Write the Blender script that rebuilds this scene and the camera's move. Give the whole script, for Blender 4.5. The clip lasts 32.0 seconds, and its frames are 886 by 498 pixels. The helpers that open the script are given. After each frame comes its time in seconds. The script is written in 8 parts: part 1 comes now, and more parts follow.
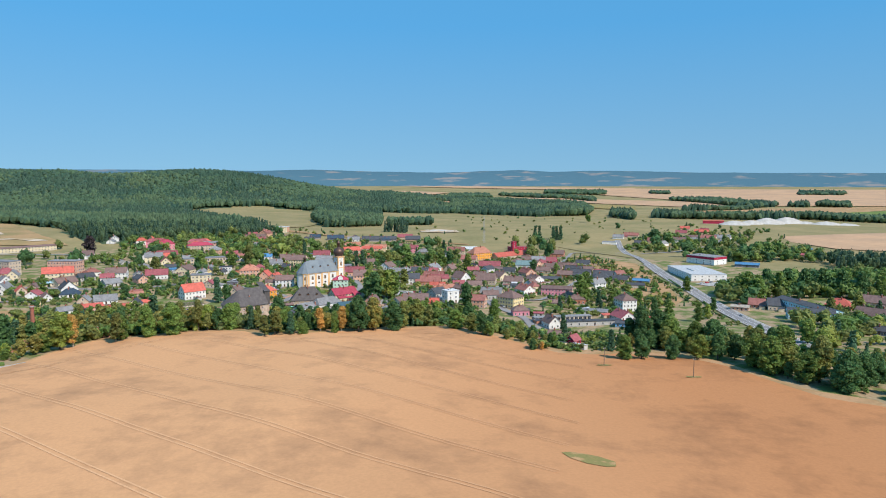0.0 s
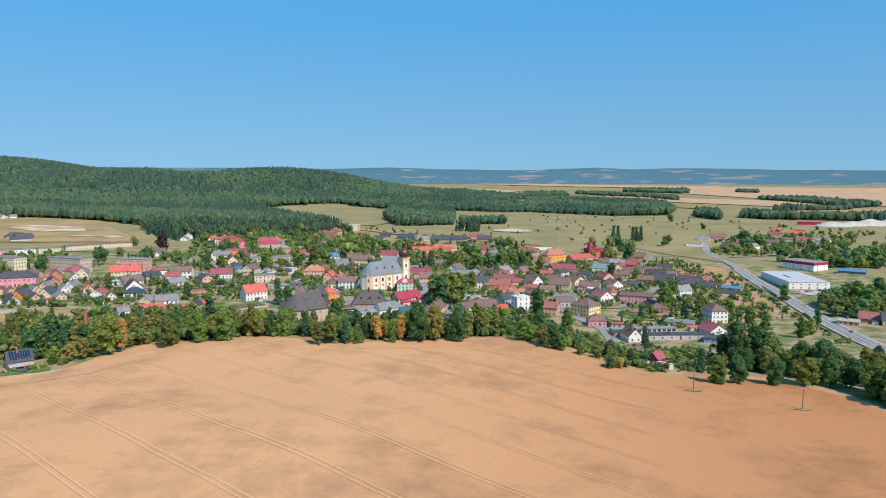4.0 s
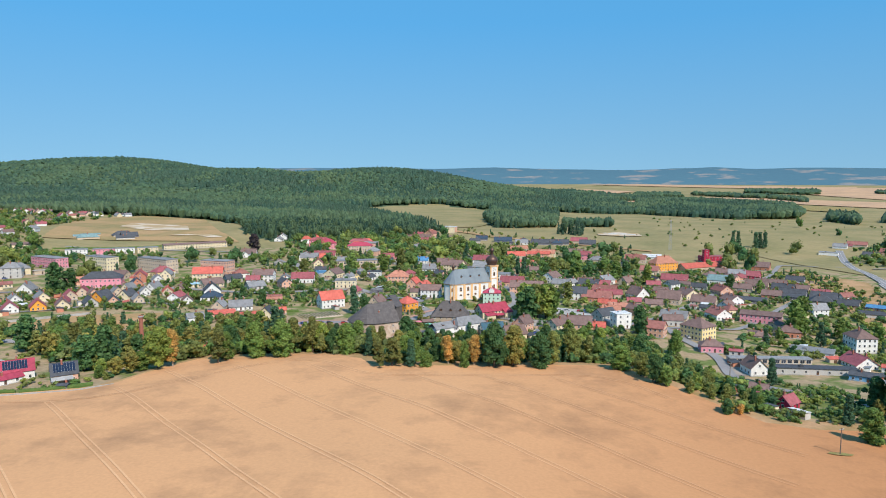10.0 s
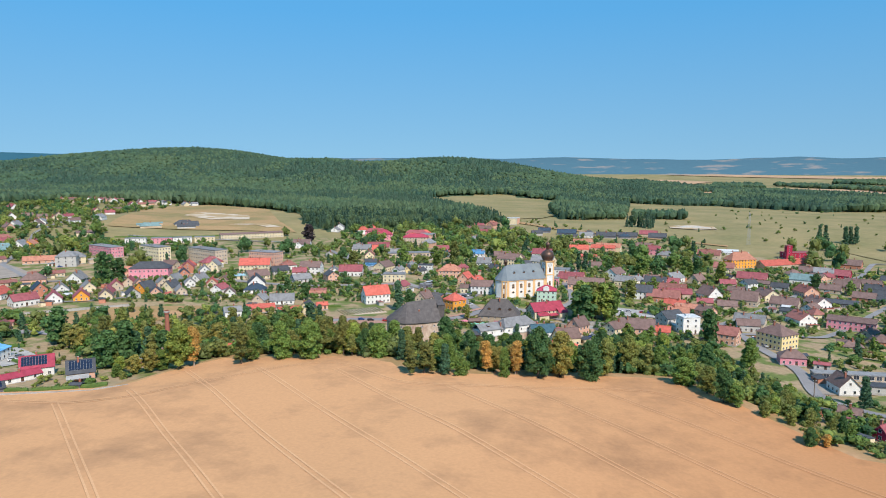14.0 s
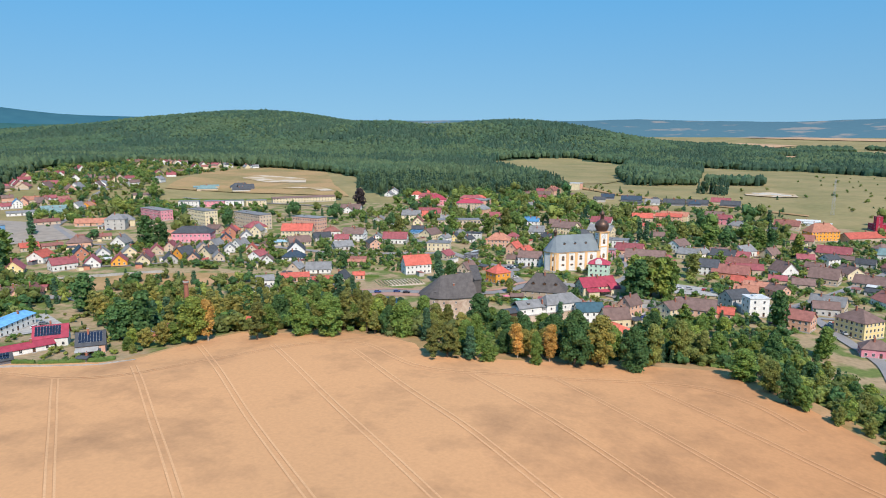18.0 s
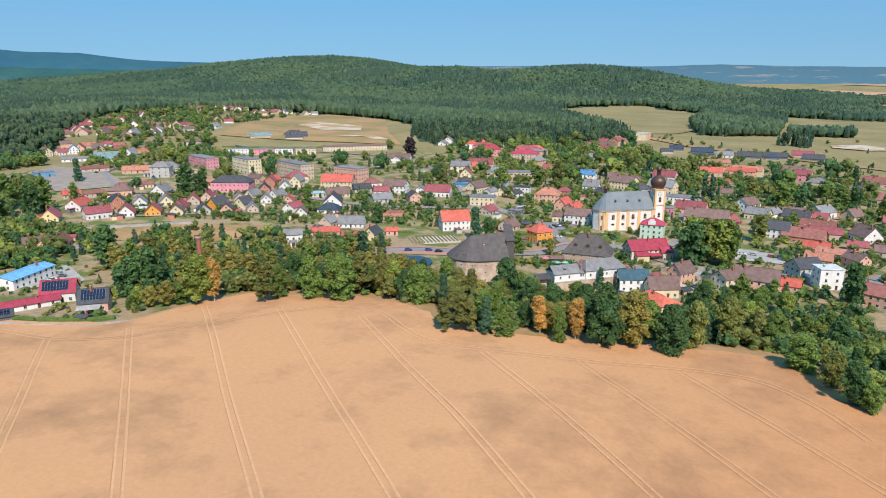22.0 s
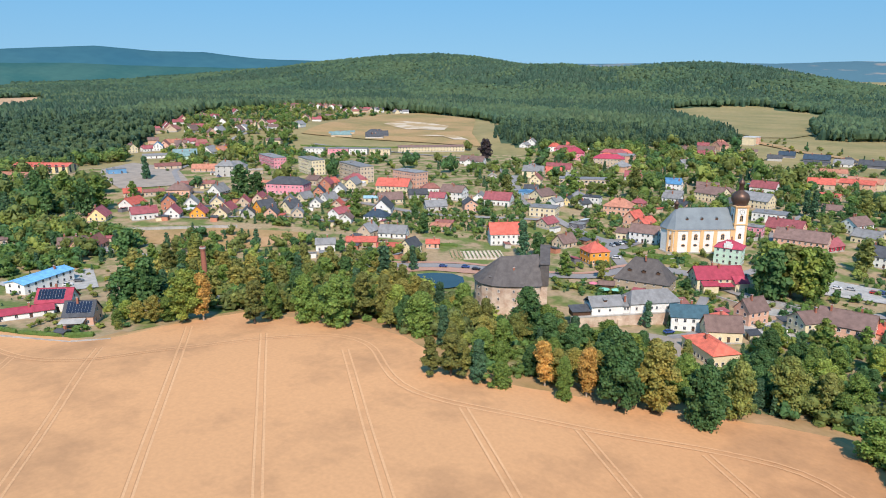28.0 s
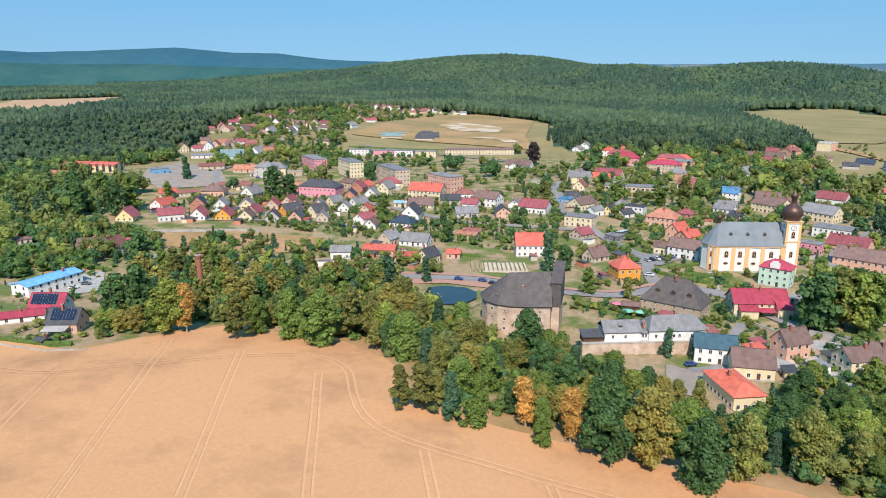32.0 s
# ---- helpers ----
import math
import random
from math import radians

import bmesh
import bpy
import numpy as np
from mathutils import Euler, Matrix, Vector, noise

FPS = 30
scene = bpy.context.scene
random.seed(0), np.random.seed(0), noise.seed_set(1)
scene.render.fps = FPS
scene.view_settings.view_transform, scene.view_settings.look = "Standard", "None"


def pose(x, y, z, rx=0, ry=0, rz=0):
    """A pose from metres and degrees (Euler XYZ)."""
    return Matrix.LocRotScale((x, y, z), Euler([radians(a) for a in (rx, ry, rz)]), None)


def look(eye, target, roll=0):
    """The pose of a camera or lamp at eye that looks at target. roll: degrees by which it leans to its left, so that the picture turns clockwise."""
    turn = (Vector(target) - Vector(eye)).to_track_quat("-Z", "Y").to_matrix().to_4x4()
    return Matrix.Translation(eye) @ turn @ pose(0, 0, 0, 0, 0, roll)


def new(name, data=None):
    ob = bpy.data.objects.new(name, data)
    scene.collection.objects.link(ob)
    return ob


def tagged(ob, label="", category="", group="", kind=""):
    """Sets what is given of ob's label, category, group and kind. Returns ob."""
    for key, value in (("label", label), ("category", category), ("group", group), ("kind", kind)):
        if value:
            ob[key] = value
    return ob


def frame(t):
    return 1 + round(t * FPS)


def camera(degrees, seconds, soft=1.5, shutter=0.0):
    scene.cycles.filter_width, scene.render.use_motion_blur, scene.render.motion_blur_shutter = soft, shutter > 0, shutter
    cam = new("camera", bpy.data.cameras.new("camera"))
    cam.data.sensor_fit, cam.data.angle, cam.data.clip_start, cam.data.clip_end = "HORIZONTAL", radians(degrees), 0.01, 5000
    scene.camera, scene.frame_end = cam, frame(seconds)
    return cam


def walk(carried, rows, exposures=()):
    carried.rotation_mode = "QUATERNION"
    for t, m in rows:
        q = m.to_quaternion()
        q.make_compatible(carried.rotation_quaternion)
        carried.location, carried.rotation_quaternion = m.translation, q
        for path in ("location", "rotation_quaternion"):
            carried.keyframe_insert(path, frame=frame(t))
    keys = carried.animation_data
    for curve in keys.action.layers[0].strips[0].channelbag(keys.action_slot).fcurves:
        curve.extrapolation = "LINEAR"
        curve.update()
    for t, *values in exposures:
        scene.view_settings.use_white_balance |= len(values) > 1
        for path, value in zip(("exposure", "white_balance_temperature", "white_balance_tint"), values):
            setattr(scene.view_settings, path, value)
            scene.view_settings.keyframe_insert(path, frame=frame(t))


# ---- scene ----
# Camera: a straight, level flight over the field that turns slowly to the left.
cam = camera(65.45, 32.0, 1.0)
PATH = [
    (0, -0.00, 0.00, 100.00, 84.225, 0.001),
    (1, 1.00, 8.62, 99.93, 84.248, 1.606),
    (2, 1.98, 17.24, 99.89, 84.198, 3.188),
    (3, 2.96, 25.85, 99.90, 84.093, 4.738),
    (4, 3.91, 34.44, 99.98, 84.045, 6.262),
    (5, 4.88, 43.03, 100.07, 84.066, 7.768),
    (6, 5.88, 51.64, 100.14, 84.071, 9.265),
    (7, 6.95, 60.26, 100.14, 84.056, 10.759),
    (8, 8.05, 68.91, 100.10, 84.078, 12.252),
    (9, 9.12, 77.56, 100.07, 84.077, 13.726),
    (10, 10.14, 86.23, 100.06, 84.052, 15.187),
    (11, 11.13, 94.91, 100.01, 84.040, 16.657),
    (12, 12.12, 103.61, 99.83, 83.918, 18.108),
    (13, 13.14, 112.31, 99.47, 83.703, 19.560),
    (14, 14.15, 121.03, 99.09, 83.240, 21.012),
    (15, 15.14, 129.74, 98.86, 82.628, 22.429),
    (16, 16.09, 138.32, 98.79, 81.977, 23.898),
    (17, 17.02, 146.67, 98.81, 81.204, 25.359),
    (18, 17.98, 154.92, 98.82, 80.197, 26.734),
    (19, 18.99, 163.21, 98.72, 79.092, 28.189),
    (20, 19.89, 171.66, 98.59, 77.970, 29.640),
    (21, 20.60, 180.34, 98.51, 76.888, 31.097),
    (22, 21.42, 189.09, 98.42, 75.904, 32.574),
    (23, 22.64, 197.79, 98.27, 75.789, 34.124),
    (24, 24.04, 206.48, 98.25, 75.775, 35.657),
    (25, 25.32, 215.22, 98.52, 75.777, 37.190),
    (26, 26.43, 223.91, 98.86, 75.712, 38.699),
    (27, 27.41, 232.44, 99.04, 75.686, 40.178),
    (28, 28.34, 240.85, 99.05, 75.728, 41.659),
    (29, 29.30, 249.21, 98.97, 75.748, 43.136),
    (30, 30.26, 257.53, 98.88, 75.777, 44.619),
    (31, 31.16, 265.84, 98.86, 75.765, 46.085),
    (32, 32.02, 274.13, 98.88, 75.796, 47.534),
]
walk(cam, [(t, pose(x, y, z, rx, 0, rz)) for t, x, y, z, rx, rz in PATH], exposures=[(0, -0.08, 6500, 14), (10, -0.04, 6500, 14), (20, -0.05, 6650, 16), (32, 0.08, 6700, 17)])

# ---- daylight ----
SUN_WAY = Vector((0.62, -0.64, 0.92)).normalized()
world = bpy.data.worlds.new("world")
scene.world = world
world.use_nodes = True
sky = world.node_tree.nodes.new("ShaderNodeTexSky")
sky.sky_type, sky.sun_disc = "NISHITA", False
sky.sun_elevation, sky.sun_rotation = math.asin(SUN_WAY.z), math.atan2(SUN_WAY.x, SUN_WAY.y)
sky.altitude, sky.air_density, sky.dust_density, sky.ozone_density = 450, 1.05, 0.05, 3.0
way_in = world.node_tree.nodes.new("ShaderNodeTexCoord")
lift = world.node_tree.nodes.new("ShaderNodeVectorMath")
lift.operation = "MULTIPLY_ADD"
lift.inputs[1].default_value, lift.inputs[2].default_value = (1, 1, 0.55), (0, 0, 0.13)
world.node_tree.links.new(way_in.outputs["Generated"], lift.inputs[0])
world.node_tree.links.new(lift.outputs[0], sky.inputs[0])
rich = world.node_tree.nodes.new("ShaderNodeHueSaturation")
rich.inputs["Hue"].default_value = 0.489
rich.inputs["Saturation"].default_value = 1.33
world.node_tree.links.new(sky.outputs[0], rich.inputs["Color"])
even = world.node_tree.nodes.new("ShaderNodeMix")
even.data_type = "RGBA"
even.inputs[0].default_value = 0.62
up = world.node_tree.nodes.new("ShaderNodeSeparateXYZ")
world.node_tree.links.new(way_in.outputs["Generated"], up.inputs[0])
rise_to = world.node_tree.nodes.new("ShaderNodeMapRange")
rise_to.inputs[1].default_value, rise_to.inputs[2].default_value = -0.01, 0.21
world.node_tree.links.new(up.outputs[2], rise_to.inputs[0])
haze = world.node_tree.nodes.new("ShaderNodeMix")
haze.data_type = "RGBA"
haze.inputs[6].default_value, haze.inputs[7].default_value = (2.15, 4.0, 5.3, 1), (0.85, 3.65, 6.9, 1)
world.node_tree.links.new(rise_to.outputs[0], haze.inputs[0])
world.node_tree.links.new(haze.outputs[2], even.inputs[7])
world.node_tree.links.new(rich.outputs[0], even.inputs[6])
world.node_tree.links.new(even.outputs[2], world.node_tree.nodes["Background"].inputs[0])
world.node_tree.nodes["Background"].inputs[1].default_value = 0.128
sun = new("sun", bpy.data.lights.new("sun", "SUN"))
sun.data.energy, sun.data.angle, sun.data.color = 5.15, radians(0.6), (1.0, 0.92, 0.80)
sun.matrix_world = look(SUN_WAY * 200, (0, 0, 0))

# ---- materials ----
def surface(name, colour, other=None, rough=0.85, scale=0.35, fine=4.0, bump=0.3, spread=0.0, metal=0.0, stretch=None, island=0.0, gloss=0.3, grain=0.22, patch=(0.35, 0.68), ragged=0.5):
    """A worn surface: two colours mixed by coarse and fine noise, a little relief, and a tone that varies from thing to thing."""
    m = bpy.data.materials.new(name)
    m.use_nodes = True
    nt = m.node_tree
    bsdf = nt.nodes["Principled BSDF"]
    other = other or tuple(c * 0.72 for c in colour)
    co = nt.nodes.new("ShaderNodeTexCoord").outputs["Object"]
    if stretch:
        mp = nt.nodes.new("ShaderNodeMapping")
        mp.inputs["Rotation"].default_value = (0, 0, stretch[0])
        mp.inputs["Scale"].default_value = stretch[1:]
        nt.links.new(co, mp.inputs[0])
        co = mp.outputs[0]
    coarse, small = nt.nodes.new("ShaderNodeTexNoise"), nt.nodes.new("ShaderNodeTexNoise")
    for tex, s, d in ((coarse, scale, 4.0), (small, fine, 3.0)):
        tex.inputs["Scale"].default_value, tex.inputs["Detail"].default_value = s, d
        nt.links.new(co, tex.inputs["Vector"])
    coarse.inputs["Roughness"].default_value = ragged
    ramp = nt.nodes.new("ShaderNodeMapRange")
    ramp.inputs[1].default_value, ramp.inputs[2].default_value = patch
    nt.links.new(coarse.outputs[0], ramp.inputs[0])
    mix = nt.nodes.new("ShaderNodeMix")
    mix.data_type = "RGBA"
    mix.inputs[6].default_value, mix.inputs[7].default_value = (*colour, 1), (*other, 1)
    nt.links.new(ramp.outputs[0], mix.inputs[0])
    tone = nt.nodes.new("ShaderNodeMapRange")
    tone.inputs[3].default_value, tone.inputs[4].default_value = 1 - grain, 1 + grain
    nt.links.new(small.outputs[0], tone.inputs[0])
    value = tone.outputs[0]
    for amount, node, socket in ((spread, "ShaderNodeObjectInfo", "Random"), (island, "ShaderNodeNewGeometry", "Random Per Island")):
        if not amount:
            continue
        source = nt.nodes.new(node).outputs[socket]
        vary = nt.nodes.new("ShaderNodeMapRange")
        vary.inputs[3].default_value, vary.inputs[4].default_value = 1 - amount, 1 + amount
        nt.links.new(source, vary.inputs[0])
        mul = nt.nodes.new("ShaderNodeMath")
        mul.operation = "MULTIPLY"
        nt.links.new(value, mul.inputs[0])
        nt.links.new(vary.outputs[0], mul.inputs[1])
        value = mul.outputs[0]
    hsv = nt.nodes.new("ShaderNodeHueSaturation")
    nt.links.new(mix.outputs[2], hsv.inputs["Color"])
    nt.links.new(value, hsv.inputs["Value"])
    nt.links.new(hsv.outputs[0], bsdf.inputs["Base Color"])
    bsdf.inputs["Roughness"].default_value = rough
    bsdf.inputs["Metallic"].default_value = metal
    bsdf.inputs["Specular IOR Level"].default_value = gloss
    if bump:
        b = nt.nodes.new("ShaderNodeBump")
        b.inputs["Strength"].default_value, b.inputs["Distance"].default_value = bump, 0.15
        nt.links.new(small.outputs[0], b.inputs["Height"])
        nt.links.new(b.outputs[0], bsdf.inputs["Normal"])
    return m


PLASTER = {
    "white": (0.80, 0.79, 0.75), "cream": (0.74, 0.63, 0.42), "yellow": (0.80, 0.63, 0.32), "orange": (0.82, 0.36, 0.06), "pink": (0.76, 0.30, 0.36),
    "salmon": (0.72, 0.42, 0.30), "beige": (0.58, 0.46, 0.34), "grey": (0.52, 0.50, 0.47), "brick": (0.52, 0.22, 0.14), "mint": (0.52, 0.72, 0.58),
    "cyan": (0.45, 0.68, 0.74), "blue": (0.16, 0.36, 0.58), "slate": (0.16, 0.16, 0.18), "crimson": (0.45, 0.03, 0.07), "coral": (0.80, 0.30, 0.20), "stone": (0.46, 0.36, 0.26)}
TILES = {
    "red": (0.60, 0.14, 0.10), "crimson": (0.36, 0.105, 0.115), "cherry": (0.46, 0.065, 0.105), "orange": (0.50, 0.22, 0.145), "brown": (0.225, 0.145, 0.125), "rust": (0.33, 0.135, 0.11),
    "grey": (0.26, 0.26, 0.26), "slate": (0.085, 0.09, 0.10), "navy": (0.045, 0.075, 0.11), "petrol": (0.05, 0.115, 0.15), "blue": (0.09, 0.26, 0.46), "teal": (0.22, 0.34, 0.34),
    "white": (0.62, 0.64, 0.64), "beige": (0.48, 0.42, 0.34), "cream": (0.55, 0.48, 0.36), "cyan": (0.30, 0.48, 0.55), "shingle": (0.125, 0.110, 0.104), "coral": (0.80, 0.19, 0.12), "skyblue": (0.18, 0.47, 0.78)}
WALLS = {k: surface("plaster_" + k, c, tuple(v * 0.86 for v in c), 0.9, 0.25, 2.2, 0.15, spread=0.08) for k, c in PLASTER.items()}
ROOFS = {k: surface("tiles_" + k, c, tuple(v * 0.7 for v in c), 0.75, 0.5, 3.5, 0.35, spread=0.14) for k, c in TILES.items()}
WORD_ROOF = {"red": "bright red tiled", "crimson": "dull crimson tiled", "cherry": "cherry-red tiled", "orange": "orange-red tiled", "brown": "brown tiled", "rust": "rust-red tiled", "grey": "grey", "slate": "dark grey", "navy": "dark blue", "petrol": "dark petrol-blue metal", "blue": "blue metal", "teal": "grey-green", "white": "pale metal", "beige": "beige", "cream": "pale", "cyan": "pale blue", "shingle": "black shingled", "coral": "coral-red", "skyblue": "sky-blue metal"}
GLASS = surface("window_glass", (0.03, 0.035, 0.045), (0.06, 0.07, 0.09), 0.12, 0.5, 2.0, 0.0, spread=0.4, gloss=0.6)
FRAME = surface("window_frame", (0.72, 0.71, 0.68), rough=0.5)
TIMBER = surface("dark_timber", (0.12, 0.065, 0.04), rough=0.75)
BRICK = surface("chimney_brick", (0.40, 0.14, 0.085), (0.28, 0.12, 0.09), 0.9, 1.5, 8.0, 0.4)
STONE = surface("rubble_stone", (0.58, 0.47, 0.37), (0.40, 0.27, 0.20), 0.95, 0.35, 2.5, 0.8)
CONCRETE = surface("concrete", (0.46, 0.44, 0.41), rough=0.9)
ASPHALT = surface("asphalt", (0.23, 0.22, 0.22), (0.29, 0.275, 0.265), 0.9, 0.08, 1.5, 0.1)
PAVING = surface("paving", (0.36, 0.30, 0.245), (0.28, 0.24, 0.20), 0.9, 0.15, 2.0, 0.1)
BRICKPATH = surface("red_paving", (0.46, 0.25, 0.18), (0.40, 0.24, 0.18), 0.9, 0.3, 2.0, 0.1)
PAINT = surface("road_paint", (0.75, 0.75, 0.72), rough=0.7)
SCRAPED = surface("scraped_soil", (0.58, 0.48, 0.36), (0.42, 0.29, 0.15), 0.95, 0.035, 0.4, 0.3, patch=(0.44, 0.56))
GRAVEL = surface("gravel", (0.62, 0.55, 0.44), (0.50, 0.42, 0.32), 0.95, 0.1, 1.0, 0.4)
WHEAT = surface("ripe_wheat", (0.61, 0.328, 0.160), (0.37, 0.205, 0.108), 0.95, 0.030, 0.9, 0.1, gloss=0.1, grain=0.12, patch=(0.48, 0.76), ragged=0.70)
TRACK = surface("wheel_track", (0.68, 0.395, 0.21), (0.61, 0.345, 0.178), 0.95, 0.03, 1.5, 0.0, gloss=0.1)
# Darker wheat tone that paints the standing crop's shade along each rut.
RUT_SHADE = surface("rut_shade", (0.46, 0.245, 0.122), (0.57, 0.305, 0.150), 0.95, 0.06, 1.5, 0.0, gloss=0.1)


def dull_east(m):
    """Makes the colour darker and redder towards the east of the field."""
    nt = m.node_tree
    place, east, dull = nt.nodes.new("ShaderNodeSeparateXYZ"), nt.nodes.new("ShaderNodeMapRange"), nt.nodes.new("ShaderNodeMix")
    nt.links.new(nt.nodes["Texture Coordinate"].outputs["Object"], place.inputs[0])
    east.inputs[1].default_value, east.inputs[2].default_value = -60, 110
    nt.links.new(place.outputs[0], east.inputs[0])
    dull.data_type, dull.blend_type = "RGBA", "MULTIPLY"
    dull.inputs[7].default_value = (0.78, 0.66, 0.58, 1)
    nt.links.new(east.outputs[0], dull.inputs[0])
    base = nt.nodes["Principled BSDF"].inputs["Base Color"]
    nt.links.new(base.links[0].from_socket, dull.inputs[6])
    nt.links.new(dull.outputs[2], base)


for m in (WHEAT, TRACK, RUT_SHADE):
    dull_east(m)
STUBBLE = surface("stubble", (0.54, 0.34, 0.20), (0.44, 0.29, 0.18), 0.95, 0.01, 0.08, 0.1, gloss=0.1)
MEADOW = surface("dry_meadow", (0.32, 0.255, 0.125), (0.22, 0.20, 0.09), 0.95, 0.012, 0.12, 0.1, gloss=0.1)
PASTURE = surface("dry_pasture", (0.41, 0.265, 0.13), (0.27, 0.215, 0.095), 0.95, 0.02, 0.3, 0.1, gloss=0.1, patch=(0.40, 0.62))
VERGE = surface("dry_verge", (0.46, 0.28, 0.15), (0.30, 0.205, 0.09), 0.95, 0.07, 0.6, 0.2, gloss=0.1)
LAWN = surface("garden_lawn", (0.14, 0.175, 0.055), (0.36, 0.265, 0.160), 0.95, 0.085, 0.45, 0.15, gloss=0.1, grain=0.4, patch=(0.42, 0.56))
FOREST_FLOOR = surface("forest_floor", (0.06, 0.10, 0.06), (0.08, 0.12, 0.06), 0.95, 0.02, 0.3, 0.1, gloss=0.1)
WEED = surface("weeds", (0.25, 0.215, 0.08), (0.48, 0.29, 0.14), 0.95, 0.25, 1.5, 0.2, gloss=0.1, patch=(0.52, 0.66))
CROP = surface("green_crop", (0.14, 0.20, 0.055), (0.19, 0.22, 0.07), 0.95, 0.01, 0.2, 0.1, gloss=0.1)
WATER = surface("pond_water", (0.03, 0.045, 0.04), rough=0.08, bump=0.02, gloss=0.5)
PANEL = surface("solar_panel", (0.02, 0.03, 0.06), rough=0.15, bump=0.0, gloss=0.6)
METAL = surface("painted_metal", (0.42, 0.43, 0.43), rough=0.5, metal=0.3)
COPPER = surface("copper_dome", (0.15, 0.085, 0.06), (0.10, 0.07, 0.06), 0.45, 0.8, 4.0, 0.1, metal=0.5)
SLATE_BLUE = surface("church_roof", (0.20, 0.235, 0.25), (0.16, 0.19, 0.21), 0.6, 0.2, 3.0, 0.15)
OCHRE = surface("church_ochre", (0.80, 0.48, 0.22), (0.72, 0.45, 0.24), 0.9, 0.3, 2.0, 0.1)
BARK = surface("bark", (0.10, 0.07, 0.05), rough=0.95, fine=8.0)
BIRCH = surface("birch_bark", (0.42, 0.34, 0.26), rough=0.9)


def foliage(name, a, b, spread=0.2, island=0.34, fine=22.0, coarse=4.0):
    """Leaves: they let a part of the light through, and every spray has a tone of its own."""
    a, b = tuple(v * 1.1 for v in a), tuple(v * 1.1 for v in b)
    m = surface(name, a, b, 0.6, coarse, fine, 0.0, spread=spread, island=island, gloss=0.25, grain=0.25)
    nt = m.node_tree
    bsdf, out = nt.nodes["Principled BSDF"], nt.nodes["Material Output"]
    thin, mix = nt.nodes.new("ShaderNodeBsdfTranslucent"), nt.nodes.new("ShaderNodeMixShader")
    nt.links.new(bsdf.inputs["Base Color"].links[0].from_socket, thin.inputs[0])
    mix.inputs[0].default_value = 0.34
    nt.links.new(bsdf.outputs[0], mix.inputs[1])
    nt.links.new(thin.outputs[0], mix.inputs[2])
    nt.links.new(mix.outputs[0], out.inputs[0])
    return m


LEAF = [foliage("leaves_" + n, a, b) for n, a, b in (
    ("green", (0.130, 0.215, 0.048), (0.185, 0.25, 0.058)), ("deep", (0.066, 0.150, 0.052), (0.100, 0.180, 0.056)), ("olive", (0.235, 0.235, 0.058), (0.165, 0.210, 0.058)))]
LEAF_LIGHT = foliage("leaves_light", (0.29, 0.32, 0.062), (0.19, 0.27, 0.062))
LEAF_GOLD = foliage("leaves_golden", (0.34, 0.27, 0.065), (0.23, 0.24, 0.065))
LEAF_RUST = foliage("leaves_autumn", (0.58, 0.32, 0.085), (0.46, 0.31, 0.09), 0.12)
LEAF_DARK = foliage("leaves_purple", (0.060, 0.048, 0.050), (0.080, 0.058, 0.058))
NEEDLE = foliage("needles", (0.060, 0.135, 0.075), (0.085, 0.160, 0.075))
PINE = foliage("pine_needles", (0.25, 0.238, 0.062), (0.165, 0.195, 0.060))
BUSH = [foliage("bush_" + n, a, b, 0.0, 0.34, 0.6, 0.004) for n, a, b in (("green", (0.105, 0.190, 0.045), (0.150, 0.215, 0.055)), ("deep", (0.062, 0.145, 0.052), (0.085, 0.165, 0.056)), ("olive", (0.180, 0.205, 0.055), (0.145, 0.190, 0.055)), ("light", (0.27, 0.30, 0.065), (0.19, 0.255, 0.065)), ("pine", (0.145, 0.180, 0.060), (0.115, 0.155, 0.055)), ("needle", (0.058, 0.130, 0.068), (0.080, 0.150, 0.068)))]
HEDGE = foliage("hedge_leaves", (0.105, 0.205, 0.050), (0.150, 0.235, 0.060), 0.0, 0.25)
# Bluish greens, with the haze over the distant woods put into the colour.
WOOD_LEAF = foliage("hazy_forest_leaves", (0.072, 0.130, 0.068), (0.102, 0.155, 0.072), 0.0, 0.24, 0.08, 0.006)
WOOD_NEEDLE = foliage("hazy_forest_needles", (0.048, 0.104, 0.068), (0.066, 0.120, 0.072), 0.0, 0.22, 0.08, 0.005)


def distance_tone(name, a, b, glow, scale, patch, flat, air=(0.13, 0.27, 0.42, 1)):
    """The far hills, a plain backdrop of distance: bluish colour and glow stand in for haze."""
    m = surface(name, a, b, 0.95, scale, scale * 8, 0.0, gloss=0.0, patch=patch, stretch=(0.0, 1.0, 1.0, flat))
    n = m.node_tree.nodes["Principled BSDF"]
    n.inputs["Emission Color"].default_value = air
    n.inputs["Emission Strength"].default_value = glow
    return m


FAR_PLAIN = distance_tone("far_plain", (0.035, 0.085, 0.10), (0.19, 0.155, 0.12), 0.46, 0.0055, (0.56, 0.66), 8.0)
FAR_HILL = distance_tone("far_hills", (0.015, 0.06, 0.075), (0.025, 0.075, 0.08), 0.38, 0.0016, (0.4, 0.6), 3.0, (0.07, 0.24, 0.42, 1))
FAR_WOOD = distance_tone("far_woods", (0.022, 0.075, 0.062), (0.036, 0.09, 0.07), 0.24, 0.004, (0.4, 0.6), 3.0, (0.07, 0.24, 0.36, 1))


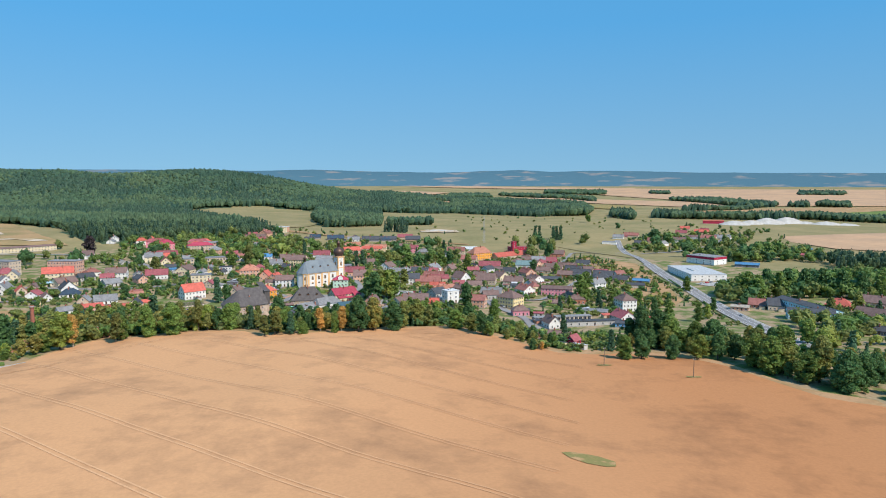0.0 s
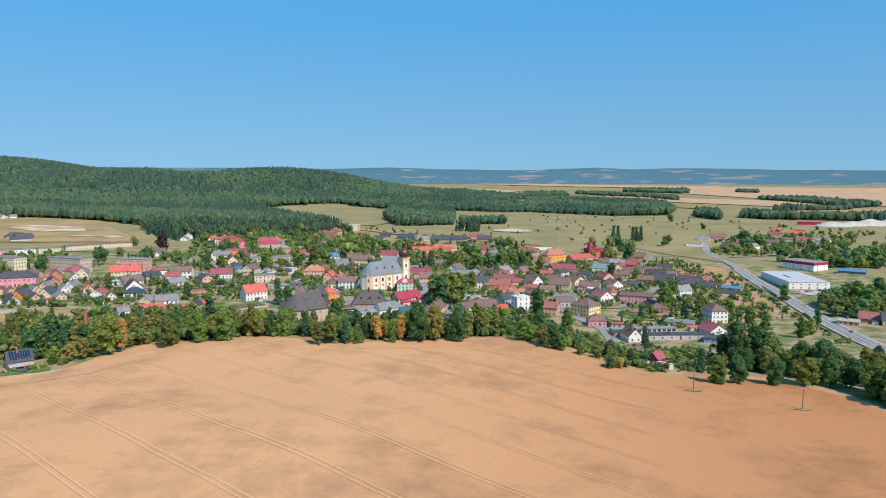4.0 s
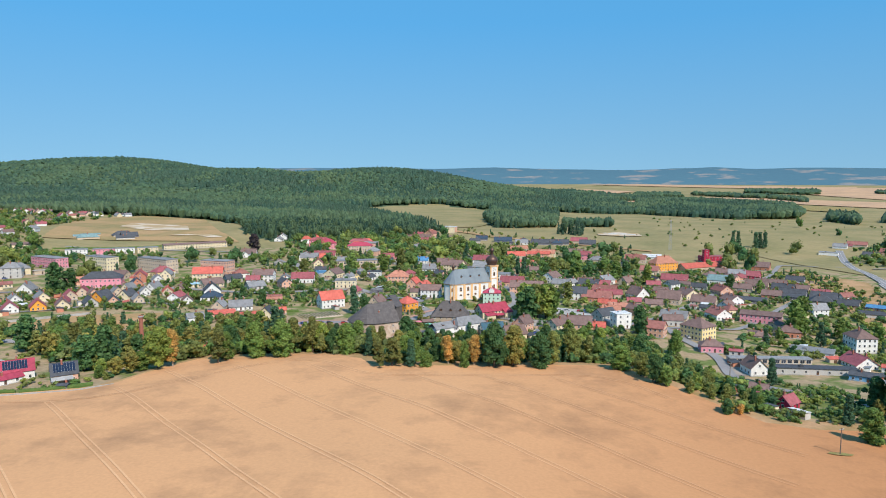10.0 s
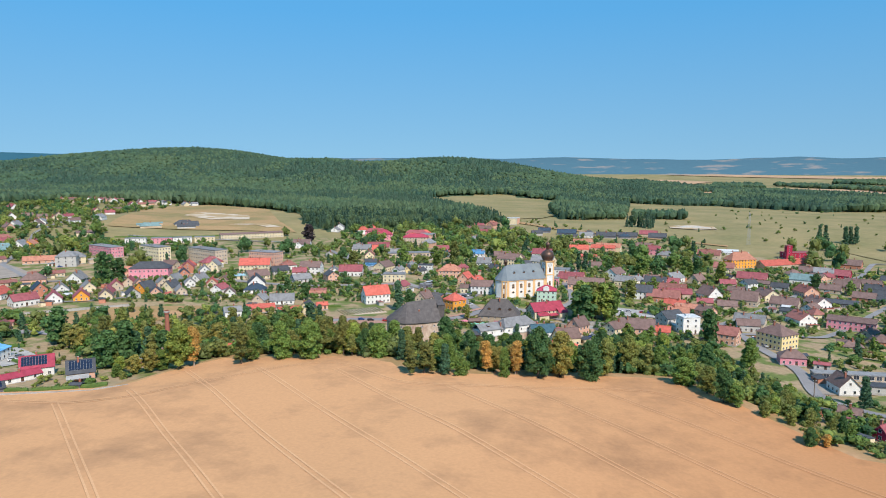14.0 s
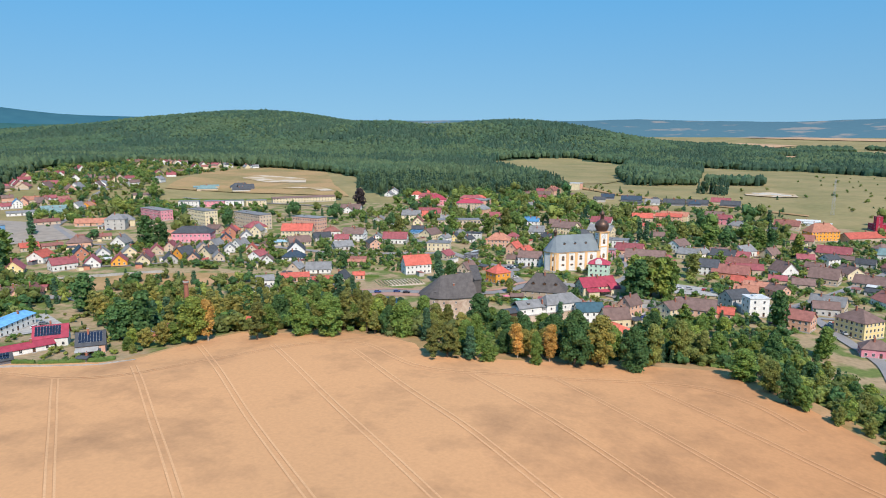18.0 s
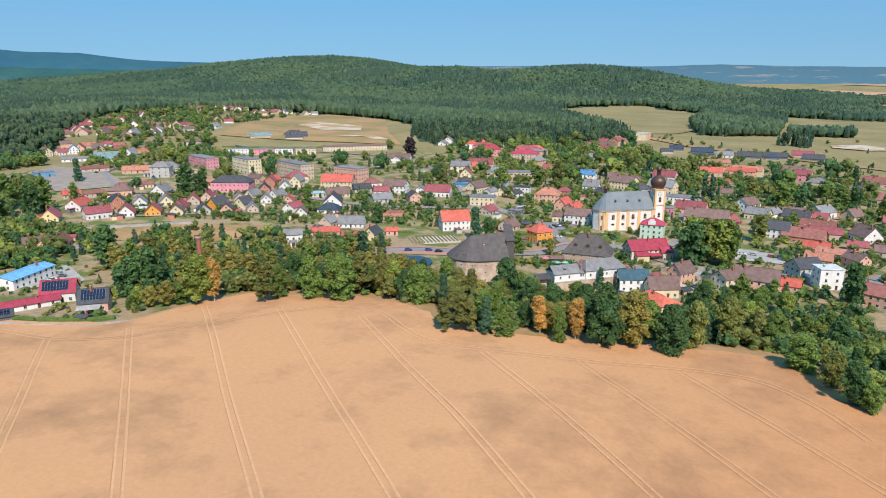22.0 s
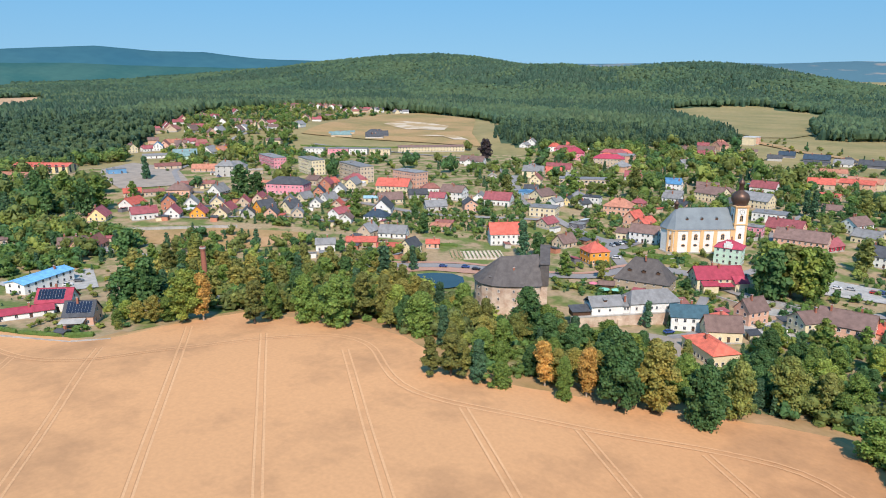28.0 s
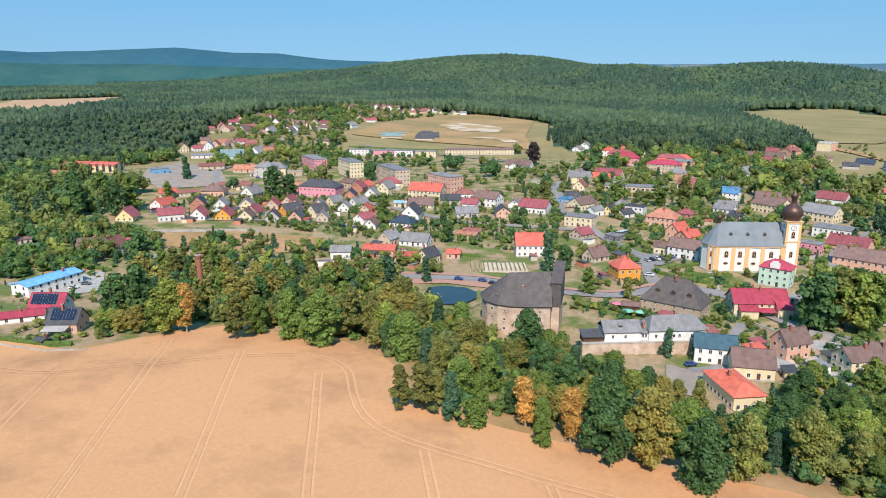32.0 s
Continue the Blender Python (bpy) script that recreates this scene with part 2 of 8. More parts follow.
# ---- building blocks ----
def mesh_of(name, verts, faces, mats, index=None, smooth=False):
    me = bpy.data.meshes.new(name)
    me.from_pydata([tuple(v) for v in verts], [], faces)
    for m in mats if isinstance(mats, (list, tuple)) else [mats]:
        me.materials.append(m)
    if index:
        me.polygons.foreach_set("material_index", index)
    if smooth:
        me.polygons.foreach_set("use_smooth", [True] * len(me.polygons))
    me.update()
    return me


def part(name, me, parent, label="", at=(0, 0, 0), turn=0.0, size=(1, 1, 1)):
    """One mesh as a part of a thing."""
    ob = new(name, me)
    ob.parent = parent
    ob.matrix_basis = Matrix.LocRotScale(at, Euler((0, 0, turn)), size)
    return tagged(ob, label)


def thing(name, x, y, z, rot, label, category, group=""):
    ob = new(name)
    ob.empty_display_size = 0.5
    ob.matrix_basis = pose(x, y, z, 0, 0, rot)
    return tagged(ob, label, category, group)


def setting(name, me, label=""):
    return tagged(new(name, me), label, kind="structure")


class Build:
    """Gathers boxes, prisms and lathed forms into one mesh."""

    def __init__(self):
        self.v, self.f, self.m = [], [], []

    def add(self, verts, faces, mat=0):
        n = len(self.v)
        self.v += [tuple(v) for v in verts]
        self.f += [tuple(i + n for i in f) for f in faces]
        self.m += [mat] * len(faces)
        return self

    def box(self, x0, y0, z0, x1, y1, z1, mat=0):
        v = [(x0, y0, z0), (x1, y0, z0), (x1, y1, z0), (x0, y1, z0), (x0, y0, z1), (x1, y0, z1), (x1, y1, z1), (x0, y1, z1)]
        return self.add(v, [(0, 3, 2, 1), (4, 5, 6, 7), (0, 1, 5, 4), (1, 2, 6, 5), (2, 3, 7, 6), (3, 0, 4, 7)], mat)

    def prism(self, plan, z0, z1, mat=0):
        n = len(plan)
        v = [(x, y, z0) for x, y in plan] + [(x, y, z1) for x, y in plan]
        f = [tuple(range(n - 1, -1, -1)), tuple(range(n, 2 * n))] + [(i, (i + 1) % n, n + (i + 1) % n, n + i) for i in range(n)]
        return self.add(v, f, mat)

    def lathe(self, profile, cx=0.0, cy=0.0, n=16, mat=0):
        v = [(cx + r * math.cos(2 * math.pi * k / n), cy + r * math.sin(2 * math.pi * k / n), z) for r, z in profile for k in range(n)]
        f = [(a * n + k, a * n + (k + 1) % n, (a + 1) * n + (k + 1) % n, (a + 1) * n + k) for a in range(len(profile) - 1) for k in range(n)]
        return self.add(v, f, mat)

    def slab(self, quad, thick, mat=0):
        """A sloping slab under the given corners."""
        a, b, c = (Vector(p) for p in quad[:3])
        up = (b - a).cross(c - a).normalized()
        up = up if up.z > 0 else -up
        n = len(quad)
        v = [tuple(Vector(p)) for p in quad] + [tuple(Vector(p) - up * thick) for p in quad]
        f = [tuple(range(n)), tuple(range(2 * n - 1, n - 1, -1))] + [(i, n + i, n + (i + 1) % n, (i + 1) % n) for i in range(n)]
        return self.add(v, f, mat)

    def mesh(self, name, mats, smooth=False):
        return mesh_of(name, self.v, self.f, mats, self.m, smooth)


SHARED = {}


def shared(key, make):
    if key not in SHARED:
        SHARED[key] = make()
    return SHARED[key]


def inside(poly, x, y):
    hit = False
    for (ax, ay), (bx, by) in zip(poly, poly[1:] + poly[:1]):
        if (ay > y) != (by > y) and x < (bx - ax) * (y - ay) / (by - ay) + ax:
            hit = not hit
    return hit


def within(poly, x, y):
    """inside() for arrays."""
    hit = np.zeros(len(x), bool)
    for (ax, ay), (bx, by) in zip(poly, poly[1:] + poly[:1]):
        if ay != by:
            hit ^= ((ay > y) != (by > y)) & (x < (bx - ax) * (y - ay) / (by - ay) + ax)
    return hit


# ---- the lie of the land ----
# Spot heights of the land: field, town, meadows.
SPOTS_FIELD = [(-67, 364, 13.5), (-58, 330, 15.5), (-126, 246, 15.5), (-176, 312, 14), (-127, 369, 13), (-192, 368, 10.5), (-108, 383, 13), (-146, 357, 12.5), (81, 338, 8), (118, 317, 6.3), (90, 321, 8.5), (99, 372, 3.5), (15, 398, 9), (-40, 400, 10), (0, 0, 16), (120, 0, 10), (-250, 0, 16), (0, 150, 17), (150, 170, 9), (-250, 200, 14), (300, 150, 0), (0, -400, 14), (-60, 250, 17.5)]
SPOTS_TOWN = [(-217, 326, 9), (-315, 355, 4), (-250, 400, 3), (-300, 430, 4), (-190, 440, 2), (-150, 480, 2), (-200, 550, 2.4), (-121, 591, 6.5), (-75, 523, 0), (55, 528, 0), (103, 622, -5), (70, 456, -2), (143, 542, -5.6), (226, 609, -5), (252, 725, -6), (-382, 611, 14.5), (-332, 620, 14.5), (-380, 450, 9.7), (-400, 428, 9.7), (-350, 480, 10), (-270, 520, 6), (-110, 460, 1), (-30, 470, 0), (-75, 850, 4), (105, 933, -3), (-250, 640, 9), (0, 650, -2)]
SPOTS_FAR = [(274, 1049, -8), (-570, 1000, 21), (-898, 1013, 24), (-1018, 1005, 38), (-850, 760, 33), (-1000, 880, 38), (-295, 1245, 8), (23, 1304, 3), (-597, 465, 16), (-517, 631, 14), (400, 1900, 2), (0, 2600, 4), (1200, 1500, -4), (1500, 3000, 10), (-700, 300, 16), (-1500, 600, 40), (600, 700, -8), (700, 0, -8), (400, 350, -6), (-900, -300, 15), (900, -900, 0)]
SPOTS = np.array(SPOTS_FIELD + SPOTS_TOWN + SPOTS_FAR, float)
# Wooded hills: centre, height, half widths, turn in degrees.
HILLS = [(-948, 2384, 113, 617, 333, 8), (-2092, 2623, 135, 653, 642, 20), (-1106, 2435, -29, 185, 259, 10), (-2811, 2119, 54, 661, 702, 30)]


def ground(x, y):
    """Height of the land, for numbers or arrays."""
    x, y = np.asarray(x, float), np.asarray(y, float)
    top, low = 0.0, 0.0
    for sx, sy, sz in SPOTS:
        d2 = (x - sx) ** 2 + (y - sy) ** 2
        w = (d2 + 30.0**2) ** -1.6
        top, low = top + w * sz, low + w
    z = top / low
    for hx, hy, h, a, b, turn in HILLS:
        c, s = math.cos(math.radians(turn)), math.sin(math.radians(turn))
        u, v = (x - hx) * c + (y - hy) * s, (y - hy) * c - (x - hx) * s
        z = z + h * np.exp(-((u / a) ** 2) - ((v / b) ** 2))
    far = np.hypot(x, y - 200)
    return z + 60 * np.clip((far - 2200) / 2400, 0, 1) ** 2


def height(x, y):
    return float(ground(x, y))


def drape(name, poly, mat, lift, step, label="", n_far=0.0006):
    """A patch of other cover on the land: a grid of cells clipped to its outline."""
    bm = bmesh.new()
    bm.faces.new([bm.verts.new((x, y, 0)) for x, y in poly])
    xs, ys = [p[0] for p in poly], [p[1] for p in poly]
    for axis, lo, hi in ((0, min(xs), max(xs)), (1, min(ys), max(ys))):
        for k in range(1, int((hi - lo) / step) + 1):
            co, no = [0, 0, 0], [0, 0, 0]
            co[axis], no[axis] = lo + k * step, 1
            bmesh.ops.bisect_plane(bm, geom=bm.verts[:] + bm.edges[:] + bm.faces[:], plane_co=co, plane_no=no)
    co = np.array([v.co[:] for v in bm.verts])
    z = ground(co[:, 0], co[:, 1]) + lift + n_far * np.hypot(co[:, 0], co[:, 1] - 200)
    for v, h in zip(bm.verts, z):
        v.co.z = h
    bmesh.ops.triangulate(bm, faces=bm.faces[:])
    for f in bm.faces:
        if f.normal.z < 0:
            f.normal_flip()
    me = bpy.data.meshes.new(name)
    bm.to_mesh(me)
    bm.free()
    me.materials.append(mat)
    return setting(name, me, label)


def ribbon_mesh(build, way, width, lift, mat=0, side=0.0, step=5.0, n_far=0.0006):
    """A strip of road or track that follows the land."""
    pts = []
    for (ax, ay), (bx, by) in zip(way, way[1:]):
        n = max(1, int(math.hypot(bx - ax, by - ay) / step))
        pts += [(ax + (bx - ax) * k / n, ay + (by - ay) * k / n) for k in range(n)]
    pts.append(way[-1])
    for _ in range(3):
        pts = [pts[0]] + [((a[0] + 2 * b[0] + c[0]) / 4, (a[1] + 2 * b[1] + c[1]) / 4) for a, b, c in zip(pts, pts[1:], pts[2:])] + [pts[-1]]
    rows = []
    for k, (x, y) in enumerate(pts):
        (ax, ay), (bx, by) = pts[max(k - 1, 0)], pts[min(k + 1, len(pts) - 1)]
        d = math.hypot(bx - ax, by - ay) or 1.0
        nx, ny = -(by - ay) / d, (bx - ax) / d
        rows.append([(x + nx * (side + s * width / 2), y + ny * (side + s * width / 2)) for s in (-1, 1)])
    co = np.array(rows).reshape(-1, 2)
    z = ground(co[:, 0], co[:, 1]) + lift + n_far * np.hypot(co[:, 0], co[:, 1] - 200)
    verts = [(x, y, h) for (x, y), h in zip(co, z)]
    faces = [(2 * i + 1, 2 * i, 2 * i + 2, 2 * i + 3) for i in range(len(rows) - 1)]
    return build.add(verts, faces, mat)


# ---- the land ----
FOREST = [(-640, 290), (-668, 400), (-672, 500), (-715, 575), (-800, 640), (-930, 745), (-1080, 880), (-1120, 1050), (-960, 1180), (-740, 1205), (-620, 1120), (-512, 945), (-440, 905), (-380, 960), (-330, 1100), (-300, 1230), (-420, 1405), (-560, 1615), (-700, 1770), (-660, 1900), (-520, 2000), (-367, 1920), (-330, 1960), (-174, 1930), (-22, 1900), (60, 1960), (20, 2200), (-60, 2500), (100, 3000), (-300, 3700), (-1200, 4150), (-2600, 4000), (-3500, 3000), (-4200, 1500), (-2600, 1120), (-2437, 1080), (-1560, 820), (-1280, 600), (-1300, 430), (-1100, 330), (-900, 330)]
RINGS, SPOKES = 176, 260
radii = 3.0 * (4950 / 3.0) ** (np.arange(RINGS) / (RINGS - 1))
turns = np.arange(SPOKES) * 2 * math.pi / SPOKES
gx = (-60 + radii[:, None] * np.cos(turns)).ravel()
gy = (420 + radii[:, None] * np.sin(turns)).ravel()
gz = ground(gx, gy)
verts = list(zip(gx, gy, gz)) + [(-60, 420, height(-60, 420))]
faces = [(a * SPOKES + k, (a + 1) * SPOKES + k, (a + 1) * SPOKES + (k + 1) % SPOKES, a * SPOKES + (k + 1) % SPOKES) for a in range(RINGS - 1) for k in range(SPOKES)]
faces += [(len(verts) - 1, k, (k + 1) % SPOKES) for k in range(SPOKES)]
ring_of = [min(f[0] // SPOKES, RINGS) for f in faces]
middle = np.array([np.mean([verts[i][:2] for i in f], axis=0) for f in faces])
wooded = within(FOREST, middle[:, 0], middle[:, 1])
cover = [2 if w else 0 if radii[min(r, RINGS - 1)] < 560 else 1 for r, w in zip(ring_of, wooded)]
setting("ground", mesh_of("ground", verts, faces, [LAWN, MEADOW, FOREST_FLOOR], cover, smooth=True), "dry grassland, gardens and meadows around the town")

# The edge of the wheat towards the trees, and the wheat itself.
FIELD_EDGE = [(-640, 190), (-420, 262), (-300, 290), (-260, 302), (-237, 312), (-206, 329), (-203, 352), (-199, 366), (-196, 379), (-187, 381), (-158, 397), (-150, 399), (-130, 398), (-115, 394), (-105, 383), (-92, 386), (-66, 397), (-40, 409), (-14, 426), (-2, 430), (17, 414), (42, 386), (62, 364), (80, 363), (98, 370), (126, 360), (143, 338), (154, 308), (163, 287), (185, 272), (240, 240), (320, 180)]
EX, EY = [p[0] for p in FIELD_EDGE], [p[1] for p in FIELD_EDGE]


def edge(x):
    return float(np.interp(x, EX, EY))


cols = np.arange(-640, 321, 3.0)
deep = np.concatenate([np.arange(0, 24, 3.0), np.arange(24, 420, 9.0), np.arange(420, 900, 40.0)])
fx = np.repeat(cols, len(deep))
wobble = np.array([noise.noise((x * 0.21, 3.3, 0)) * 1.2 for x in cols])
fy = (np.interp(cols, EX, EY) + wobble)[:, None] - deep[None, :]
fz = ground(fx, fy.ravel()) + 0.30 + 0.0003 * np.hypot(fx, fy.ravel() - 200)
N = len(deep)
faces = [(i * N + k + 1, (i + 1) * N + k + 1, (i + 1) * N + k, i * N + k) for i in range(len(cols) - 1) for k in range(N - 1)]
skirt = len(fx)
verts = list(zip(fx, fy.ravel(), fz)) + [(x, y, float(h) - drop) for drop in (1.2, 0.0) for x, y, h in zip(cols, fy[:, 0], fz[::N])]
top = skirt + len(cols)
faces += [(top + i, top + i + 1, skirt + i + 1, skirt + i) for i in range(len(cols) - 1)]
setting("wheat_field", mesh_of("wheat_field", verts, faces, WHEAT, smooth=True), "ripe sandy-gold wheat field on a low rise")

# Wheel tracks of the sprayer: pairs of ruts, evenly spaced, with a headland loop.
way = Vector((0.822, -0.569))
across = Vector((0.569, 0.822))


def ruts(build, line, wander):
    """A pair of pressed ruts: pale flattened straw with a dark strip beside it, the standing crop's shade put in as
    colour.
    """
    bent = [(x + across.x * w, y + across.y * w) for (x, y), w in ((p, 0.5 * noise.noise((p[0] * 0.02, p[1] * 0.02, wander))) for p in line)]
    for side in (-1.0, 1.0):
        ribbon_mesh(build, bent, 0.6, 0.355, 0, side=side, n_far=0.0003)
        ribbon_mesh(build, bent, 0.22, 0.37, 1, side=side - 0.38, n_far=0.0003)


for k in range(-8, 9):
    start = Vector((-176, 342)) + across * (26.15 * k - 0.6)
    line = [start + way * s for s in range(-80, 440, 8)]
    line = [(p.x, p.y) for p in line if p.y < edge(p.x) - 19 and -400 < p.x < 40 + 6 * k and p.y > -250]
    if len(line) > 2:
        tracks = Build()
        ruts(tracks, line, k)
        setting("wheel_track", tracks.mesh("wheel_track", [TRACK, RUT_SHADE]), "pair of tractor wheel ruts pressed into the ripe wheat")
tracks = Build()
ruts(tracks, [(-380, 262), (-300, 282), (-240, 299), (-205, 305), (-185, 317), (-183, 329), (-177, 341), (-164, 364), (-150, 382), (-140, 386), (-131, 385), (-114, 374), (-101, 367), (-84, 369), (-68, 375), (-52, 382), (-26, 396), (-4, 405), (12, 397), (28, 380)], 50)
setting("headland_track", tracks.mesh("headland_track", [TRACK, RUT_SHADE]), "tractor ruts that loop along the edge of the wheat")

# Dry grass between the wheat and the trees.
vcols = np.arange(-210, 186, 3.0)
vdeep = np.array([-2.2, 1.0, 4.0, 7.0, 10.0, 13.0])
rag = np.array([noise.noise((x * 0.13, 9.1, 0)) for x in vcols])
vx = np.repeat(vcols, len(vdeep))
vy = ((np.interp(vcols, EX, EY))[:, None] + vdeep[None, :] + rag[:, None] * np.where(vdeep < 0, 1.6, 0.0)).ravel()
vz = ground(vx, vy) + np.tile(np.array([0.1, 0.45, 0.55, 0.55, 0.5, -0.4]), len(vcols))
N = len(vdeep)
setting("grass_verge", mesh_of("grass_verge", list(zip(vx, vy, vz)), [(i * N + k, (i + 1) * N + k, (i + 1) * N + k + 1, i * N + k + 1) for i in range(len(vcols) - 1) for k in range(N - 1)], VERGE, smooth=True), "dry brown grass strip along the wheat")
drape("bank", [(-420, 395), (-372, 412), (-345, 452), (-300, 486), (-280, 470), (-300, 445), (-330, 420), (-380, 385)], VERGE, 0.12, 8, "dry grassy bank below the terrace of houses")
drape("grass_patch", [(38, 213.5), (41, 214.6), (45, 213.8), (50, 211.4), (54, 207.5), (53, 203.4), (50, 202.6), (44.5, 204.4), (40, 208.6)], WEED, 0.45, 3, "patch of green weeds in the wheat")

# Meadows, stubble and crops farther off.
drape("hill_field", [(-665, 1760), (-640, 1900), (-520, 1960), (-370, 1900), (-250, 1480), (-262, 1330), (-300, 1300), (-420, 1420)], MEADOW, 0.5, 50, "pale mown meadow on the hillside")
drape("works_meadow", [(-705, 790), (-905, 1050), (-880, 1200), (-740, 1190), (-560, 960), (-480, 880), (-580, 850), (-660, 820)], PASTURE, 0.4, 30, "dry building land on the edge of the town")
drape("bare_ground", [(-746, 976), (-771, 1035), (-710, 1050), (-668, 1036), (-624, 977), (-676, 952)], SCRAPED, 0.8, 25, "pale scraped ground")
drape("works_track", [(-600, 905), (-560, 925), (-520, 905), (-535, 895), (-565, 908), (-598, 893)], SCRAPED, 0.9, 20, "pale sandy track")
drape("road_meadow", [(176, 917), (237, 839), (224, 700), (208, 590), (192, 562), (169, 565), (178, 700)], VERGE, 0.2, 14, "dry brown meadow beside the main road")
drape("gravel_yard", [(-40, 1262), (-44, 1300), (-10, 1330), (24, 1312), (30, 1262), (0, 1245)], SCRAPED, 0.6, 25, "gravel yard with heaps of stone")
drape("stubble_field", [(560, 1105), (589, 1201), (814, 1264), (1100, 1240), (1150, 950), (800, 900), (628, 972), (575, 1002)], STUBBLE, 0.6, 60, "cut corn field beside the road")
drape("dirt_road", [(-300, 1235), (-200, 1135), (-60, 1080), (40, 1050), (40, 1062), (-58, 1093), (-196, 1150), (-290, 1250)], VERGE, 0.5, 30, "dry dirt strip behind the town")
for k, (poly, mat, what) in enumerate((
    ([(775, 3437), (1038, 2723), (1164, 2386), (1505, 2344), (2277, 3557), (908, 4179)], STUBBLE, "wide cut corn field"),
    ([(-250, 4445), (59, 4521), (1146, 4129), (1078, 3880)], STUBBLE, "long cut corn field"),
    ([(278, 3213), (578, 2657), (810, 2378), (1065, 2472), (956, 2743), (528, 3134)], STUBBLE, "cut corn field"),
    ([(713, 1950), (927, 1836), (1360, 2118), (1486, 2315), (780, 2184)], VERGE, "dry brown stubble"),
    ([(-240, 3494), (-96, 3444), (34, 3745), (-231, 3924)], STUBBLE, "cut corn field"),
    ([(-57, 2399), (-16, 2191), (36, 2736), (-62, 3161), (-184, 3267)], STUBBLE, "cut corn field"),
    ([(939, 1669), (1118, 1739), (1343, 2091), (1049, 1951)], CROP, "green crop"),
    ([(493, 2262), (600, 2153), (675, 2424), (525, 2609)], WEED, "yellowing crop"),
    ([(1505, 2344), (2600, 1900), (3600, 2600), (2277, 3557)], STUBBLE, "wide cut corn field"),
    ([(1118, 1739), (1800, 1300), (2400, 1700), (1343, 2091)], CROP, "green crop"),
    ([(-2450, 760), (-2437, 1060), (-1560, 800), (-1290, 590), (-1320, 470)], STUBBLE, "cut corn field among the woods"),
    ([(400, 1060), (560, 1040), (600, 1250), (420, 1300)], MEADOW, "dry paddock"),
    ([(250, 900), (175, 1080), (270, 1160), (290, 1000)], MEADOW, "mown paddock"))):
    close = min(p[1] for p in poly) < 1500 and poly[0][0] > -1000
    drape("far_field", poly, mat, 0.25 if close else 0.6 + 0.07 * k, 25 if close else 90, what + " on the plain")

# Roads, streets and yards.
ROAD = [(300, 1180), (275, 1060), (264, 980), (251, 836), (240, 695), (229, 585), (221, 521), (213, 456), (206, 380), (225, 300), (300, 220)]
STREETS = [
    ([(-420, 330), (-372, 372), (-340, 395), (-300, 402), (-262, 418), (-236, 452), (-218, 474), (-190, 501), (-150, 515), (-128, 530), (-126, 548), (-112, 561), (-92, 562), (-78, 575)], 6.5),
    ([(-92, 562), (-62, 551), (-42, 551), (-18, 560), (10, 576), (24, 580), (36, 555), (46, 523), (60, 489), (62, 450), (85, 425), (110, 405)], 6.0),
    ([(-126, 552), (-140, 567), (-152, 588), (-176, 600), (-206, 616), (-256, 646), (-300, 700), (-330, 740)], 6.0),
    ([(-78, 575), (-72, 600), (-80, 640), (-100, 700), (-95, 760)], 5.0),
    ([(24, 580), (40, 620), (70, 690), (100, 760), (150, 850), (180, 960), (262, 1000)], 5.0),
    ([(36, 560), (80, 575), (110, 640), (150, 720), (175, 800)], 4.5),
    ([(-300, 520), (-340, 500), (-372, 462), (-402, 440)], 3.5),
    ([(-206, 616), (-280, 570), (-330, 560), (-400, 548), (-470, 500)], 4.5),
    ([(-470, 500), (-560, 540), (-640, 620), (-720, 700), (-800, 860)], 4.5),
    ([(-70, 480), (-62, 492), (-74, 515), (-80, 540)], 4.0),
    ([(264, 980), (340, 1010), (430, 1090), (520, 1250)], 6.0),
    ([(-256, 646), (-360, 760), (-440, 800), (-540, 780), (-640, 760)], 4.5)]
build = ribbon_mesh(Build(), ROAD, 9.0, 0.45)
setting("road", build.mesh("road", [ASPHALT]), "grey asphalt main road")
lines = Build()
for side in (-4.1, 0.0, 4.1):
    ribbon_mesh(lines, ROAD[:9], 0.3, 0.58, side=side)
setting("road_marking", lines.mesh("road_marking", [PAINT]), "white painted road lines")
for side in (-5.9, 5.9):
    setting("pavement", ribbon_mesh(Build(), ROAD[3:10], 1.9, 0.5, side=side).mesh("pavement", [CONCRETE]), "pale concrete footway beside the main road")
for way_points, wide in STREETS:
    setting("street", ribbon_mesh(Build(), way_points, wide, 0.3).mesh("street", [ASPHALT]), "grey asphalt town street")
setting("pavement", ribbon_mesh(Build(), STREETS[0][0][6:12], 3.0, 0.34, side=5.2).mesh("pavement", [BRICKPATH]), "reddish paved footway beside the street")
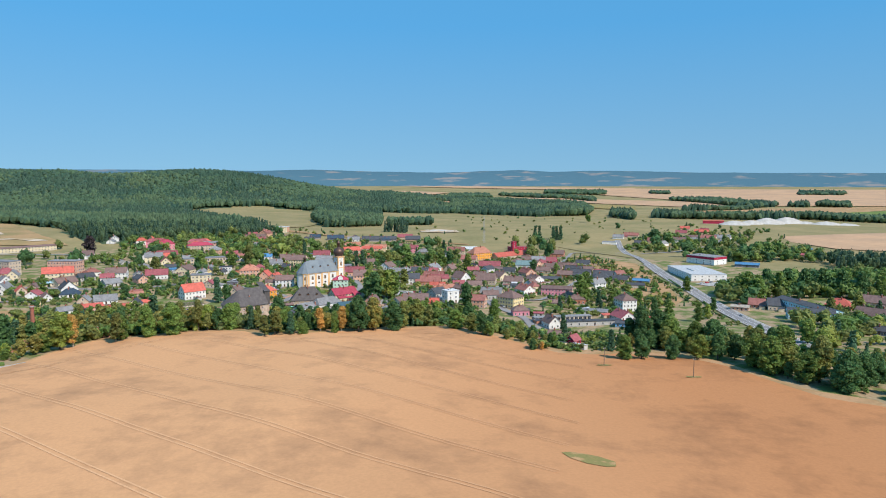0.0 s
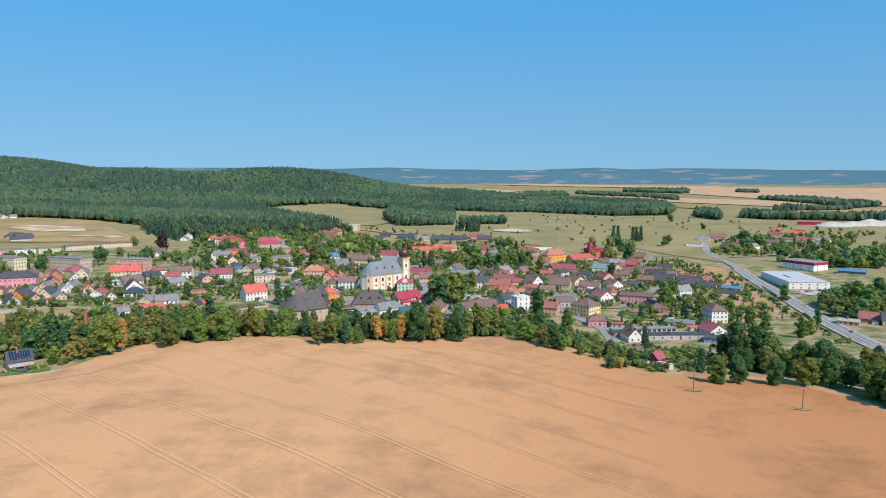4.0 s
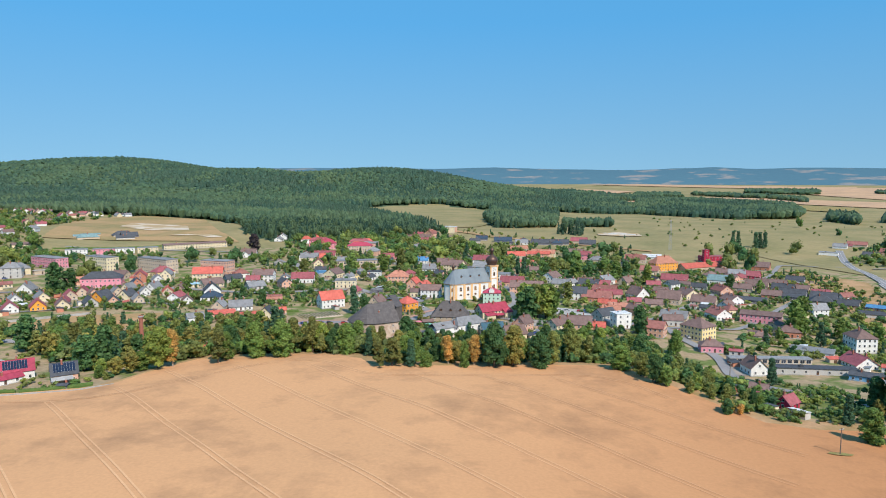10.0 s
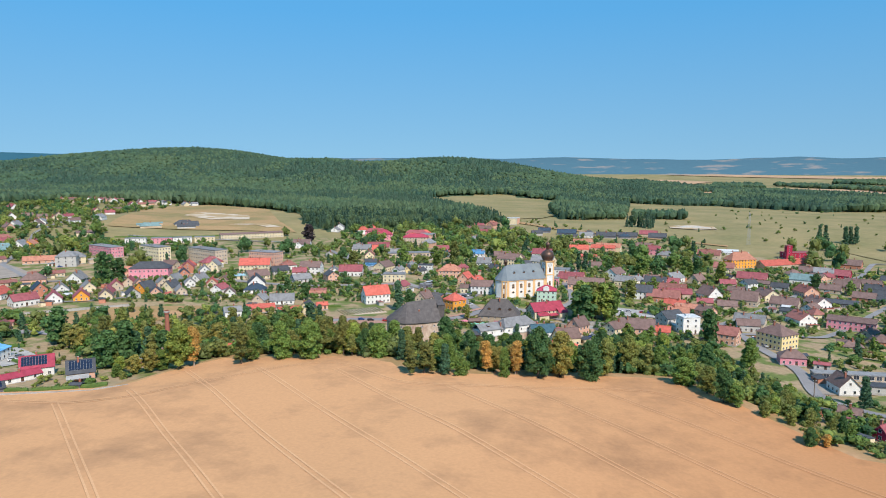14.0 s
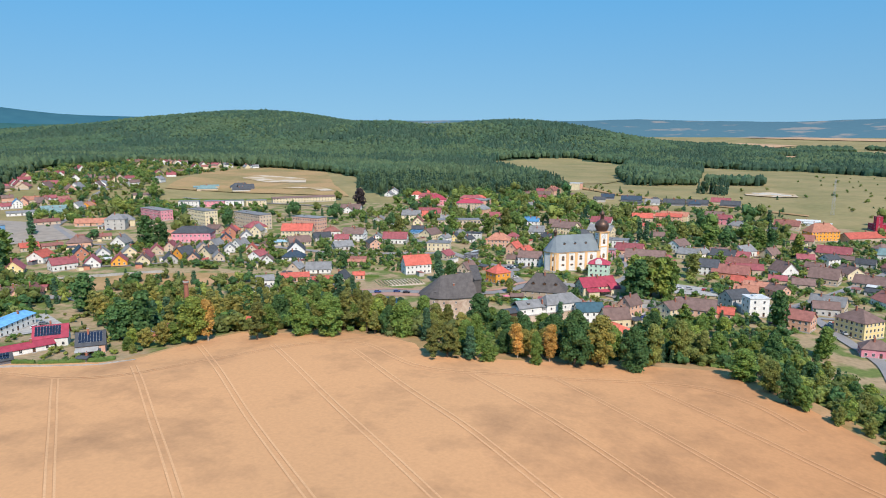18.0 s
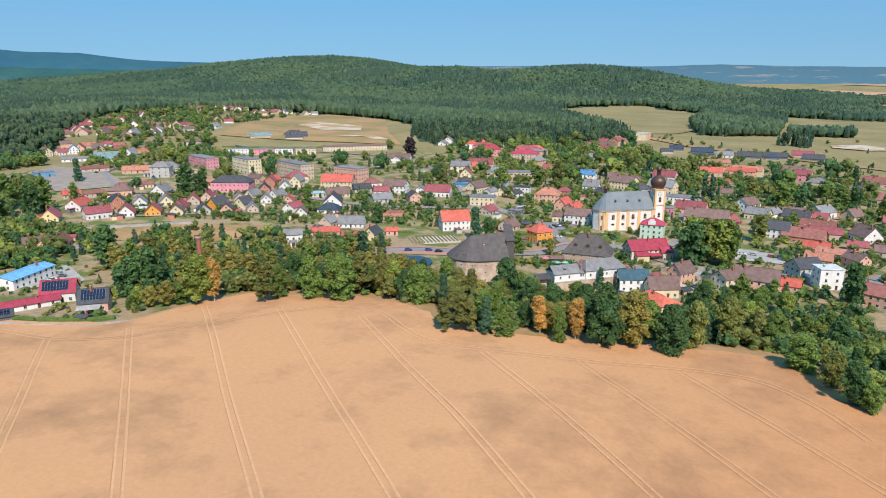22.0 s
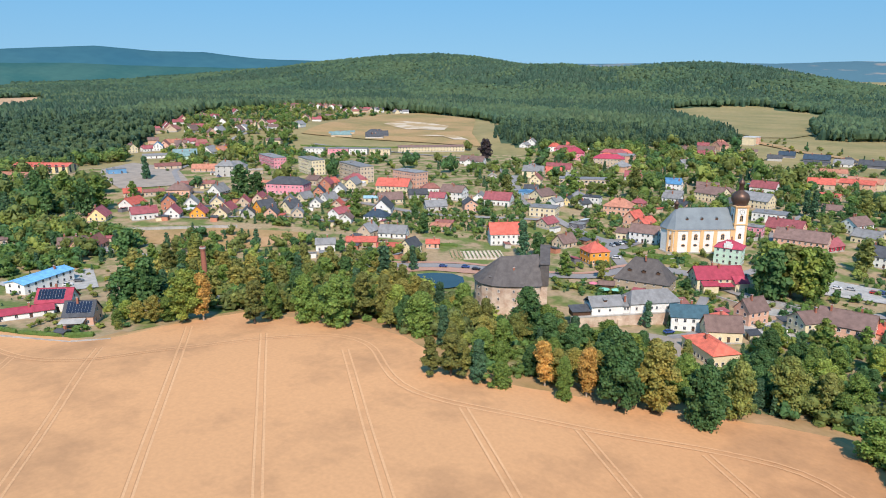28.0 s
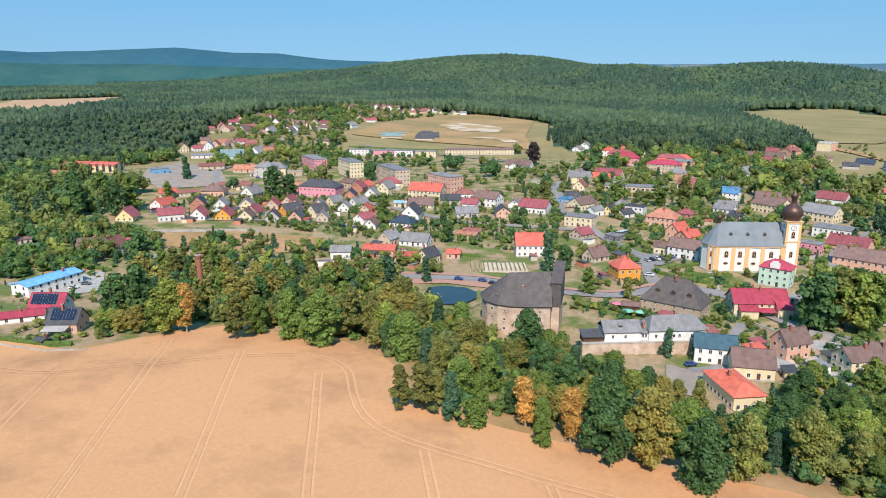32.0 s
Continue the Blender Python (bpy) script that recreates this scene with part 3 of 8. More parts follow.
for poly, mat, what in (
    ([(-178, 505), (-218, 480), (-228, 470), (-212, 462), (-196, 484), (-168, 500)], BRICKPATH, "reddish paved square by the pond"),
    ([(-160, 574), (-140, 580), (-138, 606), (-158, 612)], ASPHALT, "car park beside the church"),
    ([(-45, 575), (-10, 586), (-12, 612), (-52, 604)], CONCRETE, "pale paved car park"),
    ([(-62, 502), (-30, 505), (-24, 530), (-30, 546), (-58, 544)], CONCRETE, "cluttered stone yard"),
    ([(-607, 497), (-640, 540), (-575, 551), (-494, 520), (-510, 470), (-560, 475)], PAVING, "dusty works yard"),
    ([(-66, 458), (-58, 462), (-66, 482), (-78, 478)], PAVING, "paved drive"),
    ([(62, 455), (105, 470), (112, 483), (64, 474)], PAVING, "garage forecourt"),
    ([(255, 690), (310, 716), (318, 700), (262, 672)], CONCRETE, "paved apron of the hall"),
    ([(-330, 330), (-296, 338), (-286, 360), (-322, 372)], CONCRETE, "paved yard")):
    drape("yard", poly, mat, 0.22, 8, what)
pond = [(-196, 474), (-192, 481), (-184, 486), (-176, 485), (-170, 479), (-168, 471), (-172, 463), (-181, 461), (-190, 466)]
drape("pond_bank", [(-183 + (x + 183) * 1.3, 474 + (y - 474) * 1.35) for x, y in pond], LAWN, 0.2, 5, "grassy bank round the pond")
setting("pond", mesh_of("pond", [(x, y, height(-183, 474) + 0.95) for x, y in pond], [tuple(range(len(pond)))][::-1], WATER), "small dark green pond")

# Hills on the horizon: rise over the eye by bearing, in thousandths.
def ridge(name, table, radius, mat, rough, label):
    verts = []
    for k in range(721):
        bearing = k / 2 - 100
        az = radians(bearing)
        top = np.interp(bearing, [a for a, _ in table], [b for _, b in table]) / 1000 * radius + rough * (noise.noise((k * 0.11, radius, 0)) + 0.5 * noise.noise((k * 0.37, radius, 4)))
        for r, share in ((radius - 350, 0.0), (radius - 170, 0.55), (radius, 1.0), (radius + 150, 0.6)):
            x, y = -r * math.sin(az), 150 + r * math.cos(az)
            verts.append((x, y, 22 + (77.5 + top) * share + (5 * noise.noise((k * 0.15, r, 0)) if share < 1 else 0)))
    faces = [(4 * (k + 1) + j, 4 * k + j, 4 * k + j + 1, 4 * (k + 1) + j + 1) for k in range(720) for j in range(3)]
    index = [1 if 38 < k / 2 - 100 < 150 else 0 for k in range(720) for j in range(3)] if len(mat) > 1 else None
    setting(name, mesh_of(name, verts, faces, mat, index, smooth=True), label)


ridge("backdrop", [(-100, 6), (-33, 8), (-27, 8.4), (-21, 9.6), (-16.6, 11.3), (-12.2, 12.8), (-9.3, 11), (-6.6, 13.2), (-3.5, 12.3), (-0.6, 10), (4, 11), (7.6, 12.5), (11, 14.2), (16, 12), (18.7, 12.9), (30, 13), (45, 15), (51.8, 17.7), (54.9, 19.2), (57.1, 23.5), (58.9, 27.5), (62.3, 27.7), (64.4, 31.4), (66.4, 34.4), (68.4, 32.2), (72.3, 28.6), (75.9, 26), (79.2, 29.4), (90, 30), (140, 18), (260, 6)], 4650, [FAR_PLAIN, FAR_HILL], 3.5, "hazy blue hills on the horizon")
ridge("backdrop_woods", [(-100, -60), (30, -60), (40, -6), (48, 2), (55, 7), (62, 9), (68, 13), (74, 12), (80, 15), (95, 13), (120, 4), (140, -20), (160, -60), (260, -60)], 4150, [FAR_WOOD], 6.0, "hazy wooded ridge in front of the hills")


# ---- trees ----
def ico(levels=1):
    bm = bmesh.new()
    bmesh.ops.create_icosphere(bm, subdivisions=levels, radius=1)
    v, f = np.array([p.co[:] for p in bm.verts]), [[q.index for q in p.verts] for p in bm.faces]
    bm.free()
    return v, np.array(f)


def leafy(name, mat, seed, lobes, leaves, leaf, spread=0.36, low=0.2, shape="round", fine=True):
    """A crown of height 1: boughs of uneven size round the stem, each one covered with leaf sprays; gaps between them."""
    rng = np.random.default_rng(seed)
    core_v, core_f = ico(2 if fine else 1)
    lean = rng.uniform(-0.05, 0.05, 2)
    side = rng.uniform(0.8, 1.2, 6)
    C = []
    for k in range(lobes):
        t = (k + rng.uniform(0, 1)) / lobes
        r = rng.uniform(0.055, 0.115)
        if shape == "cone":
            reach = spread * (1.02 - t) ** 0.8
            r *= 0.75
        elif shape == "pine":
            t = (round(t * 8) + rng.uniform(-0.3, 0.3)) / 8.3
            reach = spread * (1.05 - 0.8 * t) * rng.uniform(0.5, 1.15)
            r *= 0.9
        else:
            reach = spread * math.sqrt(max(0.06, 1 - (2 * abs(t - 0.42)) ** 2.3))
        a = k * 2.4 + rng.uniform(-0.6, 0.6)
        d = max(0.0, reach * rng.uniform(0.55, 1.05) * side[int(a / 1.05) % 6] - r * 0.5)
        C.append((d * math.cos(a) + lean[0] * t, d * math.sin(a) + lean[1] * t, min(low + 0.08 + (0.9 - low) * t, 0.985 - r), r))
    squat = 0.55 if shape == "pine" else 0.85
    for t in (0.25, 0.45, 0.65):
        C.append((lean[0] * t, lean[1] * t, low + (1 - low) * t, spread * (0.5 if shape not in ("cone", "pine") else 0.55 * (1 - t))))
    C = np.array(C)
    V, F, n = [], [], 0
    for cx, cy, cz, r in C:
        b = core_v * r * 0.74 * (1 + 0.22 * rng.standard_normal((len(core_v), 1)))
        V.append(b * (1, 1, squat) + (cx, cy, cz))
        F += (core_f + n).tolist()
        n += len(core_v)
    want = leaves * 3
    pick = rng.choice(len(C), want, p=C[:, 3] ** 2 / (C[:, 3] ** 2).sum())
    d = rng.standard_normal((want, 3))
    d /= np.linalg.norm(d, axis=1, keepdims=True)
    d[:, 2] = np.where(d[:, 2] < -0.45, -d[:, 2], d[:, 2])
    p = C[pick, :3] + d * C[pick, 3:] * (1, 1, squat) * rng.uniform(0.78, 1.28, (want, 1))
    buried = np.zeros(want, bool)
    for cx, cy, cz, r in C:
        buried |= ((p - (cx, cy, cz)) ** 2).sum(1) < (0.7 * r) ** 2
    keep = np.flatnonzero(~buried)[:leaves]
    nrm = d[keep] + 0.55 * rng.standard_normal((len(keep), 3)) + (0, 0, 0.25)
    nrm /= np.linalg.norm(nrm, axis=1, keepdims=True)
    u = np.cross(nrm, rng.standard_normal((len(keep), 3)))
    u /= np.linalg.norm(u, axis=1, keepdims=True)
    w = np.cross(nrm, u) * 0.75
    s = leaf * rng.uniform(0.55, 1.45, (len(keep), 1))
    q = p[keep]
    V.append(np.stack([q + u * s, q + w * s + nrm * s * 0.25, q - u * s, q - w * s - nrm * s * 0.2], 1).reshape(-1, 3))
    F += (np.arange(len(keep) * 4).reshape(-1, 4) + n).tolist()
    return mesh_of(name, np.concatenate(V), F, mat)


def stem(name, mat, thick=0.022, top=0.6):
    b = Build().lathe([(thick * 1.5, -0.06), (thick, 0.04), (thick * 0.7, top * 0.6), (thick * 0.25, top)], n=7)
    for k in range(4):
        a = 1.7 * k
        z = top * (0.45 + 0.1 * k)
        tip = Vector((0.16 * math.cos(a), 0.16 * math.sin(a), z + 0.17))
        o = Vector((0, 0, z))
        s = Vector((-math.sin(a), math.cos(a), 0)) * thick * 0.4
        b.add([o + s, o - s, o + Vector((0, 0, thick)), tip], [(0, 1, 3), (1, 2, 3), (2, 0, 3)])
    return b.mesh(name, [mat])


def crowns(full):
    """Crowns for trees close to the camera (many small leaves) or farther off."""
    n, leaf, m = (4200, 0.019, 34) if full else (900, 0.036, 20)
    few = 6 if full else 5
    return {
        "d": [leafy("crown", LEAF[(0, 1, 1, 2, 0, 1)[k]], 10 + k, m + 3 * (k % 3), n, leaf, 0.25 + 0.035 * (k % 3), 0.0 + 0.05 * (k % 2), "round", full) for k in range(few)],
        "y": [leafy("crown", (LEAF_LIGHT, LEAF[0])[k], 30 + k, m, n, leaf, 0.30, 0.06, "round", full) for k in range(2)],
        "g": [leafy("crown", LEAF_GOLD, 35 + k, m, n, leaf, 0.30, 0.04, "round", full) for k in range(2)],
        "o": [leafy("crown", LEAF_RUST, 40 + k, m * 2 // 3, n // 2, leaf * 0.9, 0.15, 0.12, "round", full) for k in range(2)],
        "r": [leafy("crown", LEAF_DARK, 50, m, n, leaf, 0.33, 0.06, "round", full)],
        "p": [leafy("crown", PINE, 60 + k, m + 6, n, leaf, 0.25, 0.12 + 0.05 * k, ("pine", "pine", "cone")[k], full) for k in range(3)],
        "s": [leafy("crown", (LEAF[0], LEAF_LIGHT, LEAF[2])[k], 70 + k, m // 2, n // 3, leaf * 1.8, 0.5, -0.12, "round", full) for k in range(3)],
        "c": [leafy("crown", NEEDLE, 80 + k, m + 12, n, leaf * 0.85, 0.19 + 0.03 * k, 0.0, "cone", full) for k in range(2)]}


NEAR, MIDDLE = crowns(True), crowns(False)
STEMS = {k: stem("trunk", BIRCH if k == "o" else BARK, 0.018 if k in "oc" else 0.024, 0.85 if k == "c" else 0.6) for k in NEAR}
SAY = {"d": "broad leafy green tree in full summer leaf", "y": "leafy tree turning yellow-green", "g": "leafy tree turning golden brown", "o": "slender tree with rusty orange autumn leaves", "r": "broad dark purple-leaved garden tree",
       "p": "tall olive-green pine with open crown", "s": "rounded leafy green garden shrub", "c": "dark green pointed spruce"}
KIND = {"d": "tree", "y": "tree", "g": "tree", "o": "tree", "r": "tree", "p": "pine tree", "s": "shrub", "c": "spruce tree"}
PLANTED = []


def tree(x, y, h, kind="d", wide=1.0, where=""):
    h = min(h, 25.0)
    PLANTED.append((x, y))
    if math.hypot(x - 25, y - 220) > 560 and kind in "dyg":
        rng = np.random.default_rng(int(abs(x) * 31 + y * 17))
        add_crown(x, y, height(x, y), h, {"d": (0, 1, 1, 2)[rng.integers(4)], "y": 3, "g": 2}[kind], rng, wide * 0.85)
        return None
    rnd = random.Random(int(x * 31 + y * 17))
    ob = thing(KIND[kind].replace(" ", "_"), x, y, height(x, y) - 0.02 * h, rnd.uniform(0, 360), SAY[kind] + where, KIND[kind], "trees of the town")
    s = wide * rnd.uniform(0.9, 1.15)
    ob.matrix_basis = ob.matrix_basis @ Matrix.Diagonal((h * s, h * s * rnd.uniform(0.9, 1.1), h, 1))
    part("trunk", STEMS[kind], ob)
    part("crown", rnd.choice((NEAR if math.hypot(x - 25, y - 220) < 285 else MIDDLE)[kind]), ob)
    return ob


THICKET_N = [0]
THICKET_V, THICKET_F, THICKET_M = [], [], []
THICKET_MATS = BUSH


def bush_shape(seed, pointed=False, sprays=18):
    """A small crown for the joined greenery: a few lobes with ragged leaves."""
    rng = np.random.default_rng(seed)
    V, F, n = [], [], 0
    bv, bf = ico(1)
    for k in range(7):
        t = k / 6
        r = (0.20 - 0.13 * t) if pointed else rng.uniform(0.15, 0.26)
        c = np.array((0, 0, 0.12 + 0.78 * t)) if pointed else np.array((*rng.uniform(-0.24, 0.24, 2), rng.uniform(0.22, 0.76)))
        V.append(bv * r * 0.85 * (1 + 0.2 * rng.standard_normal((len(bv), 1))) + c)
        F += (bf + n).tolist()
        n += len(bv)
        for _ in range(sprays):
            d = rng.standard_normal(3)
            d[2] = abs(d[2]) - 0.25
            d /= np.linalg.norm(d)
            nrm = d + 0.5 * rng.standard_normal(3)
            u = np.cross(nrm, rng.standard_normal(3))
            u /= np.linalg.norm(u)
            w = np.cross(nrm / np.linalg.norm(nrm), u)
            p, size = c + d * r * rng.uniform(0.85, 1.2), rng.uniform(0.035, 0.075)
            V.append(np.array([p + u * size, p + w * size * 0.8, p - u * size, p - w * size * 0.8]))
            F.append([n, n + 1, n + 2, n + 3])
            n += 4
    return np.concatenate(V), F


BUSHES = [bush_shape(200 + k) for k in range(6)] + [bush_shape(300 + k, True) for k in range(2)]

# ---- houses ----
FOOTPRINTS = []


def clear_of_houses(x, y, gap=1.5):
    return all(((x - hx) * c + (y - hy) * s) ** 2 / (l / 2 + gap) ** 2 < 1e9 and (abs((x - hx) * c + (y - hy) * s) > l / 2 + gap or abs((y - hy) * c - (x - hx) * s) > w / 2 + gap) for hx, hy, c, s, l, w in FOOTPRINTS)


def window_mesh(w, h, arched=False):
    def make():
        b = Build()
        b.box(-w / 2, -0.05, 0, w / 2, 0.05, h, 0)
        g = 0.09
        b.box(-w / 2 + g, -0.075, g, -0.03, -0.03, h - g, 1)
        b.box(0.03, -0.075, g, w / 2 - g, -0.03, h - g, 1)
        b.box(-w / 2 - 0.1, -0.16, -0.08, w / 2 + 0.1, 0.02, 0.0, 0)
        return b.mesh("window", [FRAME, GLASS])
    return shared(("window", w, h), make)


def door_mesh():
    return shared("door", lambda: Build().box(-0.55, -0.06, 0, 0.55, 0.06, 2.15, 0).box(-0.42, -0.09, 1.3, 0.42, -0.03, 1.95, 1).box(-0.9, -0.9, -0.35, 0.9, 0, 0, 2).mesh("door", [TIMBER, GLASS, CONCRETE]))


def chimney_mesh():
    return shared("chimney", lambda: Build().box(-0.35, -0.35, -1.2, 0.35, 0.35, 1.3, 0).box(-0.45, -0.45, 1.3, 0.45, 0.45, 1.45, 1).box(-0.2, -0.2, 1.45, 0.2, 0.2, 1.6, 0).mesh("chimney", [BRICK, CONCRETE]))


def wall_windows(parent, l, w, eave, z0=0.0, gap=2.8, size=(1.15, 1.4), storey=3.0, gable=0.0, far=False):
    """Rows of windows on the four walls; gable: height of the ridge over the eaves."""
    me = window_mesh(*size)
    rows = max(1, int(eave / storey + 0.2))
    c, s = parent.matrix_basis.col[0].xy.normalized()
    to = Vector((15, 140)) - parent.matrix_basis.translation.xy
    to = Vector((to.x * c + to.y * s, to.y * c - to.x * s)).normalized()
    for side in range(4):
        if to.dot(Vector((math.sin(side * math.pi / 2), -math.cos(side * math.pi / 2)))) < -0.12:
            continue
        span, off = (l, w / 2) if side % 2 == 0 else (w, l / 2)
        n = max(1, int((span - 0.8) / gap))
        turn = side * math.pi / 2
        for r in range(rows):
            z = z0 + 0.95 + r * (eave - 0.2) / rows
            for k in range(n):
                u = (k - (n - 1) / 2) * (span - 0.6) / n
                if side == 0 and r == 0 and k == n // 2:
                    part("door", door_mesh(), parent, "panelled house door", (u, -off - 0.03, z0 + 0.35), 0.0)
                    continue
                x, y = u, -off - 0.02
                part("window", me, parent, "", (x * math.cos(turn) - y * math.sin(turn), x * math.sin(turn) + y * math.cos(turn), z), turn)
        if side % 2 and gable > 2.6:
            x, y = 0.0, -off - 0.02
            part("window", me, parent, "", (x * math.cos(turn) - y * math.sin(turn), x * math.sin(turn) + y * math.cos(turn), z0 + eave + 0.35), turn, (0.9, 1, 0.85))


def roof_mesh(l, w, eave, rise, style, mat, over=0.5):
    b = Build()
    L, W = l / 2 + over, w / 2 + over
    drop = rise * over / (w / 2)
    lo, hi = eave - drop, eave + rise
    if style == "f":
        b.box(-L + 0.2, -W + 0.2, eave, L - 0.2, W - 0.2, eave + 0.35)
        b.box(-L + 0.6, -W + 0.6, eave + 0.35, L - 0.6, W - 0.6, eave + 0.42)
        b.box(-l * 0.2, -w * 0.15, eave + 0.42, -l * 0.2 + 2.0, w * 0.1, eave + 1.3)
    elif style == "h":
        q = max(l / 2 - w / 2 * 0.95, 0.4)
        b.slab([(-L, -W, lo), (L, -W, lo), (q, 0, hi), (-q, 0, hi)], 0.24)
        b.slab([(L, W, lo), (-L, W, lo), (-q, 0, hi), (q, 0, hi)], 0.24)
        b.slab([(L, -W, lo), (L, W, lo), (q, 0, hi)], 0.24)
        b.slab([(-L, W, lo), (-L, -W, lo), (-q, 0, hi)], 0.24)
        b.box(-q, -0.14, hi - 0.06, q, 0.14, hi + 0.1)
    else:
        b.slab([(-L, -W, lo), (L, -W, lo), (L, 0, hi), (-L, 0, hi)], 0.24)
        b.slab([(L, W, lo), (-L, W, lo), (-L, 0, hi), (L, 0, hi)], 0.24)
        b.box(-L, -0.14, hi - 0.06, L, 0.14, hi + 0.1)
    return b.mesh("roof", [mat])


def wall_mesh(l, w, eave, rise, style, mat):
    b = Build()
    x, y = l / 2, w / 2
    b.box(-x - 0.06, -y - 0.06, -1.6, x + 0.06, y + 0.06, 0.45, 1)
    if style in "fh":
        b.box(-x, -y, 0.45, x, y, eave)
    else:
        t = eave + rise - 0.1
        v = [(-x, -y, 0.45), (x, -y, 0.45), (x, y, 0.45), (-x, y, 0.45), (-x, -y, eave), (x, -y, eave), (x, y, eave), (-x, y, eave), (-x, 0, t), (x, 0, t)]
        b.add(v, [(0, 1, 5, 4), (2, 3, 7, 6), (1, 2, 6, 9, 5), (3, 0, 4, 8, 7)])
    return b.mesh("wall", [mat, CONCRETE])


PITCH = {"s": 0.95, "n": 0.68, "l": 0.28, "h": 0.72, "f": 0.0}


def house(x, y, rot, l, w, eave, style, wall, roof, rise=None, label="", category="house", gap=2.8, windows=True, z=None, group="houses of the town", name="house", size=(1.15, 1.4)):
    """A rendered house on its plinth, with roof, windows, door and chimney."""
    rise = PITCH[style] * w / 2 if rise is None else rise
    c, s = math.cos(radians(rot)), math.sin(radians(rot))
    FOOTPRINTS.append((x, y, c, s, l, w))
    corners = [(x + a * l / 2 * c - b * w / 2 * s, y + a * l / 2 * s + b * w / 2 * c) for a in (-1, 1) for b in (-1, 1)]
    z = (0.4 * min(height(*p) for p in corners) + 0.6 * height(x, y)) + 0.15 if z is None else z
    kind = {"s": "steep gabled", "n": "gabled", "l": "low-pitched", "h": "hipped", "f": "flat"}[style]
    tall = "single-storey" if eave < 5 else "two-storey" if eave < 8 else "three-storey"
    ob = thing(name, x, y, z, rot, label or f"{tall} {wall} rendered house under a {kind} {WORD_ROOF[roof]} roof", category, group)
    part("wall", wall_mesh(l, w, eave, rise, style, WALLS[wall]), ob)
    part("roof", roof_mesh(l, w, eave, rise, style, ROOFS[roof]), ob, f"{kind} {WORD_ROOF[roof]} roof")
    if windows and math.hypot(x - 25, y - 220) < 860:
        wall_windows(ob, l, w, eave, gap=gap, gable=rise if style in "sn" else 0.0, size=size)
    if style != "f":
        rnd = random.Random(int(x * 7 + y * 3))
        u = rnd.uniform(-0.3, 0.3) * l
        part("chimney", chimney_mesh(), ob, "", (u if style != "h" else u * 0.3, rnd.choice((-0.1, 0.12)) * w, eave + rise + 0.1))
        if l > 13 and style in "sn":
            part("chimney", chimney_mesh(), ob, "", (-u - 1.5, 0.1 * w, eave + rise + 0.1))
    return ob


def hgroup(rows):
    for row in rows:
        house(*row)


# ---- the church ----
def arch_window(w, h, glass=1):
    """A round-headed window with its surround."""
    def make():
        b = Build()
        for grow, depth, mat in ((0.22, 0.06, 0), (0.0, 0.12, 1)):
            n = 10
            plan = [(-w / 2 - grow, -grow), (w / 2 + grow, -grow)]
            plan += [((w / 2 + grow) * math.cos(math.pi * k / n), h - w / 2 + (w / 2 + grow) * math.sin(math.pi * k / n)) for k in range(n + 1)]
            m = len(plan)
            b.add([(x, -depth, z) for x, z in plan] + [(x, 0.02, z) for x, z in plan], [tuple(range(m))] + [(i, m + i, m + (i + 1) % m, (i + 1) % m) for i in range(m)], mat)
        b.box(-0.05, -0.16, 0, 0.05, -0.12, h - 0.2, 0)
        b.box(-w / 2, -0.16, h * 0.45, w / 2, -0.12, h * 0.45 + 0.08, 0)
        return b.mesh("window", [OCHRE, GLASS])
    return shared(("arch", w, h), make)


def oval_window(w, h):
    def make():
        b = Build()
        for grow, depth, mat in ((0.2, 0.06, 0), (0.0, 0.11, 1)):
            plan = [((w / 2 + grow) * math.cos(2 * math.pi * k / 14), (h / 2 + grow) * math.sin(2 * math.pi * k / 14)) for k in range(14)]
            b.add([(x, -depth, z) for x, z in plan] + [(x, 0.02, z) for x, z in plan], [tuple(range(14))] + [(i, 14 + i, 14 + (i + 1) % 14, (i + 1) % 14) for i in range(14)], mat)
        return b.mesh("window", [OCHRE, GLASS])
    return shared(("oval", w, h), make)


church = thing("church", -116.8, 588.6, 5.7, 44.5, "baroque church with ochre and white walls, slate-blue roof and onion-domed tower", "church")
FOOTPRINTS.append((-108, 608, math.cos(radians(44.5)), math.sin(radians(44.5)), 54, 20))
LEN, WID, EAVE, RIDGE_Z = 32.2, 15.5, 13.2, 23.6
nave_plan = [(0, 0), (LEN, 0), (LEN, WID), (0, WID), (-2.6, WID - 3), (-4.2, WID / 2), (-2.6, 3)]
b = Build().prism(nave_plan, -2.5, EAVE - 0.6, 0)
wide_plan = [(-0.3, -0.45), (LEN + 0.2, -0.45), (LEN + 0.2, WID + 0.45), (-0.3, WID + 0.45), (-3.1, WID - 2.8), (-4.8, WID / 2), (-3.1, 2.8)]
b.prism(wide_plan, EAVE - 0.6, EAVE, 1).prism([(x * 1.01, y) for x, y in wide_plan], -2.5, 0.9, 2)
part("nave_wall", b.mesh("nave_wall", [WALLS["white"], OCHRE, CONCRETE]), church, "white and ochre rendered nave wall")
for k in range(5):
    x = (0.0, 7.5, 14.0, 21.3, LEN - 1.9)[k]
    part("pilaster", shared("pilaster", lambda: Build().box(0, -0.28, -0.2, 1.9, 0.1, EAVE - 0.6).mesh("pilaster", [OCHRE])), church, "ochre pilaster", (x, 0, 0))
for k in range(2):
    part("pilaster", shared("pilaster_end", lambda: Build().box(0, -0.28, -0.2, 1.1, 0.1, EAVE - 0.6).mesh("pilaster", [OCHRE])), church, "ochre pilaster", ((-2.6, 3.0, 0) if k else (-1.0, 1.15, 0)), radians(-49))
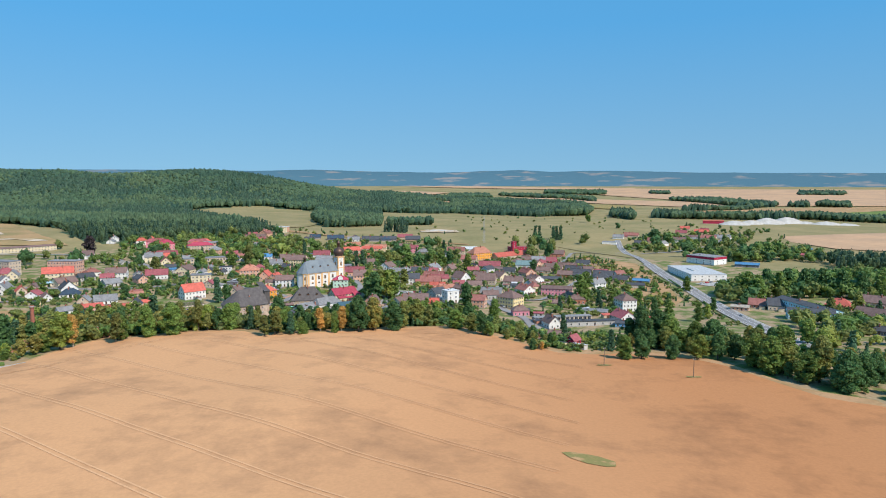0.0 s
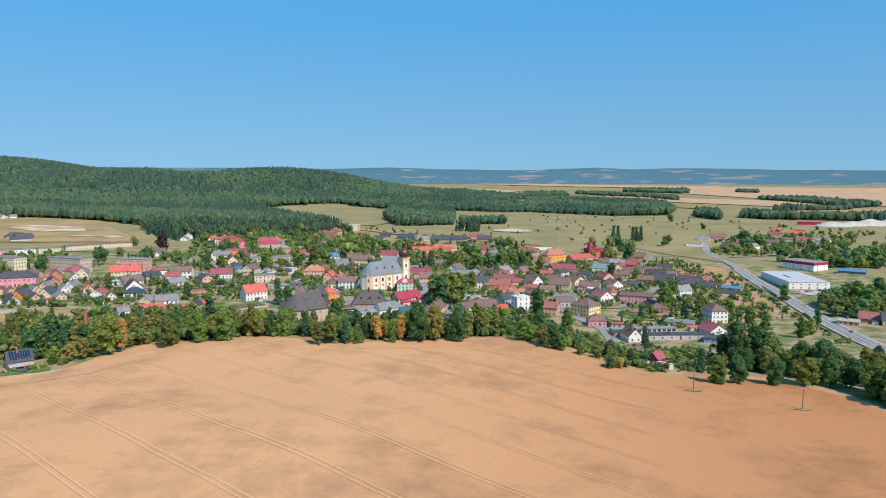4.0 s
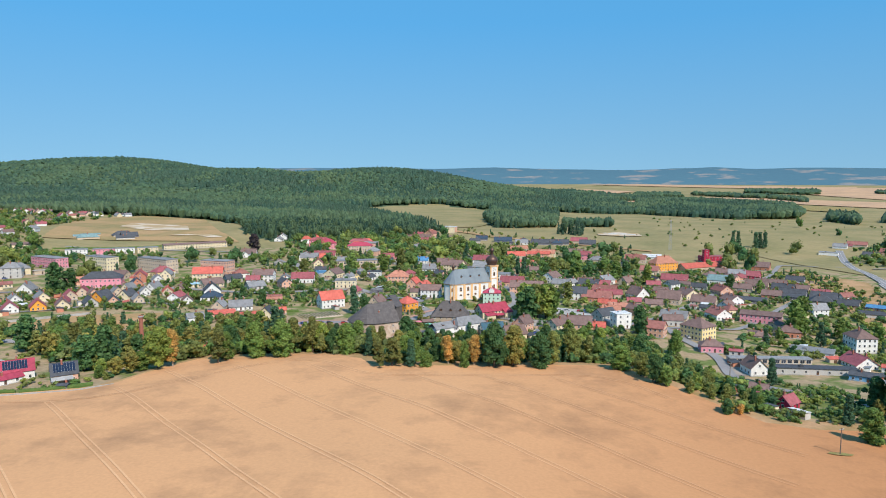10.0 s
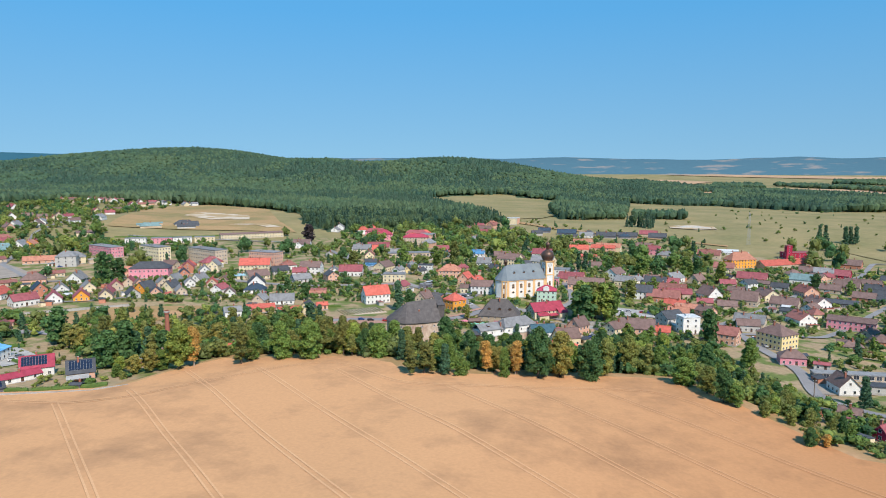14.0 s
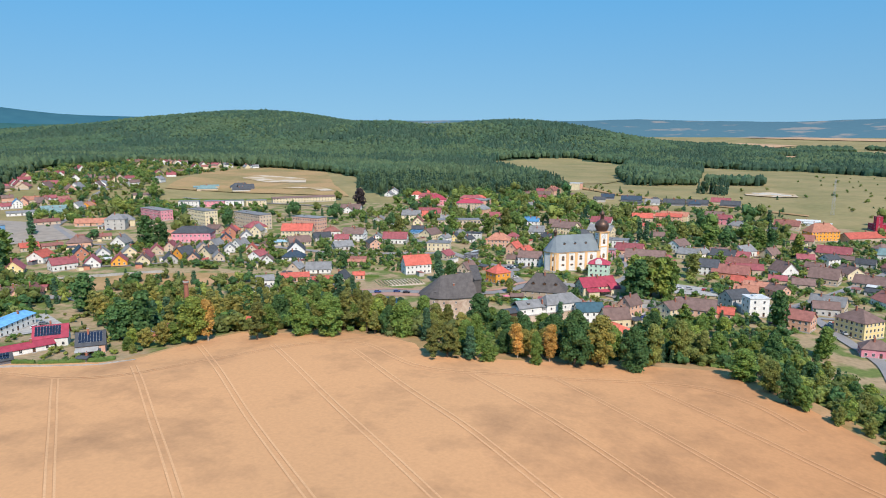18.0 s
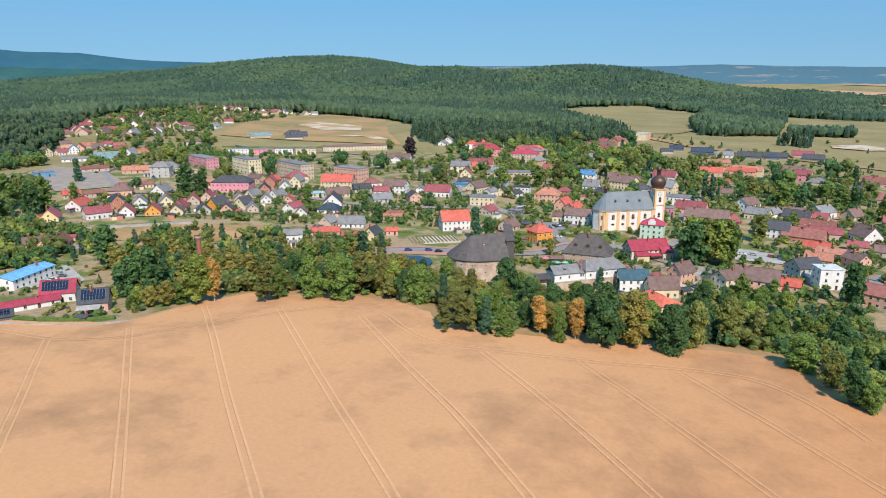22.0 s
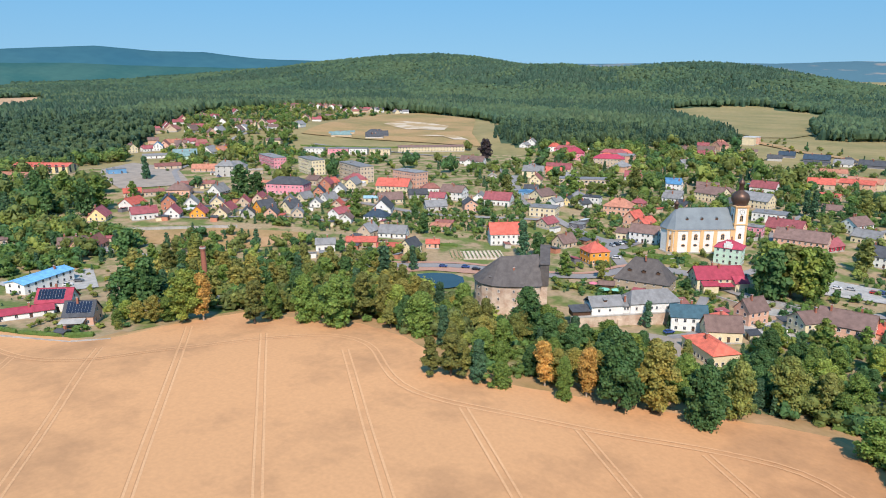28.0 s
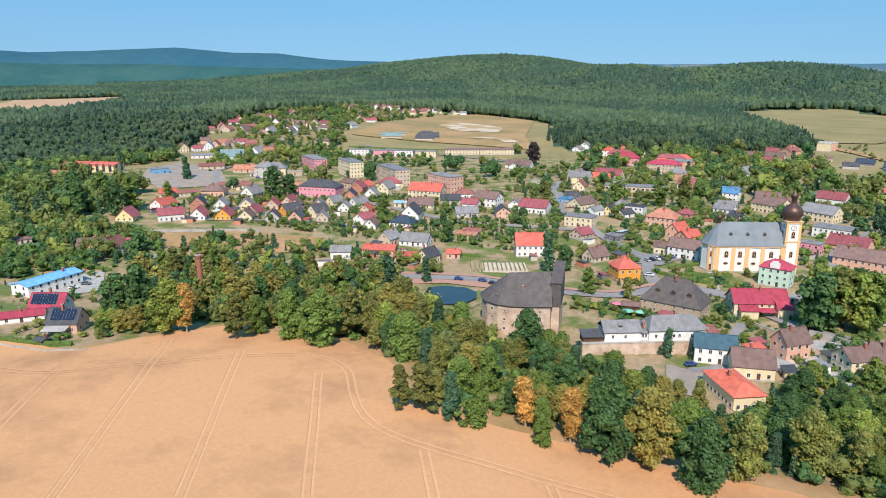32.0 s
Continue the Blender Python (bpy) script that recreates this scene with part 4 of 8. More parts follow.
for k in range(4):
    x = (5.2, 11.7, 18.3, 26.3)[k]
    part("window", arch_window(1.7, 3.0), church, "tall round-headed church window", (x, -0.02, 7.6))
    part("window", oval_window(2.0, 1.2), church, "oval church window", (x, -0.02, 4.6))
part("window", arch_window(1.3, 2.6), church, "", (-1.3, 1.5, 7.6), radians(-49))
part("door", arch_window(1.5, 3.2), church, "arched dark side door", (-1.3, 1.5, 0.6), radians(-49))
b = Build()
o, q = 0.7, 3.0
b.slab([(0, -o, EAVE), (LEN + 0.3, -o, EAVE), (LEN + 0.3, WID / 2, RIDGE_Z), (q, WID / 2, RIDGE_Z)], 0.3)
b.slab([(LEN + 0.3, WID + o, EAVE), (0, WID + o, EAVE), (q, WID / 2, RIDGE_Z), (LEN + 0.3, WID / 2, RIDGE_Z)], 0.3)
for a, c in (((0, -o), (-3.3, 2.7)), ((-3.3, 2.7), (-5.0, WID / 2)), ((-5.0, WID / 2), (-3.3, WID - 2.7)), ((-3.3, WID - 2.7), (0, WID + o))):
    b.slab([(*a, EAVE), (*c, EAVE), (q, WID / 2, RIDGE_Z)], 0.25, 0)
b.add([(LEN, 0, EAVE), (LEN, WID, EAVE), (LEN, WID / 2, RIDGE_Z - 0.2)], [(0, 1, 2)], 1)
part("roof", b.mesh("roof", [SLATE_BLUE, WALLS["white"]]), church, "slate-blue steep church roof")
for k in range(3):
    d = Build().box(-0.7, -0.3, 0, 0.7, 1.6, 0.9, 0).slab([(-0.9, -0.5, 0.8), (0, -0.5, 1.8), (0, 2.4, 1.8), (-0.9, 1.2, 0.8)], 0.1, 1).slab([(0.9, -0.5, 0.8), (0, -0.5, 1.8), (0, 2.4, 1.8), (0.9, 1.2, 0.8)], 0.1, 1)
    part("dormer", shared("church_dormer", lambda: d.mesh("dormer", [TIMBER, SLATE_BLUE])), church, "small roof dormer", (7.5 + 8.0 * k, 3.2, EAVE + 4.4))
part("ridge_turret", Build().lathe([(0.9, 0), (0.9, 2.0), (1.4, 2.3), (1.5, 3.0), (0.9, 3.9), (0.3, 4.4), (0.1, 5.6)], n=10).mesh("ridge_turret", [COPPER], True), church, "little copper ridge turret", (3.0, WID / 2, RIDGE_Z - 0.6))
tower = part("tower", Build().box(-3.4, -3.4, -2, 3.4, 3.4, 24.6, 0).box(-3.75, -3.75, 15.4, 3.75, 3.75, 16.0, 1).box(-3.8, -3.8, 24.6, 3.8, 3.8, 25.3, 1).box(-4.1, -4.1, 25.3, 4.1, 4.1, 25.7, 1).mesh("tower", [WALLS["white"], OCHRE]), church, "white tower with ochre corners", (LEN + 3.2, 3.2, 0))
for sx in (-1, 1):
    for sy in (-1, 1):
        part("corner_strip", shared("corner_strip", lambda: Build().box(-0.55, -0.55, -1, 0.55, 0.55, 24.6).mesh("corner_strip", [OCHRE])), tower, "ochre corner strip", (sx * 3.0, sy * 3.0, 0))
for z, me, what in ((17.5, arch_window(1.5, 3.0), "belfry window"), (8.0, arch_window(1.4, 2.8), "tower window"), (22.6, oval_window(2.2, 2.2), "")):
    for turn in (0, -90):
        a = radians(turn)
        if what:
            part("window", me, tower, what, (3.42 * math.sin(a), -3.42 * math.cos(a), z), a)
clock = shared("clock", lambda: Build().lathe([(0.0, 0.06), (1.15, 0.06), (1.15, 0.0)], n=20).lathe([(1.15, 0.0), (1.3, 0.0), (1.3, 0.1), (1.15, 0.1)], n=20, mat=1).box(-0.06, -0.05, 0.06, 0.06, 0.9, 0.1, 1).box(-0.05, -0.06, 0.06, 0.6, 0.06, 0.1, 1).mesh("clock", [WALLS["white"], TIMBER]))
for turn in (0, -90):
    ob = part("clock", clock, tower, "round white clock face")
    ob.matrix_basis = pose(3.45 * math.sin(radians(turn)), -3.45 * math.cos(radians(turn)), 22.4, 90, 0, turn)
part("dome", Build().lathe([(3.9, 25.6), (3.6, 26.4), (4.3, 27.6), (4.7, 29.2), (4.4, 30.9), (3.3, 32.3), (1.7, 33.3), (1.25, 33.8)], n=24).mesh("dome", [COPPER], True), tower, "brown copper onion dome")
part("lantern", Build().lathe([(1.2, 33.6), (1.2, 36.4), (1.6, 36.7), (1.7, 37.6), (1.1, 38.7), (0.35, 39.4), (0.12, 41.4), (0.3, 41.7), (0.05, 42.0)], n=14).box(-0.06, -0.06, 41.9, 0.06, 0.06, 43.4).box(-0.4, -0.05, 42.7, 0.4, 0.05, 42.85).mesh("lantern", [COPPER], True), tower, "copper lantern with a small onion and cross")
part("sacristy", Build().box(LEN - 3, WID, -2, LEN + 6, WID + 6, 6.5, 0).slab([(LEN - 3.4, WID - 0.4, 9.0), (LEN + 6.4, WID - 0.4, 9.0), (LEN + 6.4, WID + 6.4, 6.4), (LEN - 3.4, WID + 6.4, 6.4)], 0.2, 1).mesh("sacristy", [WALLS["white"], SLATE_BLUE]), church, "low sacristy annexe")

# ---- the castle ----
castle = thing("castle", -143.5, 453.5, 2.6, 33, "rounded rubble-stone castle house under a huge black shingled roof", "castle")
FOOTPRINTS.append((-133, 472, math.cos(radians(33)), math.sin(radians(33)), 40, 30))
plan = [(27, 0.5), (27, 22), (10, 23), (4, 21.5), (0.5, 17), (-1.0, 11), (0.2, 5.5), (3.0, 1.2), (7.5, -1.6), (13, -2.4), (20, -1.4)]
b = Build().prism(plan, -3.0, 12.6, 0)
part("wall", b.mesh("wall", [STONE]), castle, "patchy rubble and plaster stone wall")
cx, cy = 12.5, 10.5
eaves = [(cx + (x - cx) * 1.055, cy + (y - cy) * 1.06) for x, y in plan]
A, Z = (10.0, 9.5, 21.8), (26.0, 9.5, 23.4)
for k in range(len(eaves)):
    p, n = eaves[k], eaves[(k + 1) % len(eaves)]
    top = [Z] if k == 0 else [A, Z] if k == 1 else [Z, A] if k == 10 else [A]
    part("roof_slope", Build().slab([(*p, 12.3), (*n, 12.3), *top], 0.35).mesh("roof_slope", [ROOFS["shingle"]]), castle, "weathered black shingle roof slope")
part("end_wall", Build().box(27, 5, -3, 30, 21, 11.0, 0).box(26.7, 4.6, 11.0, 30.4, 21.6, 20.5, 1).slab([(26.4, 4.2, 20.4), (30.7, 4.2, 20.4), (30.7, 21.9, 24.6), (26.4, 21.9, 24.6)], 0.3, 1).mesh("end_wall", [STONE, ROOFS["shingle"]]), castle, "tall narrow end block clad in black boards")
for k, (x, y) in enumerate(((1.6, 3.3), (5.2, -0.2), (10.2, -2.0), (16.4, -1.95), (23.5, -0.5), (-0.3, 8.0))):
    a = (-42, -27, -8, 6, 12, -78)[k]
    for z in (2.6, 6.2, 9.6):
        part("window", window_mesh(0.9, 1.1), castle, "", (x, y - 0.1, z), radians(a))
for k in range(6):
    part("roof_hatch", shared("roof_hatch", lambda: Build().box(-0.9, -0.3, 0, 0.9, 0.6, 0.35, 0).slab([(-1.2, -0.6, 0.35), (1.2, -0.6, 0.35), (1.0, 1.6, 0.8), (-1.0, 1.6, 0.8)], 0.1, 1).mesh("roof_hatch", [TIMBER, ROOFS["shingle"]])), castle, "low eyebrow roof hatch", (7 + 4.2 * k if k < 4 else 11 + 6 * (k - 4), (1.9 if k < 4 else 5.2), (14.6 if k < 4 else 17.4)))
part("chimney", chimney_mesh(), castle, "short red brick chimney", (16, 4.4, 17.2))
bay = thing("castle_bailey", -101.0, 468.0, 2.0, 51, "long pale castle wing on a rubble wall with grey roofs", "castle wing")
FOOTPRINTS.append((-94, 487, math.cos(radians(51)), math.sin(radians(51)), 48, 14))
part("retaining_wall", Build().box(-4, -1.2, -4, 44, 1.5, 4.6, 0).box(-4.1, -1.35, 4.6, 44.1, 0.3, 5.0, 1).box(14.5, -1.9, -4, 16, -1.2, 3.0, 0).box(28, -1.9, -4, 29.5, -1.2, 3.0, 0).mesh("retaining_wall", [STONE, CONCRETE]), bay, "high rubble retaining wall")
part("wall", Build().box(4, -0.4, 4.6, 17, 8, 8.6, 0).box(17, 0.3, 4.6, 20, 8, 8.0, 0).box(20, -0.6, 4.6, 41, 9.5, 8.9, 0).mesh("wall", [WALLS["white"]]), bay, "cream-white rendered wall")
b = Build()
for x0, x1, y0, y1, e, r in ((3.5, 17.4, -1.0, 8.6, 8.5, 3.2), (17, 20.4, -0.3, 8.6, 7.9, 2.0), (19.6, 41.6, -1.2, 10.1, 8.8, 4.2)):
    ym = (y0 + y1) / 2
    h = 4.0 if r > 4 else 0.0
    b.slab([(x0, y0, e), (x1, y0, e), (x1 - h, ym, e + r), (x0 + h * 0.7, ym, e + r)], 0.25)
    b.slab([(x1, y1, e), (x0, y1, e), (x0 + h * 0.7, ym, e + r), (x1 - h, ym, e + r)], 0.25)
    if h:
        b.slab([(x1, y0, e), (x1, y1, e), (x1 - h, ym, e + r)], 0.25)
        b.slab([(x0, y1, e), (x0, y0, e), (x0 + h * 0.7, ym, e + r)], 0.25)
part("roof", b.mesh("roof", [ROOFS["grey"]]), bay, "grey slated roofs")
for x in (7, 11.5, 18.0, 19.2, 22.5, 27.0, 29.0, 31.0, 35.5, 39.0):
    part("window", window_mesh(0.95, 1.25), bay, "", (x, -0.62 if x > 20 else -0.42 if x < 17 else 0.28, 6.2))
part("dormer", Build().box(-0.6, -0.4, 0, 0.6, 1.2, 0.8, 0).slab([(-0.8, -0.6, 0.8), (0.8, -0.6, 0.8), (0.8, 1.6, 1.2), (-0.8, 1.6, 1.2)], 0.1, 1).mesh("dormer", [TIMBER, ROOFS["grey"]]), bay, "small dormer", (10, 1.2, 9.9))
part("chimney", chimney_mesh(), bay, "", (18.5, 2.0, 10.3))
part("lean_to", Build().box(-3.5, 0, 4.6, 3.5, 5, 7.0, 0).slab([(-4, -0.6, 6.9), (4, -0.6, 6.9), (4, 5.2, 8.0), (-4, 5.2, 8.0)], 0.2, 1).mesh("lean_to", [TIMBER, ROOFS["slate"]]), bay, "dark timber gallery with a slate lean-to")
part("lean_to", Build().box(41, 0, 3.6, 46, 6, 6.6, 0).slab([(40.6, -0.5, 6.5), (46.4, -0.5, 6.5), (46.4, 6.4, 8.2), (40.6, 6.4, 8.2)], 0.2, 1).mesh("lean_to", [BRICK, ROOFS["rust"]]), bay, "brick lean-to with a rust-red roof")

wing = house(-106, 533.5, 11, 25, 15, 5.5, "h", "stone", "shingle", rise=9.0, label="old stone castle wing under a steep black shingled roof", category="castle wing", name="castle_wing", gap=3.6, size=(0.9, 1.1))
for u in (-6, 0.5, 7):
    part("dormer", shared("old_dormer", lambda: Build().box(-0.8, -0.6, 0, 0.8, 1.2, 1.0, 0).slab([(-1.1, -0.9, 0.9), (0, -0.9, 1.7), (0, 2.2, 1.7), (-1.1, 1.4, 0.9)], 0.1, 1).slab([(1.1, -0.9, 0.9), (0, -0.9, 1.7), (0, 2.2, 1.7), (1.1, 1.4, 0.9)], 0.1, 1).mesh("dormer", [TIMBER, ROOFS["shingle"]])), wing, "dark shingled dormer", (u, -4.6, 8.6))

# ---- other larger buildings ----
house(-52, 472.5, 144, 19, 10, 5.2, "h", "cream", "coral", rise=2.3, label="long cream house with a low coral-red hipped roof", gap=2.2)
house(-142.5, 551, 58, 11, 11, 7.0, "h", "orange", "red", rise=4.2, label="orange-painted square house with a pinkish red hipped roof")
house(-205, 557, 47, 18, 11, 6.8, "n", "white", "red", rise=5.6, label="large white house with a bright red gabled roof")
BLOCK = dict(category="apartment block", name="apartment_block", group="blocks of flats", gap=2.6)
house(-402, 617, -17, 42, 12, 13.0, "f", "beige", "grey", label="four-storey beige block of flats with flat roof", **BLOCK)
house(-340, 617, -4, 27, 12, 13.0, "f", "salmon", "grey", label="four-storey salmon and beige block of flats", **BLOCK)
house(-465, 620, -17, 34, 12, 13.0, "f", "cream", "grey", label="four-storey yellowish block of flats", **BLOCK)
house(-527, 622, -15, 41, 12, 9.8, "f", "pink", "grey", label="three-storey pink block of flats", **BLOCK)
house(-403, 550, 29, 30, 14, 8.0, "h", "pink", "slate", rise=4.5, label="large bright pink building with a dark roof", category="building", name="public_building", gap=3.2)
for u, long, tone in ((-36, 22, "white"), (-11, 22, "pink"), (13, 20, "white"), (37, 22, "cream")):
    house(-555 + 0.777 * u + (3 if tone == "pink" else 0), 738 + 0.629 * u, 39, long, 11, 6.2, "f", tone, "grey", label=f"{tone} two-storey terrace block with flat roof", category="terrace", name="terrace_building", gap=3.6)
house(-503, 818, 49, 75, 10, 5.8, "l", "cream", "brown", label="long cream terrace with a brown roof", category="terrace", name="terrace_building", gap=3.4)
house(-625, 457, 39, 49, 16, 6.5, "l", "yellow", "red", label="yellow hall with a long red roof", category="hall", name="hall", gap=6, size=(3.0, 3.6))
house(-604, 427, 31, 28, 12, 4.2, "l", "salmon", "orange", label="low workshop with an orange roof", category="workshop", name="workshop", gap=6)
house(53, 536, -41, 16, 14, 8.6, "h", "yellow", "brown", rise=4.6, label="tall yellow house with a brown hipped roof and many windows", gap=2.4)
house(6, 550, 28, 10.5, 9.5, 10, "f", "white", "white", label="tall narrow white building with a flat roof", category="building", name="tower_house", gap=4)
GAR = dict(category="garages", name="garage_row", group="garage rows")
house(85, 486, 11, 43, 6, 3.0, "f", "beige", "grey", label="row of lock-up garages with brown doors", gap=3.2, size=(2.4, 2.0), **GAR)
house(104, 470, 8, 40, 7, 3.2, "f", "grey", "slate", label="low grey row of garages", gap=5, **GAR)
house(46, 866, 35, 28, 14, 9.0, "h", "orange", "orange", rise=7, label="large orange building with an orange-red roof", category="building", name="public_building", gap=3.4)
house(90, 892, 40, 66, 15, 5.0, "n", "beige", "red", rise=4.5, label="long building with a bright red roof", category="building", name="long_building", gap=5)
house(112, 985, 20, 36, 14, 6.5, "f", "crimson", "crimson", label="dark red flat-roofed fire station", category="fire station", name="fire_station", gap=4)
house(100, 972, 20, 6, 6, 15, "f", "crimson", "crimson", label="square dark red hose tower", category="tower", name="hose_tower", gap=3)
market = house(277, 749, 0, 37, 76, 6.8, "f", "white", "white", label="large low white supermarket hall with pale flat roof", category="supermarket", name="supermarket", gap=7)
works = house(326, 848, -56, 39, 25, 9.5, "f", "white", "grey", label="white industrial hall with a red upper band", category="hall", name="hall", gap=9)
part("red_band", Build().box(-19.8, -12.8, 6.6, 19.8, 12.8, 9.3).mesh("red_band", [WALLS["crimson"]]), works, "red cladding band")
house(277, 516, -82, 62, 12, 8.0, "l", "cyan", "slate", label="long pale blue apartment building", category="apartment block", name="apartment_block", gap=3)
inn = house(-82, 557, 44, 22, 11, 5.5, "n", "cream", "cherry", rise=4.6, label="inn with cream walls and crimson gabled roof", category="inn", name="inn", gap=3)
part("porch", Build().box(-9, -8.5, -1, -2, -5.5, 3.0, 0).slab([(-9.5, -9, 2.9), (-1.5, -9, 2.9), (-1.5, -5.4, 4.6), (-9.5, -5.4, 4.6)], 0.2, 1).mesh("porch", [WALLS["cream"], ROOFS["cherry"]]), inn, "projecting porch with crimson roof")
part("wing", Build().box(5.5, -9.0, -1, 11.5, -5.3, 4.2, 0).slab([(5.0, -9.5, 4.0), (12.0, -9.5, 4.0), (12.0, -5.2, 6.6), (5.0, -5.2, 6.6)], 0.2, 1).mesh("wing", [WALLS["cream"], ROOFS["cherry"]]), inn, "projecting wing with crimson roof")
part("awning", Build().slab([(-1.6, -9.0, 2.6), (5.2, -9.0, 2.6), (5.2, -5.4, 3.4), (-1.6, -5.4, 3.4)], 0.15, 0).mesh("awning", [ROOFS["cherry"]]), inn, "low crimson roof over the entrance")
mint = house(-89, 593, 8, 13, 10, 9.0, "h", "mint", "cherry", rise=3.0, label="ornate mint-green town house with a crimson roof", gap=2.6)
part("gable", Build().prism([(-2, -5.3), (2, -5.3), (2, -3.5), (-2, -3.5)], 8.8, 11.0).prism([(-1.2, -5.3), (1.2, -5.3), (1.2, -4.0), (-1.2, -4.0)], 11.0, 12.0).mesh("gable", [WALLS["white"]]), mint, "curved white ornamental gable")

# ---- houses at the foot of the field, with solar roofs ----
def solar_roof(ob, l, w, eave, rise, cols, rows, x0=0.0):
    """Panels on the slope that faces -y of the house."""
    slope = math.atan2(rise, w / 2)
    me = shared("panel", lambda: Build().box(-0.5, -0.82, 0.0, 0.5, 0.82, 0.05, 0).box(-0.52, -0.84, -0.02, 0.52, 0.84, 0.03, 1).mesh("solar_panel", [PANEL, METAL]))
    for i in range(cols):
        for j in range(rows):
            t = 0.16 + 0.72 * (j + 0.5) / rows
            p = part("solar_panel", me, ob, "dark blue solar panel")
            p.matrix_basis = Matrix.Translation((x0 + (i - (cols - 1) / 2) * 1.1, -w / 2 * (1 - t), eave + rise * t + 0.14)) @ Matrix.Rotation(slope, 4, "X")


h1 = house(-233, 333, 48, 10.5, 9, 4.2, "n", "salmon", "slate", rise=4.4, label="salmon house with a dark roof covered in solar panels")
solar_roof(h1, 10.5, 9, 4.2, 4.4, 8, 3)
part("terrace_roof", Build().slab([(-5.5, -9.0, 2.6), (3.0, -9.0, 2.6), (3.0, -4.7, 3.3), (-5.5, -4.7, 3.3)], 0.1, 0).box(-5.3, -8.8, -0.5, -5.1, -8.6, 2.5, 1).box(2.6, -8.8, -0.5, 2.8, -8.6, 2.5, 1).mesh("terrace_roof", [CONCRETE, FRAME]), h1, "pale terrace canopy on posts")
h2 = house(-260, 334, 48, 13, 9, 4.6, "n", "white", "cherry", rise=4.4, label="white house with crimson roof and solar panels")
solar_roof(h2, 13, 9, 4.6, 4.4, 9, 3, -1.0)
house(-258, 321, 70, 20, 6, 2.8, "l", "white", "cherry", rise=1.5, label="long low white annexe with a crimson roof", gap=4)
h3 = house(-250, 307, 65, 6, 5, 2.2, "n", "slate", "slate", rise=2.0, label="small dark garden shed with solar roof", category="shed", name="shed", windows=False)
solar_roof(h3, 6, 5, 2.2, 2.0, 4, 2)
house(-309, 344, 114, 27, 11, 5.4, "l", "white", "skyblue", rise=1.3, label="long white building with a bright sky-blue metal roof", gap=3.6)
house(-224, 369, 40, 9, 6, 3.0, "n", "white", "crimson", label="small house with crimson roof among trees")
house(-197, 392, 20, 10, 7, 3.0, "n", "salmon", "red", label="red-roofed cottage hidden among the trees")
house(-223, 322, 20, 4, 3, 2.0, "l", "slate", "slate", label="small black garden hut", category="shed", name="shed", windows=False)

# ---- tall chimney, mast, poles ----
stack = thing("brick_chimney", -231, 382, 3.0, 0, "old free-standing red brick factory chimney", "chimney")
part("shaft", Build().lathe([(1.5, -1), (1.35, 3), (1.0, 24.6), (1.25, 25.0), (1.25, 26.0), (1.05, 26.6), (0.7, 26.6)], n=14).mesh("shaft", [BRICK]), stack)
part("collar", Build().lathe([(1.3, 25.6), (1.42, 25.7), (1.42, 26.2), (1.3, 26.3)], n=14).mesh("collar", [CONCRETE]), stack, "pale concrete collar")


def lattice(x, y, tall):
    m = thing("radio_mast", x, y, height(x, y), 20, "tall grey lattice radio mast", "mast")
    for sx, sy in ((-1, -1), (1, -1), (1, 1), (-1, 1)):
        b = Build()
        b.add([(sx * 1.6 - 0.12, sy * 1.6, 0), (sx * 1.6 + 0.12, sy * 1.6, 0), (sx * 0.5 + 0.1, sy * 0.5, tall), (sx * 0.5 - 0.1, sy * 0.5, tall), (sx * 1.6, sy * 1.6 + 0.2, 0), (sx * 0.5, sy * 0.5 + 0.2, tall)], [(0, 1, 2, 3), (1, 4, 5, 2), (4, 0, 3, 5)])
        part("leg", b.mesh("leg", [METAL]), m)
    b = Build()
    for k in range(14):
        z0, z1 = tall * k / 14, tall * (k + 1) / 14
        r0, r1 = 1.6 - 1.1 * k / 14, 1.6 - 1.1 * (k + 1) / 14
        for a, c in (((-1, -1), (1, -1)), ((1, -1), (1, 1)), ((1, 1), (-1, 1)), ((-1, 1), (-1, -1))):
            b.add([(a[0] * r0, a[1] * r0, z0), (a[0] * r0, a[1] * r0, z0 + 0.2), (c[0] * r1, c[1] * r1, z1 + 0.2), (c[0] * r1, c[1] * r1, z1)], [(0, 1, 2, 3)])
    part("bracing", b.mesh("bracing", [METAL]), m)


lattice(65, 1088, 42)


POLE_WOOD = surface("pole_wood", (0.20, 0.15, 0.11), rough=0.9)


def pole(x, y, tall, label="brown timber power pole with crossarm"):
    z = height(x, y)
    if y < edge(x):
        drape("weed_patch", [(x - 4, y - 0.6), (x - 1, y - 1.4), (x + 3, y - 1.0), (x + 4.5, y + 0.6), (x + 1, y + 1.5), (x - 3, y + 0.9)], WEED, 0.5, 3, "tuft of dry weeds round the foot of the pole")
    p = thing("power_pole", x, y, z, 35, label, "pole", "power poles")
    part("post", shared(("post", tall), lambda: Build().lathe([(0.22, -1.2), (0.19, 2), (0.15, tall)], n=8).mesh("post", [POLE_WOOD])), p)
    arm = part("crossarm", shared("crossarm", lambda: Build().box(-0.9, -0.06, -0.06, 0.9, 0.06, 0.06).mesh("crossarm", [METAL])), p, "", (0, 0, tall - 0.5))
    for u in (-0.8, 0, 0.8):
        part("insulator", shared("insulator", lambda: Build().lathe([(0.03, 0), (0.09, 0.08), (0.06, 0.2), (0.09, 0.26), (0.0, 0.34)], n=7).mesh("insulator", [FRAME])), arm, "", (u, 0, 0.06))


